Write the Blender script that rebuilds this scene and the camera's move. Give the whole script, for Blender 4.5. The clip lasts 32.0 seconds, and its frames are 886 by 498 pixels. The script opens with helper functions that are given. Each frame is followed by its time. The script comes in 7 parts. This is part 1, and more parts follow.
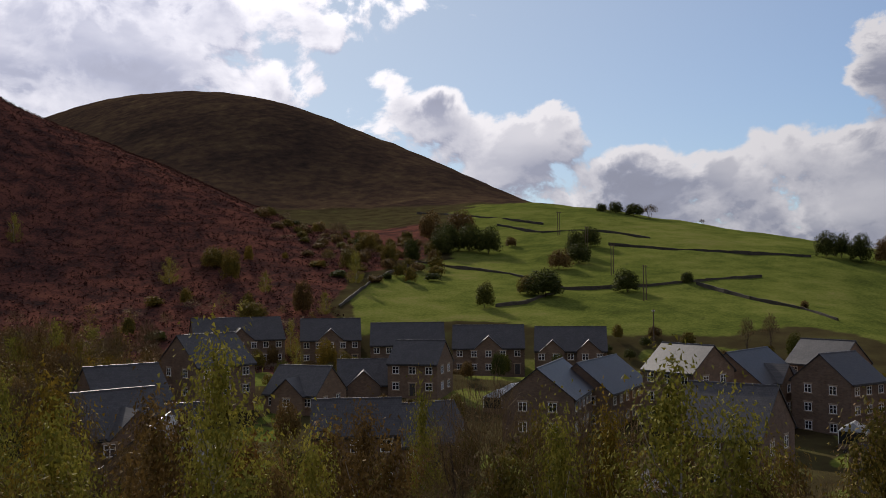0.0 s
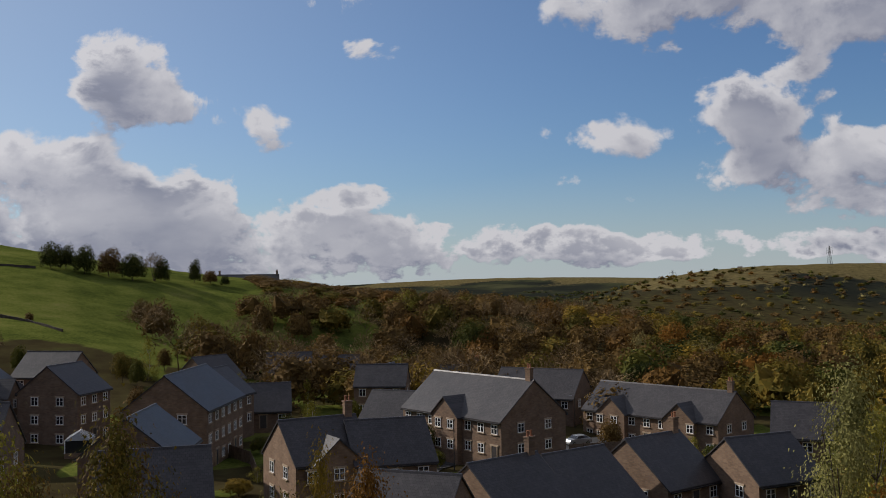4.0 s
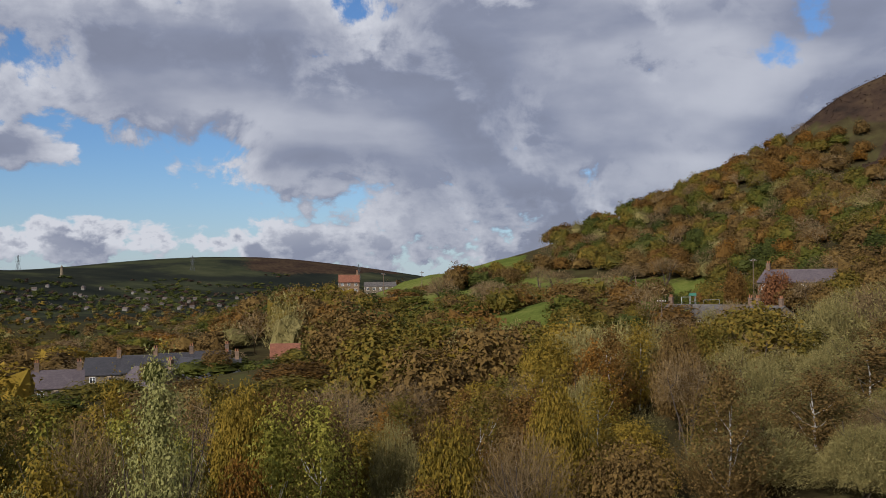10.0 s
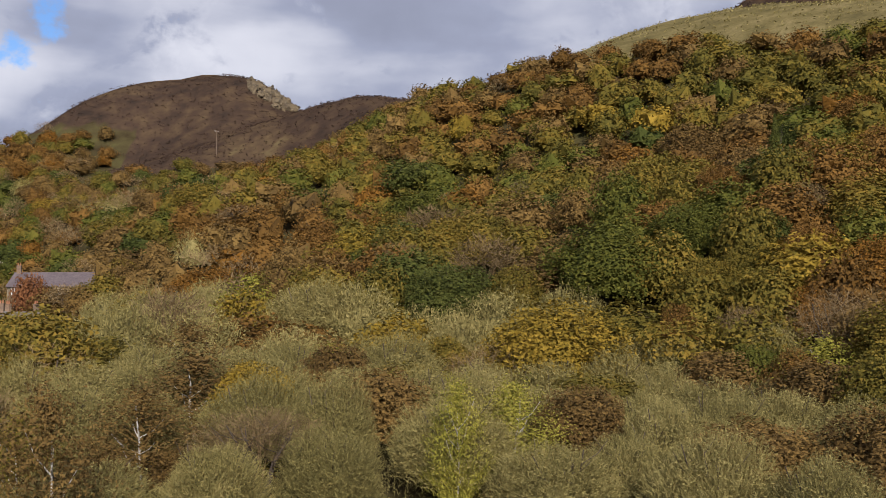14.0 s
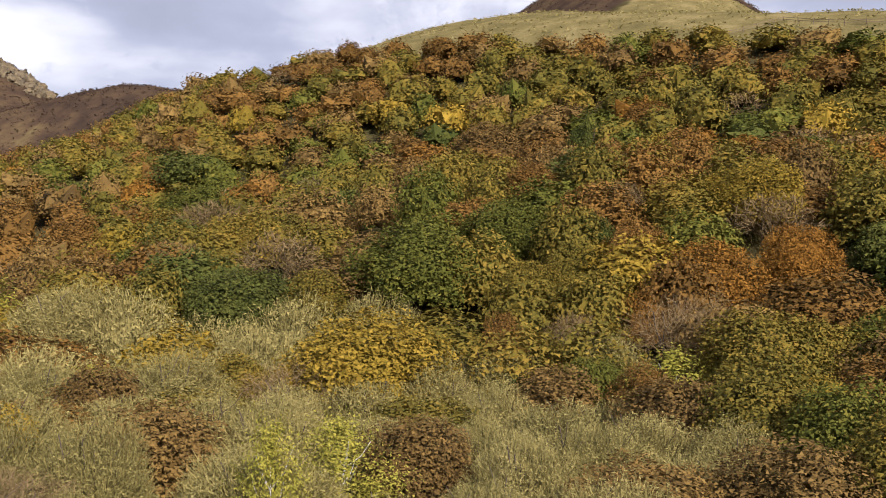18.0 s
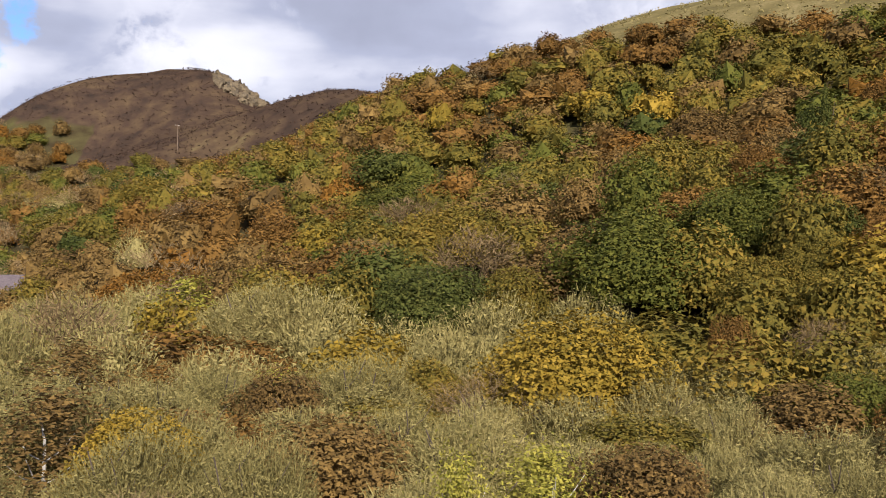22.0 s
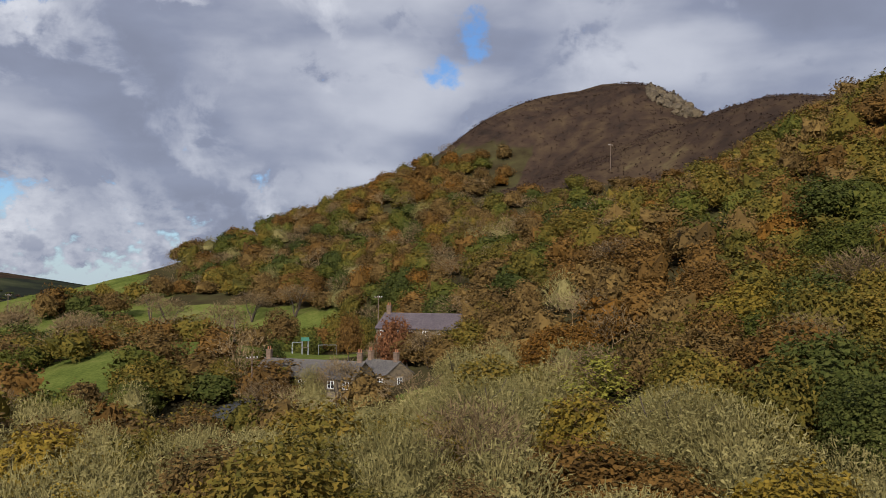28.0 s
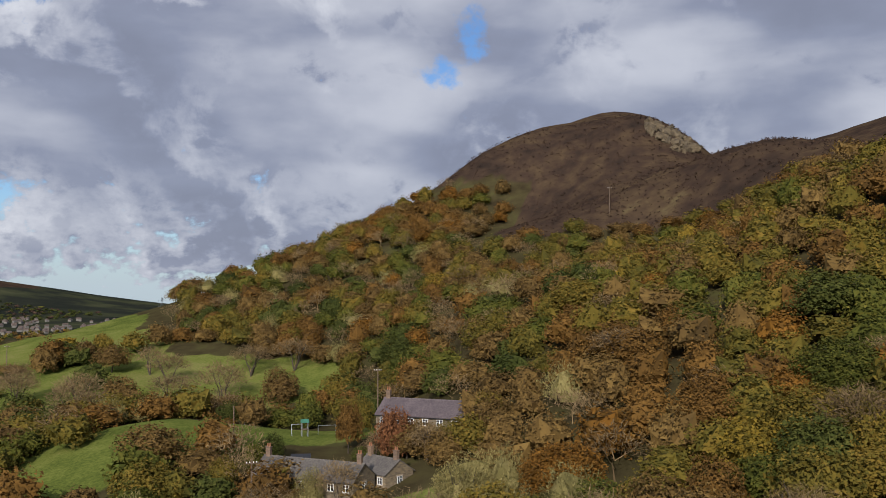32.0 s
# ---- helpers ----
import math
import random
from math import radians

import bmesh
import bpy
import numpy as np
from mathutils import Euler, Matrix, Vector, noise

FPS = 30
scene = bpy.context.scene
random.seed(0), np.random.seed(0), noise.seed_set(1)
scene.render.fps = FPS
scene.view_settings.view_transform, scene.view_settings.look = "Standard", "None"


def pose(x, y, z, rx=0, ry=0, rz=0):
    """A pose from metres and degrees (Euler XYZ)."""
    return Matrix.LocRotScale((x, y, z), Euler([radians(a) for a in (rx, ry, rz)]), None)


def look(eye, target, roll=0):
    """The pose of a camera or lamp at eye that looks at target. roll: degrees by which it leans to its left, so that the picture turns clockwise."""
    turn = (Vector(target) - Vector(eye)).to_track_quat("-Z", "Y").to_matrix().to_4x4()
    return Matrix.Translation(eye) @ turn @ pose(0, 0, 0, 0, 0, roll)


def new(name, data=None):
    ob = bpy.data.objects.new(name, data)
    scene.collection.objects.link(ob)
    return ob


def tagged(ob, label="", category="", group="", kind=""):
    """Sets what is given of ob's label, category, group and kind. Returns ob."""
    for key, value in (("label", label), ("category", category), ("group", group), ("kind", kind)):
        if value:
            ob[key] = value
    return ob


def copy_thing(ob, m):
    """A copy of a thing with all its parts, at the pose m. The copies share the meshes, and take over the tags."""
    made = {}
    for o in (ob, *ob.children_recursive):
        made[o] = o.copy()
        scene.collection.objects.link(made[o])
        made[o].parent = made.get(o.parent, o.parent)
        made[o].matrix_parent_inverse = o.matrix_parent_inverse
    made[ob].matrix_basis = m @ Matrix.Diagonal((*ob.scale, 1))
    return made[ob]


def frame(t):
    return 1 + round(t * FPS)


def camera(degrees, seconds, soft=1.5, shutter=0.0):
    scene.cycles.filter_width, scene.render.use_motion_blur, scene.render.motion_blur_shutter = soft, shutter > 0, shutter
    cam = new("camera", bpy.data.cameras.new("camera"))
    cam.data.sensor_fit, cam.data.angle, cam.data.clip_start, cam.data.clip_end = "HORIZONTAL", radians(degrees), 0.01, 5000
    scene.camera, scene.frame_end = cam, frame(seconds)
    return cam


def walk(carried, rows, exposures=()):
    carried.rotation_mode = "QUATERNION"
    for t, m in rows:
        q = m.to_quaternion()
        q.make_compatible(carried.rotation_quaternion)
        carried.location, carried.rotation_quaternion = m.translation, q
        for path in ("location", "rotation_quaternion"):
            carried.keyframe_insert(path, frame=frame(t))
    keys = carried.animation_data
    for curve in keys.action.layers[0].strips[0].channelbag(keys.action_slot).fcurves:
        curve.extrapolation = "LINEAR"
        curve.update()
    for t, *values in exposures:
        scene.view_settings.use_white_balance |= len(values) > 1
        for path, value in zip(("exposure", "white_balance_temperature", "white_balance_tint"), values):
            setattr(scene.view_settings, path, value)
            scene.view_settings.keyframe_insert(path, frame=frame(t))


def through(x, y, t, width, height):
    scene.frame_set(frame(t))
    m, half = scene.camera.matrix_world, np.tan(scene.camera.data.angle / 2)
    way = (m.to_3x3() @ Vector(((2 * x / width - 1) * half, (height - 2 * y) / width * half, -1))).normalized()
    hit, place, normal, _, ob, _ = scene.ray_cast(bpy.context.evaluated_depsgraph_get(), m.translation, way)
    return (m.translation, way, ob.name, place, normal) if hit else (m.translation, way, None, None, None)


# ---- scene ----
# the drone: turns on the spot over the estate, drifts towards the hill, then climbs
cam = camera(49.77, 32.0, 0.9)
PATH = [
    (0, pose(0.00, -0.00, 25.00, 91.79, 0.53, -24.27)),
    (0.5, pose(-0.07, 0.25, 24.98, 91.82, 0.51, -26.53)),
    (1, pose(-0.10, 0.53, 25.01, 91.83, 0.45, -29.86)),
    (1.5, pose(-0.21, 0.74, 25.08, 91.85, 0.36, -34.35)),
    (2, pose(-0.47, 0.74, 25.17, 91.86, 0.30, -40.75)),
    (2.5, pose(-0.84, 0.46, 25.26, 91.88, 0.29, -47.24)),
    (3, pose(-1.26, 0.00, 25.31, 91.89, 0.36, -53.77)),
    (3.5, pose(-1.69, -0.48, 25.32, 91.89, 0.54, -61.30)),
    (5.5, pose(-2.71, 0.88, 25.74, 91.97, 0.74, -90.37)),
    (6, pose(-2.10, 1.27, 25.81, 91.95, 0.71, -98.28)),
    (6.5, pose(-1.44, 1.59, 25.85, 91.94, 0.69, -105.56)),
    (7, pose(-0.82, 1.83, 25.87, 91.91, 0.69, -112.70)),
    (7.5, pose(-0.20, 1.94, 25.89, 91.90, 0.64, -119.69)),
    (8, pose(0.54, 1.86, 25.90, 91.89, 0.58, -125.78)),
    (8.5, pose(1.44, 1.62, 25.88, 91.90, 0.57, -132.06)),
    (9, pose(2.47, 1.22, 25.85, 91.90, 0.57, -138.34)),
    (9.5, pose(3.59, 0.62, 25.83, 91.90, 0.55, -144.71)),
    (10, pose(4.79, -0.21, 25.77, 91.90, 0.50, -151.16)),
    (10.5, pose(6.02, -1.23, 25.64, 91.90, 0.45, -157.59)),
    (11, pose(7.13, -2.39, 25.53, 91.90, 0.40, -163.60)),
    (11.5, pose(8.06, -3.69, 25.41, 91.90, 0.35, -168.71)),
    (12, pose(8.94, -5.23, 25.29, 91.92, 0.28, -174.01)),
    (12.5, pose(9.90, -7.06, 25.19, 91.95, 0.22, -179.28)),
    (13, pose(10.80, -9.05, 25.13, 91.98, 0.19, -184.47)),
    (13.5, pose(11.49, -10.96, 25.10, 92.02, 0.20, -189.87)),
    (14, pose(11.96, -12.76, 25.12, 92.04, 0.23, -195.21)),
    (14.5, pose(12.24, -14.49, 25.21, 92.02, 0.26, -200.48)),
    (15, pose(12.39, -16.20, 25.34, 91.98, 0.27, -205.67)),
    (15.5, pose(12.43, -17.91, 25.52, 91.91, 0.27, -208.62)),
    (17.5, pose(10.62, -23.97, 25.30, 92.15, 0.25, -208.71)),
    (18, pose(10.12, -25.25, 25.31, 92.19, 0.25, -208.70)),
    (18.5, pose(9.63, -26.46, 25.32, 92.22, 0.23, -208.73)),
    (19, pose(9.17, -27.58, 25.31, 92.25, 0.19, -208.66)),
    (19.5, pose(8.77, -28.64, 25.30, 92.28, 0.16, -208.31)),
    (20, pose(8.44, -29.62, 25.30, 92.30, 0.12, -207.16)),
    (20.5, pose(8.13, -30.56, 25.27, 92.30, 0.07, -205.53)),
    (21, pose(7.77, -31.45, 25.23, 92.30, 0.10, -203.56)),
    (21.5, pose(7.35, -32.37, 25.19, 92.31, 0.16, -200.68)),
    (22, pose(6.92, -33.34, 25.15, 92.31, 0.13, -196.75)),
    (22.5, pose(6.51, -34.32, 25.11, 92.31, 0.01, -193.36)),
    (23, pose(6.14, -35.29, 25.14, 92.30, -0.14, -189.58)),
    (23.5, pose(5.82, -36.29, 25.29, 92.26, -0.31, -186.06)),
    (24, pose(5.51, -37.31, 25.42, 92.22, -0.40, -182.44)),
    (24.5, pose(5.23, -38.29, 25.41, 92.21, -0.39, -178.68)),
    (25, pose(5.02, -39.13, 25.44, 92.21, -0.37, -174.96)),
    (25.5, pose(4.88, -39.84, 25.70, 92.18, -0.39, -171.55)),
    (26.4, pose(4.64, -40.84, 26.90, 92.22, -0.32, -171.20)),
    (27.5, pose(4.40, -41.85, 30.55, 92.26, -0.25, -170.86)),
    (28, pose(4.34, -41.89, 32.69, 92.26, -0.29, -170.82)),
    (28.5, pose(4.33, -41.81, 34.85, 92.25, -0.28, -170.82)),
    (29, pose(4.34, -41.69, 36.97, 92.25, -0.25, -170.82)),
    (29.5, pose(4.34, -41.62, 39.05, 92.25, -0.23, -170.82)),
    (30, pose(4.33, -41.61, 41.11, 92.25, -0.19, -170.81)),
    (30.5, pose(4.34, -41.62, 43.13, 92.25, -0.14, -170.81)),
    (31, pose(4.36, -41.60, 45.10, 92.25, -0.11, -170.83)),
    (31.5, pose(4.38, -41.58, 47.06, 92.24, -0.07, -170.85)),
    (32, pose(4.38, -41.57, 49.03, 92.24, -0.03, -170.87)),
]
EXPOSURES = [(0, -0.14, 6600, 14), (3, -0.27, 6550, 13), (6, -0.22, 6250, 12), (9, -0.12, 6150, 12), (11, -0.02, 6150, 11), (13, 0.26, 6250, 12), (14, 0.44, 6330, 13),
             (15.5, 1.0, 6450, 14), (21, 0.98, 6450, 14), (24.5, 0.42, 6300, 12), (28, 0.05, 6150, 11), (32, 0.05, 6150, 11)]
walk(cam, PATH, EXPOSURES)

# ---- world: sky with broken cloud, and one sun ----
SUN_AZ, SUN_EL = -4.0, 27.0     # degrees; azimuth counts anticlockwise from +y


def node(tree, kind, at=None, **sets):
    n = tree.nodes.new(kind)
    for key, value in sets.items():
        setattr(n, key, value)
    return n


def link(tree, a, b):
    tree.links.new(a, b)


def math_node(tree, op, a, b=None, c=None, clamp=False):
    n = tree.nodes.new("ShaderNodeMath")
    n.operation, n.use_clamp = op, clamp
    for i, v in enumerate((a, b, c)):
        if v is None:
            continue
        if isinstance(v, (int, float)):
            n.inputs[i].default_value = v
        else:
            tree.links.new(v, n.inputs[i])
    return n.outputs[0]


def vec_node(tree, op, a, b=None, c=None, out=0):
    n = tree.nodes.new("ShaderNodeVectorMath")
    n.operation = op
    for i, v in enumerate((a, b, c)):
        if v is None:
            continue
        if isinstance(v, (tuple, list)):
            n.inputs[i].default_value = v
        else:
            tree.links.new(v, n.inputs[i])
    return n.outputs[out]


def noise_node_at(tree, vec, scale, detail, rough):
    n = tree.nodes.new("ShaderNodeTexNoise")
    n.inputs["Scale"].default_value, n.inputs["Detail"].default_value, n.inputs["Roughness"].default_value = scale, detail, rough
    tree.links.new(vec, n.inputs["Vector"])
    return n.outputs[0]


# clouds: azimuth, elevation, half width, half height (degrees), weight
CUMULUS = [
    (-3, 13, 12, 6, 1.0), (-15, 15.5, 8, 3, 0.8), (8, 9, 9, 5, 0.9), (-21, 9.2, 4, 2.0, 0.45), (-13, 11.5, 5, 2.4, 0.8), (-16.5, 12.6, 1.6, 1.0, 0.5),
    (-21.6, 11.6, 2.2, 1.4, 0.75), (-22.5, 9.4, 4.0, 2.4, 0.85), (-28, 7.6, 5.0, 2.7, 1.0), (-31.2, 9.4, 2.4, 1.8, 0.85), (-35.5, 5.0, 5, 2.4, 1.1), (-36, 2.6, 8, 2.4, 1.1), (-48, 2.8, 12, 2.4, 1.1), (-62, 1.8, 12, 1.5, 1.05), (-74, 2.0, 8, 1.2, 1.0),
    (-41, 5.0, 5, 2.2, 1.0), (-46, 6.0, 5, 2.6, 1.0), (-52, 4.6, 6, 2.6, 1.0), (-60, 3.0, 8, 1.6, 0.95), (-68, 2.4, 8, 1.2, 0.9), (-56, 1.6, 16, 1.3, 0.8), (-77, 1.6, 9, 0.8, 0.8), (-63.5, 5.0, 3.4, 1.0, 0.8), (-38, 2.6, 12, 2.0, 0.8), (-50.0, 11.8, 2.9, 2.6, 1.05),
    (-54, 9.9, 3.4, 1.4, 0.75), (-58, 9.3, 1.8, 1.6, 0.7), (-65, 13.5, 3.0, 1.2, 0.6), (-79, 8.3, 3.6, 1.5, 0.95), (-76.5, 5.9, 1.7, 0.8, 0.7), (-79.3, 4.7, 1.4, 0.7, 0.65),
    (-87.3, 9.6, 4.0, 2.4, 0.95), (-90.0, 11.6, 2.2, 1.2, 0.8), (-96.8, 10.0, 4.0, 1.2, 0.85), (-99.0, 7.7, 4.8, 1.2, 0.85), (-91.5, 6.4, 6.6, 1.9, 0.95), (-93.5, 4.3, 5.0, 1.3, 0.8),
    (-78, 2.2, 8, 0.8, 0.8), (-104, 2.4, 3.4, 0.6, 0.7), (-109, 2.2, 2.4, 0.7, 0.7), (-115, 3.9, 4.8, 1.7, 1.0), (-119, 2.1, 9, 1.2, 0.95), (-106, 1.6, 8, 0.9, 0.85), (-96, 1.8, 10, 1.0, 0.8),
]
STRATOCUMULUS = [
    (-84, 16.2, 8, 2.6, 1.0), (-102, 15.2, 14, 4.2, 1.2), (-108, 12.5, 8.0, 2.6, 1.0), (-113, 14.5, 5, 4.0, 1.0), (-125, 14, 5.6, 4.4, 1.05), (-123, 11.3, 3.6, 1.6, 0.8),
    (-127.6, 7.5, 2.9, 1.3, 0.9), (-122, 3.4, 3.6, 0.6, 0.6), (-131, 2.3, 10, 1.3, 1.0), (-144, 2.2, 9, 1.4, 1.0), (-138, 13, 10, 5.2, 1.2), (-145, 9.0, 10, 3.6, 1.2),
    (-160, 12, 14, 7.5, 1.3), (-152, 4.4, 7, 2.0, 0.9), (-158, 3.0, 8, 1.6, 0.85), (-167, 7, 9, 5, 1.1), (-168, 17.5, 5, 3, 1.1), (-184, 13, 9, 12, 1.3), (-196, 16, 14, 14, 1.3), (-225, 16, 26, 14, 1.2),
    (-178, 20, 7, 3.5, 1.2), (-179, 8, 6, 4, 1.2), (-173, 13, 8, 9, 1.3), (-160, 6, 7, 3, 1.1), (-170, 4, 8, 3, 1.0), (-154, 2.6, 12, 2.4, 1.0),
]
CLOUD_HOLES = [(-172.6, 14.9, 1.0, 1.9), (-170.8, 12.6, 1.5, 0.9)]      # azimuth, elevation, half sizes


def sky_world():
    w = bpy.data.worlds.new("sky")
    scene.world = w
    w.use_nodes = True
    t = w.node_tree
    t.nodes.clear()
    # a group: cloud density for a direction given as (azimuth, elevation) in degrees
    g = bpy.data.node_groups.new("cloud_density", "ShaderNodeTree")
    g.interface.new_socket("p", in_out="INPUT", socket_type="NodeSocketVector")
    g.interface.new_socket("density", in_out="OUTPUT", socket_type="NodeSocketFloat")
    gi, go = g.nodes.new("NodeGroupInput"), g.nodes.new("NodeGroupOutput")
    p = gi.outputs[0]
    field = None
    for az, el, wa, we, amp in CUMULUS + STRATOCUMULUS:
        v = vec_node(g, "MULTIPLY_ADD", p, (1 / wa, 1 / we, 0), (-az / wa, -el / we, 0))
        d = vec_node(g, "DOT_PRODUCT", v, v, out=1)
        k = math_node(g, "MULTIPLY_ADD", d, -0.62, amp)
        field = k if field is None else math_node(g, "SMOOTH_MAX", field, k, 0.25)
    # scattered cloud overhead, above the view, added to whiten the sky's fill light
    sp = node(g, "ShaderNodeSeparateXYZ")
    link(g, p, sp.inputs[0])
    over = math_node(g, "MINIMUM", math_node(g, "MULTIPLY_ADD", sp.outputs[1], 0.06, -1.15), 0.5)
    field = math_node(g, "MAXIMUM", field, over)
    q = vec_node(g, "MULTIPLY", p, (0.2, 0.25, 0))
    n1 = node(g, "ShaderNodeTexNoise")
    n1.inputs["Scale"].default_value, n1.inputs["Detail"].default_value, n1.inputs["Roughness"].default_value = 0.85, 11, 0.6
    n1.inputs["Distortion"].default_value = 0.25
    link(g, q, n1.inputs["Vector"])
    f = math_node(g, "MAXIMUM", field, -1.3)
    vor = node(g, "ShaderNodeTexVoronoi", feature="SMOOTH_F1")
    vor.inputs["Scale"].default_value, vor.inputs["Smoothness"].default_value = 3.4, 0.25
    link(g, vec_node(g, "ADD", q, vec_node(g, "MULTIPLY", n1.outputs[1], (0.35, 0.35, 0))), vor.inputs["Vector"])
    puff = math_node(g, "MULTIPLY_ADD", vor.outputs["Distance"], -0.34, 0.14)
    rough = math_node(g, "MULTIPLY_ADD", math_node(g, "SUBTRACT", n1.outputs[0], 0.5), 3.0, puff)
    n2 = noise_node_at(g, vec_node(g, "MULTIPLY", p, (0.62, 0.95, 0)), 1.0, 6, 0.55)
    low_band = math_node(g, "MULTIPLY_ADD", sp.outputs[1], -1 / 8.0, 1.0, clamp=True)
    rough = math_node(g, "MULTIPLY_ADD", math_node(g, "MULTIPLY", math_node(g, "SUBTRACT", n2, 0.5), low_band), 2.4, rough)
    dens = math_node(g, "ADD", rough, math_node(g, "SUBTRACT", f, 0.33))
    link(g, dens, go.inputs[0])

    co = node(t, "ShaderNodeTexCoord")
    sep = node(t, "ShaderNodeSeparateXYZ")
    link(t, co.outputs["Generated"], sep.inputs[0])
    x, y, z = sep.outputs
    # azimuth from 30 (left of the first view) falling to -330, elevation up
    az = math_node(t, "MULTIPLY", math_node(t, "ARCTAN2", x, y), -57.2958)
    az = math_node(t, "SUBTRACT", az, math_node(t, "MULTIPLY", math_node(t, "GREATER_THAN", az, 60.0), 360.0))
    el = math_node(t, "MULTIPLY", math_node(t, "ARCSINE", z), 57.2958)
    cmb = node(t, "ShaderNodeCombineXYZ")
    link(t, az, cmb.inputs[0])
    link(t, el, cmb.inputs[1])
    here = t.nodes.new("ShaderNodeGroup")
    here.node_tree = g
    link(t, cmb.outputs[0], here.inputs[0])
    up = t.nodes.new("ShaderNodeGroup")
    up.node_tree = g
    link(t, vec_node(t, "ADD", cmb.outputs[0], (0.9, 1.9, 0)), up.inputs[0])
    near_up = t.nodes.new("ShaderNodeGroup")
    near_up.node_tree = g
    link(t, vec_node(t, "ADD", cmb.outputs[0], (0.3, 0.6, 0)), near_up.inputs[0])
    d0, d1, d2 = here.outputs[0], up.outputs[0], near_up.outputs[0]
    cover = node(t, "ShaderNodeMapRange", interpolation_type="SMOOTHSTEP")
    link(t, d0, cover.inputs[0])
    cover.inputs[1].default_value, cover.inputs[2].default_value = -0.02, 0.24
    # thin places where the blue shows through
    open_sky = None
    for az_, el_, wa, we in CLOUD_HOLES:
        v = vec_node(t, "MULTIPLY_ADD", cmb.outputs[0], (1 / wa, 1 / we, 0), (-az_ / wa, -el_ / we, 0))
        k = math_node(t, "MULTIPLY_ADD", vec_node(t, "DOT_PRODUCT", v, v, out=1), -0.5, 0.75)
        open_sky = k if open_sky is None else math_node(t, "SMOOTH_MAX", open_sky, k, 0.3)
    wisps = noise_node_at(t, vec_node(t, "MULTIPLY", cmb.outputs[0], (0.9, 1.0, 0)), 0.9, 6, 0.6)
    open_sky = math_node(t, "MULTIPLY_ADD", math_node(t, "SUBTRACT", wisps, 0.5), 2.2, open_sky)
    thin = node(t, "ShaderNodeMapRange", interpolation_type="SMOOTHSTEP")
    link(t, open_sky, thin.inputs[0])
    thin.inputs[1].default_value, thin.inputs[2].default_value = 0.1, 0.9
    thin.inputs[3].default_value, thin.inputs[4].default_value = 1.0, 0.08
    # lit where the cloud thins towards the light; in a closed deck, soft banks and folds
    lit = math_node(t, "MULTIPLY_ADD", math_node(t, "SUBTRACT", d0, d1), 0.36, 0.64)
    lit = math_node(t, "MULTIPLY_ADD", math_node(t, "SUBTRACT", d0, d2), 0.38, lit, clamp=True)
    lit = math_node(t, "MAXIMUM", lit, 0.36)
    folds = node(t, "ShaderNodeTexNoise")
    folds.inputs["Scale"].default_value, folds.inputs["Detail"].default_value, folds.inputs["Roughness"].default_value = 1.0, 5, 0.42
    folds.inputs["Distortion"].default_value = 0.12
    link(t, vec_node(t, "MULTIPLY", cmb.outputs[0], (0.075, 0.19, 0)), folds.inputs["Vector"])
    deck = node(t, "ShaderNodeMapRange", interpolation_type="SMOOTHSTEP")
    link(t, folds.outputs[0], deck.inputs[0])
    deck.inputs[1].default_value, deck.inputs[2].default_value = 0.34, 0.72
    deck.inputs[3].default_value, deck.inputs[4].default_value = 0.25, 0.66
    thick = node(t, "ShaderNodeMapRange", interpolation_type="SMOOTHSTEP")
    link(t, d0, thick.inputs[0])
    thick.inputs[1].default_value, thick.inputs[2].default_value = 0.15, 0.75
    thick.inputs[4].default_value = 0.94
    shade = node(t, "ShaderNodeMix", data_type="FLOAT")
    link(t, thick.outputs[0], shade.inputs[0])
    link(t, lit, shade.inputs[2])
    link(t, deck.outputs[0], shade.inputs[3])
    lit = shade.outputs[0]
    ramp = node(t, "ShaderNodeValToRGB")
    e = ramp.color_ramp.elements
    e[0].position, e[0].color = 0.0, (0.17, 0.175, 0.22, 1)
    e[1].position, e[1].color = 0.82, (0.92, 0.92, 0.95, 1)
    mid = ramp.color_ramp.elements.new(0.36)
    mid.color = (0.365, 0.39, 0.49, 1)
    link(t, lit, ramp.inputs[0])
    # cloud is brighter round the sun
    sd = Vector((-math.sin(radians(SUN_AZ)) * math.cos(radians(SUN_EL)), math.cos(radians(SUN_AZ)) * math.cos(radians(SUN_EL)), math.sin(radians(SUN_EL))))
    near_sun = math_node(t, "POWER", math_node(t, "MAXIMUM", vec_node(t, "DOT_PRODUCT", co.outputs["Generated"], tuple(sd), out=1), 0.0), 9.0)
    glow = math_node(t, "MULTIPLY_ADD", near_sun, 1.1, 0.88)
    cloud = node(t, "ShaderNodeMix", data_type="RGBA", blend_type="MULTIPLY")
    cloud.inputs[0].default_value = 1.0
    link(t, ramp.outputs[0], cloud.inputs[6])
    grey = node(t, "ShaderNodeCombineColor")
    for i in range(3):
        link(t, glow, grey.inputs[i])
    link(t, grey.outputs[0], cloud.inputs[7])
    sky = node(t, "ShaderNodeTexSky", sky_type="NISHITA", sun_disc=False)
    sky.sun_elevation, sky.sun_rotation = radians(SUN_EL), radians(-SUN_AZ)
    sky.altitude, sky.air_density, sky.dust_density, sky.ozone_density = 200, 1.0, 0.6, 2.2
    b1, b2 = node(t, "ShaderNodeBackground"), node(t, "ShaderNodeBackground")
    tint = node(t, "ShaderNodeMix", data_type="RGBA", blend_type="MULTIPLY")
    tint.inputs[0].default_value, tint.inputs[7].default_value = 1.0, (0.76, 0.97, 1.22, 1)
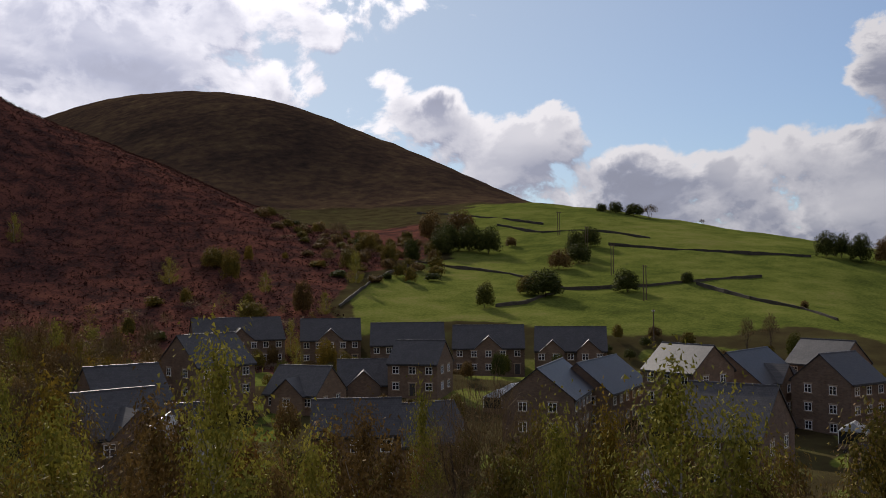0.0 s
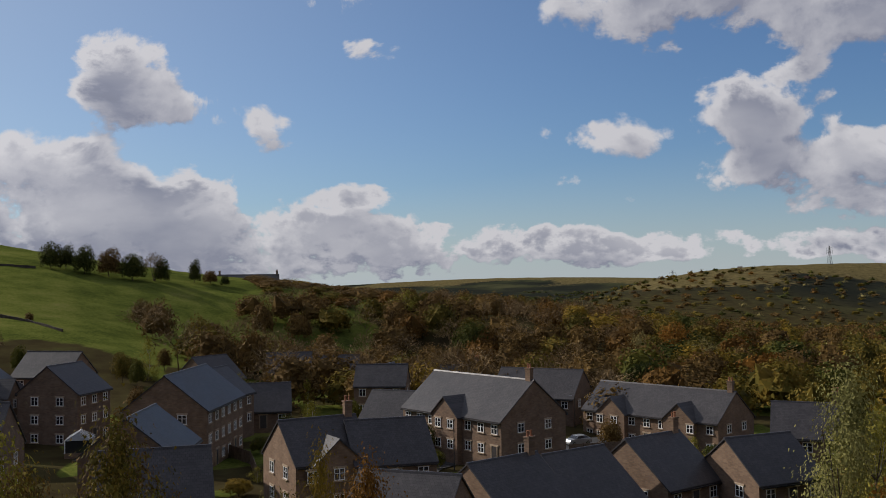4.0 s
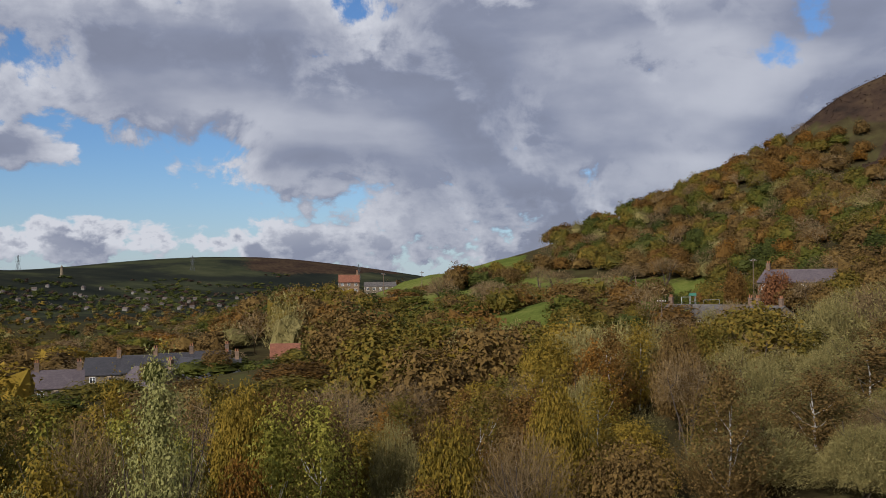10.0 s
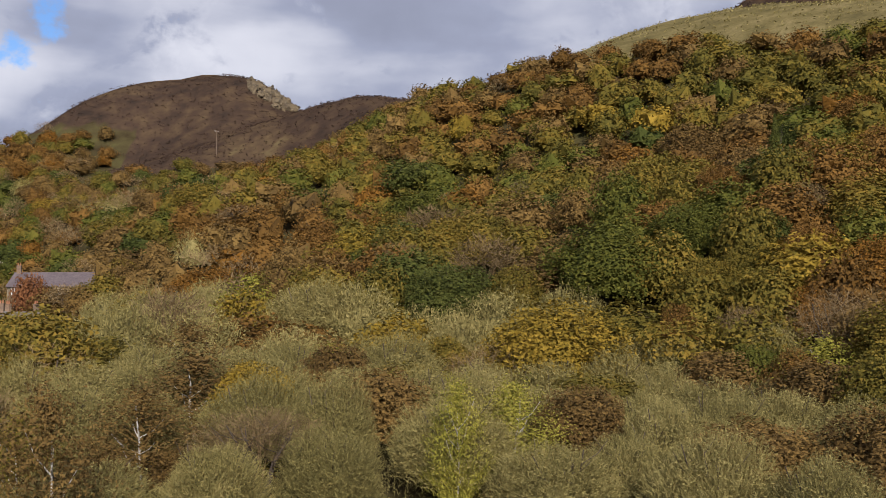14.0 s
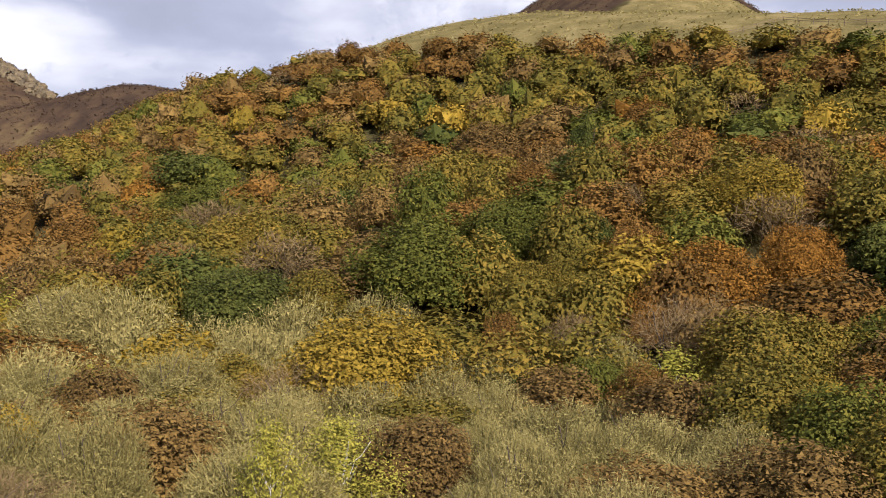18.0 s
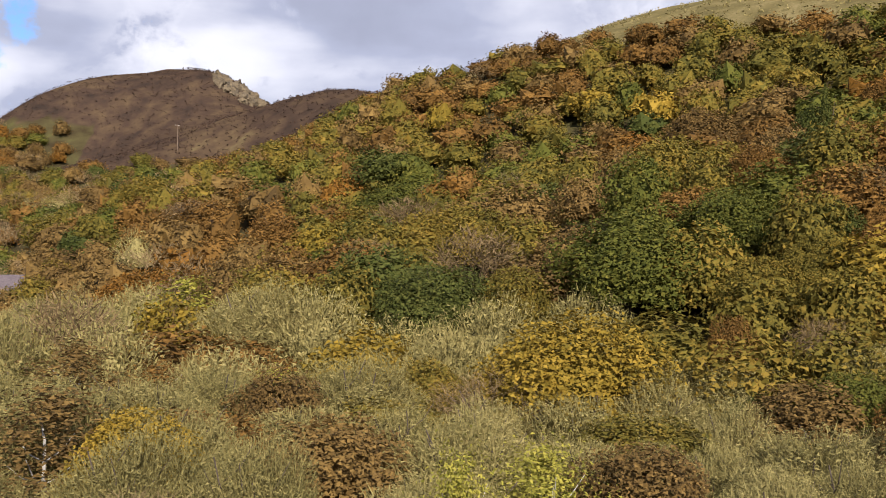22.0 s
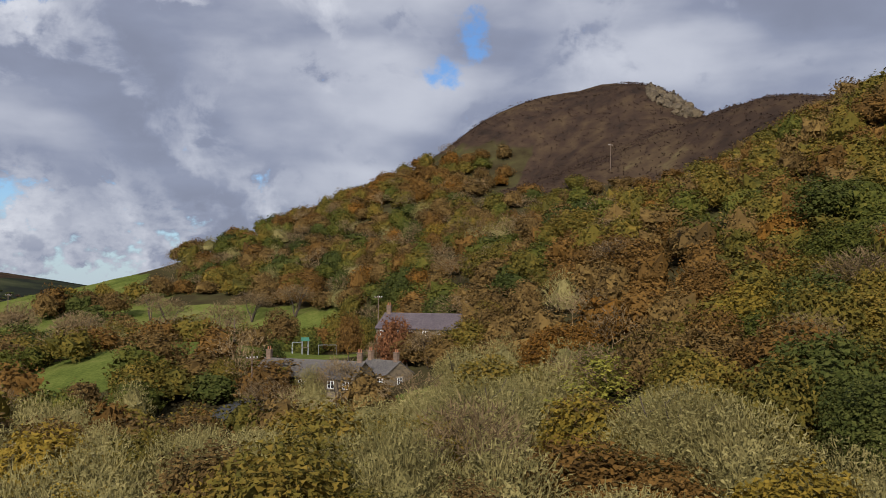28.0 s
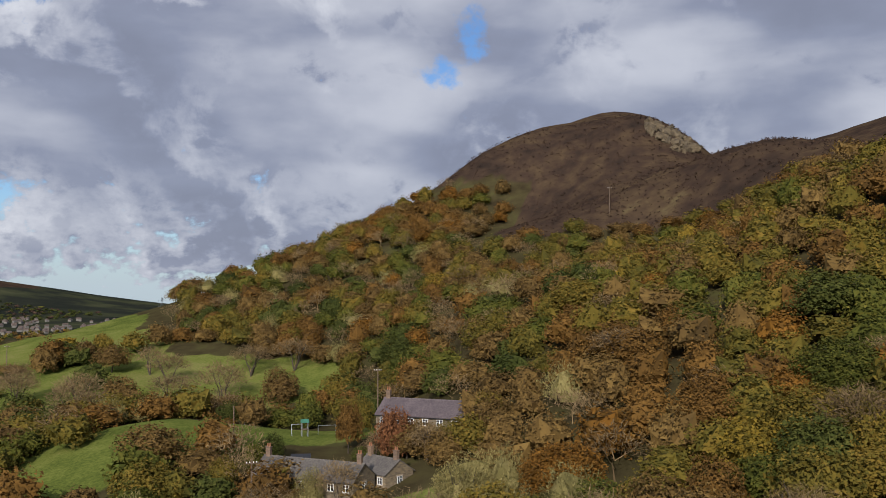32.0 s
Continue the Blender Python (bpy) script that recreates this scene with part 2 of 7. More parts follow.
    link(t, sky.outputs[0], tint.inputs[6])
    # pale haze low over the horizon
    low = math_node(t, "POWER", math_node(t, "MULTIPLY_ADD", el, -1 / 9.0, 1.0, clamp=True), 2.0)
    hazy = node(t, "ShaderNodeMix", data_type="RGBA")
    wide_sun = math_node(t, "MULTIPLY", math_node(t, "POWER", math_node(t, "MAXIMUM", vec_node(t, "DOT_PRODUCT", co.outputs["Generated"], tuple(sd), out=1), 0.0), 2.6), 0.72)
    link(t, math_node(t, "MAXIMUM", math_node(t, "MULTIPLY", low, 0.7), wide_sun), hazy.inputs[0])
    link(t, tint.outputs[2], hazy.inputs[6])
    hazy.inputs[7].default_value = (6.2, 7.0, 7.5, 1)
    link(t, hazy.outputs[2], b1.inputs[0])
    b1.inputs[1].default_value = 0.088
    link(t, cloud.outputs[2], b2.inputs[0])
    b2.inputs[1].default_value = 0.85
    mix = node(t, "ShaderNodeMixShader")
    link(t, math_node(t, "MULTIPLY", cover.outputs[0], math_node(t, "MULTIPLY", thin.outputs[0], 0.97)), mix.inputs[0])
    link(t, b1.outputs[0], mix.inputs[1])
    link(t, b2.outputs[0], mix.inputs[2])
    out = node(t, "ShaderNodeOutputWorld")
    link(t, mix.outputs[0], out.inputs[0])


sky_world()
sun = new("sun", bpy.data.lights.new("sun", "SUN"))
sun.data.energy, sun.data.angle, sun.data.color = 4.6, radians(0.6), (1.0, 0.93, 0.82)
sun.matrix_world = look((0, 0, 0), (math.sin(radians(SUN_AZ)) * math.cos(radians(SUN_EL)), -math.cos(radians(SUN_AZ)) * math.cos(radians(SUN_EL)), -math.sin(radians(SUN_EL))))

# ---- materials ----
def shader(name, rough=0.8, spec=0.3):
    m = bpy.data.materials.new(name)
    m.use_nodes = True
    t = m.node_tree
    b = t.nodes["Principled BSDF"]
    b.inputs["Roughness"].default_value = rough
    b.inputs["Specular IOR Level"].default_value = spec
    return m, t, b


def noise_node(t, vec, scale, detail=5, rough=0.55):
    n = node(t, "ShaderNodeTexNoise")
    n.inputs["Scale"].default_value, n.inputs["Detail"].default_value, n.inputs["Roughness"].default_value = scale, detail, rough
    if vec is not None:
        link(t, vec, n.inputs["Vector"])
    return n.outputs[0]


def ramp_node(t, fac, stops):
    r = node(t, "ShaderNodeValToRGB")
    els = r.color_ramp.elements
    while len(els) < len(stops):
        els.new(0.5)
    for e, (pos, col) in zip(els, stops):
        e.position, e.color = pos, (*col, 1)
    link(t, fac, r.inputs[0])
    return r.outputs[0]


def mix_col(t, fac, a, b, blend="MIX"):
    n = node(t, "ShaderNodeMix", data_type="RGBA", blend_type=blend)
    for sock, v in ((n.inputs[0], fac), (n.inputs[6], a), (n.inputs[7], b)):
        if isinstance(v, (int, float)):
            sock.default_value = v
        elif isinstance(v, tuple):
            sock.default_value = (*v, 1)
        else:
            link(t, v, sock)
    return n.outputs[2]


def bump_on(t, b, height, strength, dist=0.05):
    n = node(t, "ShaderNodeBump")
    n.inputs["Strength"].default_value, n.inputs["Distance"].default_value = strength, dist
    link(t, height, n.inputs["Height"])
    link(t, n.outputs[0], b.inputs["Normal"])


def scale_col(c, k):
    return tuple(min(1.0, v * k) for v in c)


def leaf_material(name, dark, mid, light, through=0.18, gloss=0.04):
    """Leaves: colour varies leaf by leaf and in patches the size of a branch or a tree."""
    m, t, b = shader(name, 0.7, gloss)
    geo, info = node(t, "ShaderNodeNewGeometry"), node(t, "ShaderNodeObjectInfo")
    tone = node(t, "ShaderNodeAttribute", attribute_name="tone")
    patch = noise_node(t, geo.outputs["Position"], 0.42, 3)
    fac = math_node(t, "MULTIPLY_ADD", geo.outputs["Random Per Island"], 0.62, math_node(t, "MULTIPLY_ADD", patch, 0.7, -0.66))
    fac = math_node(t, "ADD", fac, math_node(t, "MULTIPLY_ADD", tone.outputs["Fac"], 0.36, 0.32))
    fac = math_node(t, "ADD", fac, math_node(t, "MULTIPLY_ADD", info.outputs["Random"], 0.26, -0.13), clamp=True)
    col = ramp_node(t, fac, [(0.1, dark), (0.5, mid), (0.9, light)])
    link(t, col, b.inputs["Base Color"])
    tr = node(t, "ShaderNodeBsdfTranslucent")
    link(t, col, tr.inputs[0])
    mx = node(t, "ShaderNodeMixShader")
    mx.inputs[0].default_value = through
    link(t, b.outputs[0], mx.inputs[1])
    link(t, tr.outputs[0], mx.inputs[2])
    link(t, mx.outputs[0], t.nodes["Material Output"].inputs[0])
    return m


LEAF = {
    "green": leaf_material("leaf_green", (0.045, 0.051, 0.011), (0.083, 0.086, 0.016), (0.140, 0.122, 0.023)),
    "deep": leaf_material("leaf_deep_green", (0.032, 0.040, 0.010), (0.056, 0.064, 0.015), (0.095, 0.096, 0.023)),
    "olive": leaf_material("leaf_olive", (0.070, 0.062, 0.014), (0.130, 0.101, 0.019), (0.203, 0.134, 0.025)),
    "yellow": leaf_material("leaf_yellow", (0.099, 0.076, 0.014), (0.193, 0.131, 0.019), (0.286, 0.185, 0.029)),
    "lime": leaf_material("leaf_lime", (0.110, 0.109, 0.018), (0.220, 0.198, 0.033), (0.330, 0.282, 0.053)),
    "orange": leaf_material("leaf_orange", (0.095, 0.050, 0.012), (0.190, 0.089, 0.017), (0.280, 0.133, 0.025)),
    "rust": leaf_material("leaf_rust", (0.077, 0.044, 0.014), (0.143, 0.076, 0.020), (0.209, 0.111, 0.029)),
    "red": leaf_material("leaf_russet_red", (0.095, 0.042, 0.02), (0.19, 0.08, 0.034), (0.27, 0.122, 0.05)),
    "brown": leaf_material("leaf_brown", (0.069, 0.044, 0.017), (0.132, 0.081, 0.027), (0.199, 0.124, 0.039)),
    "willow": leaf_material("leaf_willow", (0.109, 0.094, 0.034), (0.198, 0.165, 0.060), (0.294, 0.241, 0.093)),
    "silver": leaf_material("leaf_silver_willow", (0.116, 0.115, 0.037), (0.209, 0.200, 0.064), (0.308, 0.283, 0.102)),
    "twig": leaf_material("bare_twigs", (0.094, 0.064, 0.033), (0.175, 0.119, 0.058), (0.263, 0.183, 0.094), 0.0),
    "heath": leaf_material("heather_twigs", (0.036, 0.024, 0.02), (0.068, 0.042, 0.03), (0.098, 0.064, 0.04), 0.0, 0.0),
    "bracken": leaf_material("bracken_fronds", (0.034, 0.017, 0.014), (0.072, 0.031, 0.024), (0.11, 0.047, 0.034), 0.0, 0.0),
    "rough": leaf_material("rough_grass_blades", (0.105, 0.09, 0.03), (0.215, 0.175, 0.065), (0.35, 0.285, 0.12), 0.1),
}


def bark_material(name, a, b_):
    m, t, b = shader(name, 0.9, 0.15)
    geo = node(t, "ShaderNodeNewGeometry")
    mp = vec_node(t, "MULTIPLY", geo.outputs["Position"], (6, 6, 1.3))
    n = noise_node(t, mp, 2.0, 6, 0.65)
    link(t, ramp_node(t, n, [(0.3, a), (0.7, b_)]), b.inputs["Base Color"])
    bump_on(t, b, n, 0.6, 0.03)
    return m


BARK = bark_material("bark", (0.035, 0.026, 0.02), (0.11, 0.085, 0.065))
BIRCH = bark_material("birch_bark", (0.2, 0.18, 0.16), (0.5, 0.47, 0.43))


def ground_material():
    """Ground cover chosen by the sheet's 'cover' attribute: r pasture, g bracken, b heather, a rough grass; the rest woodland floor."""
    m, t, b = shader("ground_cover", 0.95, 0.0)
    att = node(t, "ShaderNodeAttribute", attribute_name="cover")
    sep = node(t, "ShaderNodeSeparateColor")
    link(t, att.outputs["Color"], sep.inputs[0])
    geo = node(t, "ShaderNodeNewGeometry")
    p = geo.outputs["Position"]
    fine, mid, wide = noise_node(t, p, 1.4, 6, 0.7), noise_node(t, p, 0.12, 6, 0.6), noise_node(t, p, 0.017, 4, 0.6)
    floor_ = ramp_node(t, mid, [(0.3, (0.035, 0.026, 0.014)), (0.55, (0.06, 0.05, 0.022)), (0.75, (0.075, 0.075, 0.025))])
    grass = ramp_node(t, math_node(t, "ADD", math_node(t, "MULTIPLY_ADD", fine, 0.35, math_node(t, "MULTIPLY", wide, 0.35)), math_node(t, "MULTIPLY", mid, 0.3)), [(0.38, (0.046, 0.058, 0.015)), (0.47, (0.092, 0.112, 0.023)), (0.54, (0.136, 0.148, 0.034)), (0.63, (0.185, 0.168, 0.06))])
    brack = ramp_node(t, math_node(t, "MULTIPLY_ADD", fine, 0.45, math_node(t, "MULTIPLY", mid, 0.55)), [(0.36, (0.024, 0.02, 0.019)), (0.46, (0.066, 0.032, 0.027)), (0.56, (0.14, 0.055, 0.039)), (0.68, (0.185, 0.082, 0.05))])
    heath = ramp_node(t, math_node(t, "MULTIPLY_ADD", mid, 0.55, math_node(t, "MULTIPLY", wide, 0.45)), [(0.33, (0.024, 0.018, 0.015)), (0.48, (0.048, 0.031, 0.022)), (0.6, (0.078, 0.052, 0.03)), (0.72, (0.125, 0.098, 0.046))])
    rough = ramp_node(t, math_node(t, "MULTIPLY_ADD", fine, 0.4, math_node(t, "MULTIPLY", mid, 0.6)), [(0.33, (0.062, 0.052, 0.024)), (0.5, (0.125, 0.1, 0.042)), (0.68, (0.21, 0.165, 0.082))])
    # wood and field floor of the far slopes, darkened to stand in for cloud shade
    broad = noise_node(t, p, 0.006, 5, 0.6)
    far_shaded_floor = ramp_node(t, broad, [(0.36, (0.018, 0.021, 0.017)), (0.5, (0.027, 0.029, 0.021)), (0.57, (0.042, 0.046, 0.025)), (0.7, (0.068, 0.068, 0.035))])
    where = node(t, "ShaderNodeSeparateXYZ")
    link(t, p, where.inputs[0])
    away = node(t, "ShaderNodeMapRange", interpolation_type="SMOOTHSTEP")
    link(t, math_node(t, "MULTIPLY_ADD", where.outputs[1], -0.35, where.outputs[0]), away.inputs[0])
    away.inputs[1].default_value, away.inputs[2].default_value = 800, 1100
    floor_ = mix_col(t, away.outputs[0], floor_, far_shaded_floor)
    edge = math_node(t, "MULTIPLY_ADD", mid, 0.7, -0.35)

    def mask(s):
        mr = node(t, "ShaderNodeMapRange", interpolation_type="SMOOTHSTEP")
        link(t, math_node(t, "ADD", s, edge), mr.inputs[0])
        mr.inputs[1].default_value, mr.inputs[2].default_value = 0.4, 0.6
        return mr.outputs[0]
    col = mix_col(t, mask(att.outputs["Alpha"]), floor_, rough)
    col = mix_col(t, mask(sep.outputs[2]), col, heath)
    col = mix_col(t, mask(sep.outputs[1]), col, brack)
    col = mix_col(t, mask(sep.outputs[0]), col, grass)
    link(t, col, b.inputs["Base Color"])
    bump_on(t, b, math_node(t, "ADD", fine, math_node(t, "MULTIPLY", mid, 2.0)), 0.35, 0.25)
    return m


GROUND = ground_material()


# ---- the lie of the land: a tilted base and rounded hills ----
# x, y, height, half widths, turn
HILLS = [
    (145, 1115, 234.1, 267, 700, 3.38),
    (-352, 420, 233.5, 144, 391, 1.66),
    (93, 440, -56.0, 120, 227, 2.50),
    (-4, -554, 85.2, 64, 129, -0.26),
    (-269, -369, 102.5, 201, 112, 0.61),
    (48, -484, 42.7, 97, 61, -0.05),
    (87, -652, 36.4, 441, 126, 1.29),
    (433, -166, 18.2, 75, 112, 0.26),
    (2799, 634, 115.3, 1067, 603, 4.58),
    (1020, 156, 77.3, 877, 246, -0.14),
    (1622, -689, 84.2, 478, 569, -0.01),
    (1673, -1891, 128.9, 571, 727, -0.31),
    (-544, -842, 244.4, 464, 750, 0.82),
]
SWELLS = [
    (602, -184, 24.0, 130, 170, -0.3),
    (2760, 560, -46.0, 620, 900, 0.0),
    (135, 1040, -12.0, 150, 190, 0.0),
    (1640, -120, 13.0, 170, 150, 0.0),
    (-163, 132, 30.4, 114, 153, -0.08),
    (-56, -360, 34.0, 106, 57, 1.63),
    (678, 367, -89.3, 620, 480, -0.02),
    (-224, -125, 55.3, 102, 173, 0.67),
    (-33, -97, 20.0, 60, 52, 0.41),
    (6, -101, 7.9, 52, 46, -0.03),
    (68, -247, -25.7, 65, 81, -0.41),
    (84, -226, 30.4, 45, 54, 0.62),
    (236, 127, -14.4, 44, 67, -0.23),
    (80, -70, -11.6, 55, 45, 0.09),
    (85, -83, 18.2, 46, 83, 0.33),
    (25, -286, 27.8, 44, 89, 0.34),
    (12, -514, -29.6, 64, 34, 1.13),
    (37, -462, -36.6, 64, 38, -0.25),
    (-46, -411, 23.0, 63, 45, 0.06),
    (63, 365, 24.9, 122, 57, -1.52),
    (-21, -92, -19.4, 32, 41, 0.74),
]
FOLDS = [
    (326, 704, 6.6, 70, 80, 0.02),
    (287, 616, 6.8, 48, 56, 0.02),
    (-58, -328, -4.7, 49, 33, -0.01),
    (-123, -287, 1.9, 26, 33, 0.01),
    (-206, -350, -25.1, 44, 63, -0.01),
    (-170, -429, 5.9, 73, 51, 0.01),
    (-24, -374, -8.5, 36, 60, 0.0),
    (165, -430, 6.3, 59, 32, -0.01),
    (83, -446, 0.9, 32, 24, 0.0),
    (-203, -265, -8.4, 35, 44, -0.01),
    (57, -456, 1.3, 37, 22, 0.03),
    (232, -392, 6.0, 40, 36, 0.0),
    (80, 180, -5.5, 58, 15, -0.59),
    (120, 112, -2.6, 85, 42, -0.35),
]
BASE = (6.26, -0.0181, 0.0082)


def land(x, y):
    """Height of the ground; takes numbers or arrays."""
    z = BASE[0] + BASE[1] * x + BASE[2] * y
    for hx, hy, a, ru, rw, turn in HILLS + SWELLS + FOLDS:
        c, s = math.cos(turn), math.sin(turn)
        u, w = (c * (x - hx) + s * (y - hy)) / ru, (-s * (x - hx) + c * (y - hy)) / rw
        z = z + a * np.exp(-(u * u + w * w))
    return z


def ground_z(x, y):
    return float(land(np.float64(x), np.float64(y)))


def polar(az, r, origin=(0.0, 0.0)):
    """Plan position at an azimuth (degrees, anticlockwise from +y) and a distance."""
    return origin[0] - r * math.sin(radians(az)), origin[1] + r * math.cos(radians(az))


def lumps(x, y, s, k=0):
    """A cheap smooth field of lumps about s metres across, -1 to 1."""
    a = np.sin(x / s * 2.1 + 1.3 * k) * np.sin(y / s * 1.9 + 2.1 * k)
    b = np.sin((x * 0.8 + y * 0.6) / s * 3.3 + k) * np.sin((y * 0.8 - x * 0.6) / s * 3.7 + 0.5 * k)
    return 0.6 * a + 0.4 * b


def blob(x, y, cx, cy, rx, ry, turn=0.0):
    c, s = math.cos(radians(turn)), math.sin(radians(turn))
    u, w = (c * (x - cx) + s * (y - cy)) / rx, (-s * (x - cx) + c * (y - cy)) / ry
    return u * u + w * w


def step(d, soft=0.15):
    return np.clip((1 - d) / soft + 0.5, 0, 1)


def wood_edge(x, y):
    """Metres inside the upper edge of the hillside wood; below zero on the heath and the grassy crest."""
    crest = x - np.interp(y, [-300, -288, -273, -238, -210, -184, -164, -146, -100, 0], [-62, -65, -92, -109, -124, -134, -148, -152, -178, -250])
    heath = y - np.interp(x, [-70, -62, -39, -14, 16, 46], [-335, -345, -354, -377, -397, -400])
    heath = np.where(x < -62, -10.0, heath)
    flank = x - np.interp(y, [-620, -510, -479, -440, -400], [60, 42, 34, 42, 46])
    lobe = y - np.interp(x, [34, 67, 91, 140, 200], [-479, -493, -504, -525, -600])
    return np.where(y > -300, crest, np.maximum(heath, np.minimum(flank, lobe))) + 4 * lumps(x, y, 22, 2)


def cover_at(x, y):
    """Pasture, bracken, heather and rough grass at a place, each 0 to 1."""
    z = land(x, y)
    r, az = np.hypot(x, y), np.degrees(np.arctan2(-x, y))
    north = (y > 60)
    # pasture north of the estate, up to the foot of the moor
    edge = -17.5 - np.clip((r - 235) * 0.06, 0, 7) + 1.2 * lumps(x, y, 25, 8)
    past = np.clip((r - 215 - 14 * lumps(x, y, 30, 9)) / 14, 0, 1) * np.clip((edge - az) / 1.2, 0, 1) * np.clip((az + 66) / 3, 0, 1) * np.clip((560 - r) / 60, 0, 1)
    past = past * np.clip((r * np.cos(np.radians(az + 60)) - 80) / 8 + 0.5, 0, 1)
    brack = north * np.clip((az - edge) / 1.2, 0, 1) * np.clip((r - 165) / 15, 0, 1) * np.clip((470 - r) / 25, 0, 1)
    moor = north * np.clip((z - 62) / 10, 0, 1) * (r > 380)
    bare = np.clip(0.5 - wood_edge(x, y) / 8, 0, 1) * (y < 40) * (r < 1000) * (x < 140)
    rough = bare * np.clip((-60 - x) / 20, 0, 1) * np.clip((y + 330) / 20, 0, 1)
    moor = np.maximum(moor, bare * (1 - rough))
    # meadows below the wooded hill and by the cottages
    for cx, cy, rx, ry, turn in MEADOWS:
        past = np.maximum(past, step(blob(x, y, cx, cy, rx, ry, turn), 0.3))
    # far hills across the valley: rough pasture on top, flanks darkened as cloud shade
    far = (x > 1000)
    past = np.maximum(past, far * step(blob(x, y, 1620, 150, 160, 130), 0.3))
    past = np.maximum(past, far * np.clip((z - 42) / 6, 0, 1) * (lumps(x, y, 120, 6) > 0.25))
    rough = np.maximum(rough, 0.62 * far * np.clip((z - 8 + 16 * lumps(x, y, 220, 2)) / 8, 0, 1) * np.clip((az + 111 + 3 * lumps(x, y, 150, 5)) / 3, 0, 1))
    # heather put here for its dark colour, in place of a cloud's shade
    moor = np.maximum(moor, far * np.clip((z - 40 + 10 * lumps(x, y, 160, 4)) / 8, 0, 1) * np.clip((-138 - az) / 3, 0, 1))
    past = past * np.where(far & (az < -109), 0.0, 1.0)
    # lawns between the houses of the estate
    lawn = (az > -88) * (az < -8) * (r > 70) * (r < 205) * np.clip(0.1 + 2.5 * lumps(x, y, 9, 6), 0, 1)
    past = np.maximum(past, np.where(y > 0, lawn, 0.0))
    return past, brack * (1 - past), moor * (1 - past) * (1 - rough), rough


MEADOWS = [(112, -318, 36, 20, -10), (140, -328, 24, 14, 0), (96, -218, 32, 19, 0), (215, -385, 36, 40, 0), (124, -270, 20, 14, 20), (140, -282, 44, 20, 10), (178, -340, 30, 44, 0), (64, -232, 17, 13, 20), (80, -216, 16, 9, 35), (118, -296, 30, 20, 30), (200, -340, 44, 46, 10), (155, -310, 36, 18, 40),
           (36, -186, 9, 8, 0), (430, -75, 46, 30, 10), (95, -205, 26, 14, 40), (230, 60, 1, 1, 0)]


def build_ground():
    """One sheet from under the drone to the horizon: rings that widen with distance."""
    n_ang, radii = 420, [0.0]
    r = 3.0
    while r < 4800:
        radii.append(r)
        r *= 1.0 + min(0.03, 2.2 / r + 0.016)
    radii = np.array(radii[1:])
    ang = np.linspace(0, 2 * math.pi, n_ang, endpoint=False)
    gx = (np.outer(radii, np.sin(ang))).ravel() + 10
    gy = (np.outer(radii, np.cos(ang))).ravel() - 40
    gz = land(gx, gy)
    rr = np.hypot(gx, gy)
    rough_amp = np.clip((rr - 120) / 300, 0, 1)
    gz = gz + rough_amp * (0.9 * lumps(gx, gy, 19, 3) + 0.45 * lumps(gx, gy, 7, 5))
    n_r = len(radii)
    i, j = np.meshgrid(np.arange(n_r - 1), np.arange(n_ang), indexing="ij")
    a = (i * n_ang + j).ravel()
    b = (i * n_ang + (j + 1) % n_ang).ravel()
    c = ((i + 1) * n_ang + (j + 1) % n_ang).ravel()
    d = ((i + 1) * n_ang + j).ravel()
    verts = np.stack([gx, gy, gz], 1)
    faces = np.stack([a, d, c, b], 1)
    hub = np.arange(0, n_ang - 1, 2)                # the disc under the drone, closed by slim quads to its middle
    verts = np.vstack([verts, [[10.0, -40.0, ground_z(10, -40)]]])
    faces = np.vstack([faces, np.stack([hub, hub + 1, (hub + 2) % n_ang, np.full(len(hub), len(verts) - 1)], 1)])
    me = mesh_from_arrays("ground", verts, faces, 4)
    me.attributes.new("cover", "FLOAT_COLOR", "POINT")
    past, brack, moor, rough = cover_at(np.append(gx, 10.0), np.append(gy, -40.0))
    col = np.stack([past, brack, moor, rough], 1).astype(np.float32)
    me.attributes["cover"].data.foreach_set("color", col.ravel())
    me.polygons.foreach_set("use_smooth", np.ones(len(faces), bool))
    me.materials.append(GROUND)
    ob = new("ground", me)
    return tagged(ob, "rolling valley ground of pasture, bracken, heather and woodland floor", "ground", kind="structure")


def mesh_from_arrays(name, verts, faces, size):
    """A mesh from arrays of corners and of faces that all have the same number of corners."""
    me = bpy.data.meshes.new(name)
    me.vertices.add(len(verts))
    me.vertices.foreach_set("co", np.asarray(verts, np.float32).ravel())
    me.loops.add(faces.size)
    me.loops.foreach_set("vertex_index", np.asarray(faces, np.int32).ravel())
    me.polygons.add(len(faces))
    me.polygons.foreach_set("loop_start", np.arange(0, faces.size, size, dtype=np.int32))
    me.update(calc_edges=True)
    return me


build_ground()


# ---- helpers for things and their parts ----
def part(name, data, material, parent, label=""):
    """Links a bmesh or a mesh as one object under a thing or a part."""
    if isinstance(data, bmesh.types.BMesh):
        me = bpy.data.meshes.new(name)
        data.to_mesh(me)
        data.free()
    else:
        me = data
    if material is not None and not me.materials:
        me.materials.append(material)
    ob = new(name, me)
    ob.parent = parent
    if label:
        ob["label"] = label
    return ob


def empty(name, m, label, category, group=""):
    ob = new(name)
    ob.empty_display_size = 0.2
    ob.matrix_basis = m
    return tagged(ob, label, category, group)


# ---- trees ----
def unit(v):
    return v / np.maximum(np.linalg.norm(v, axis=1, keepdims=True), 1e-6)


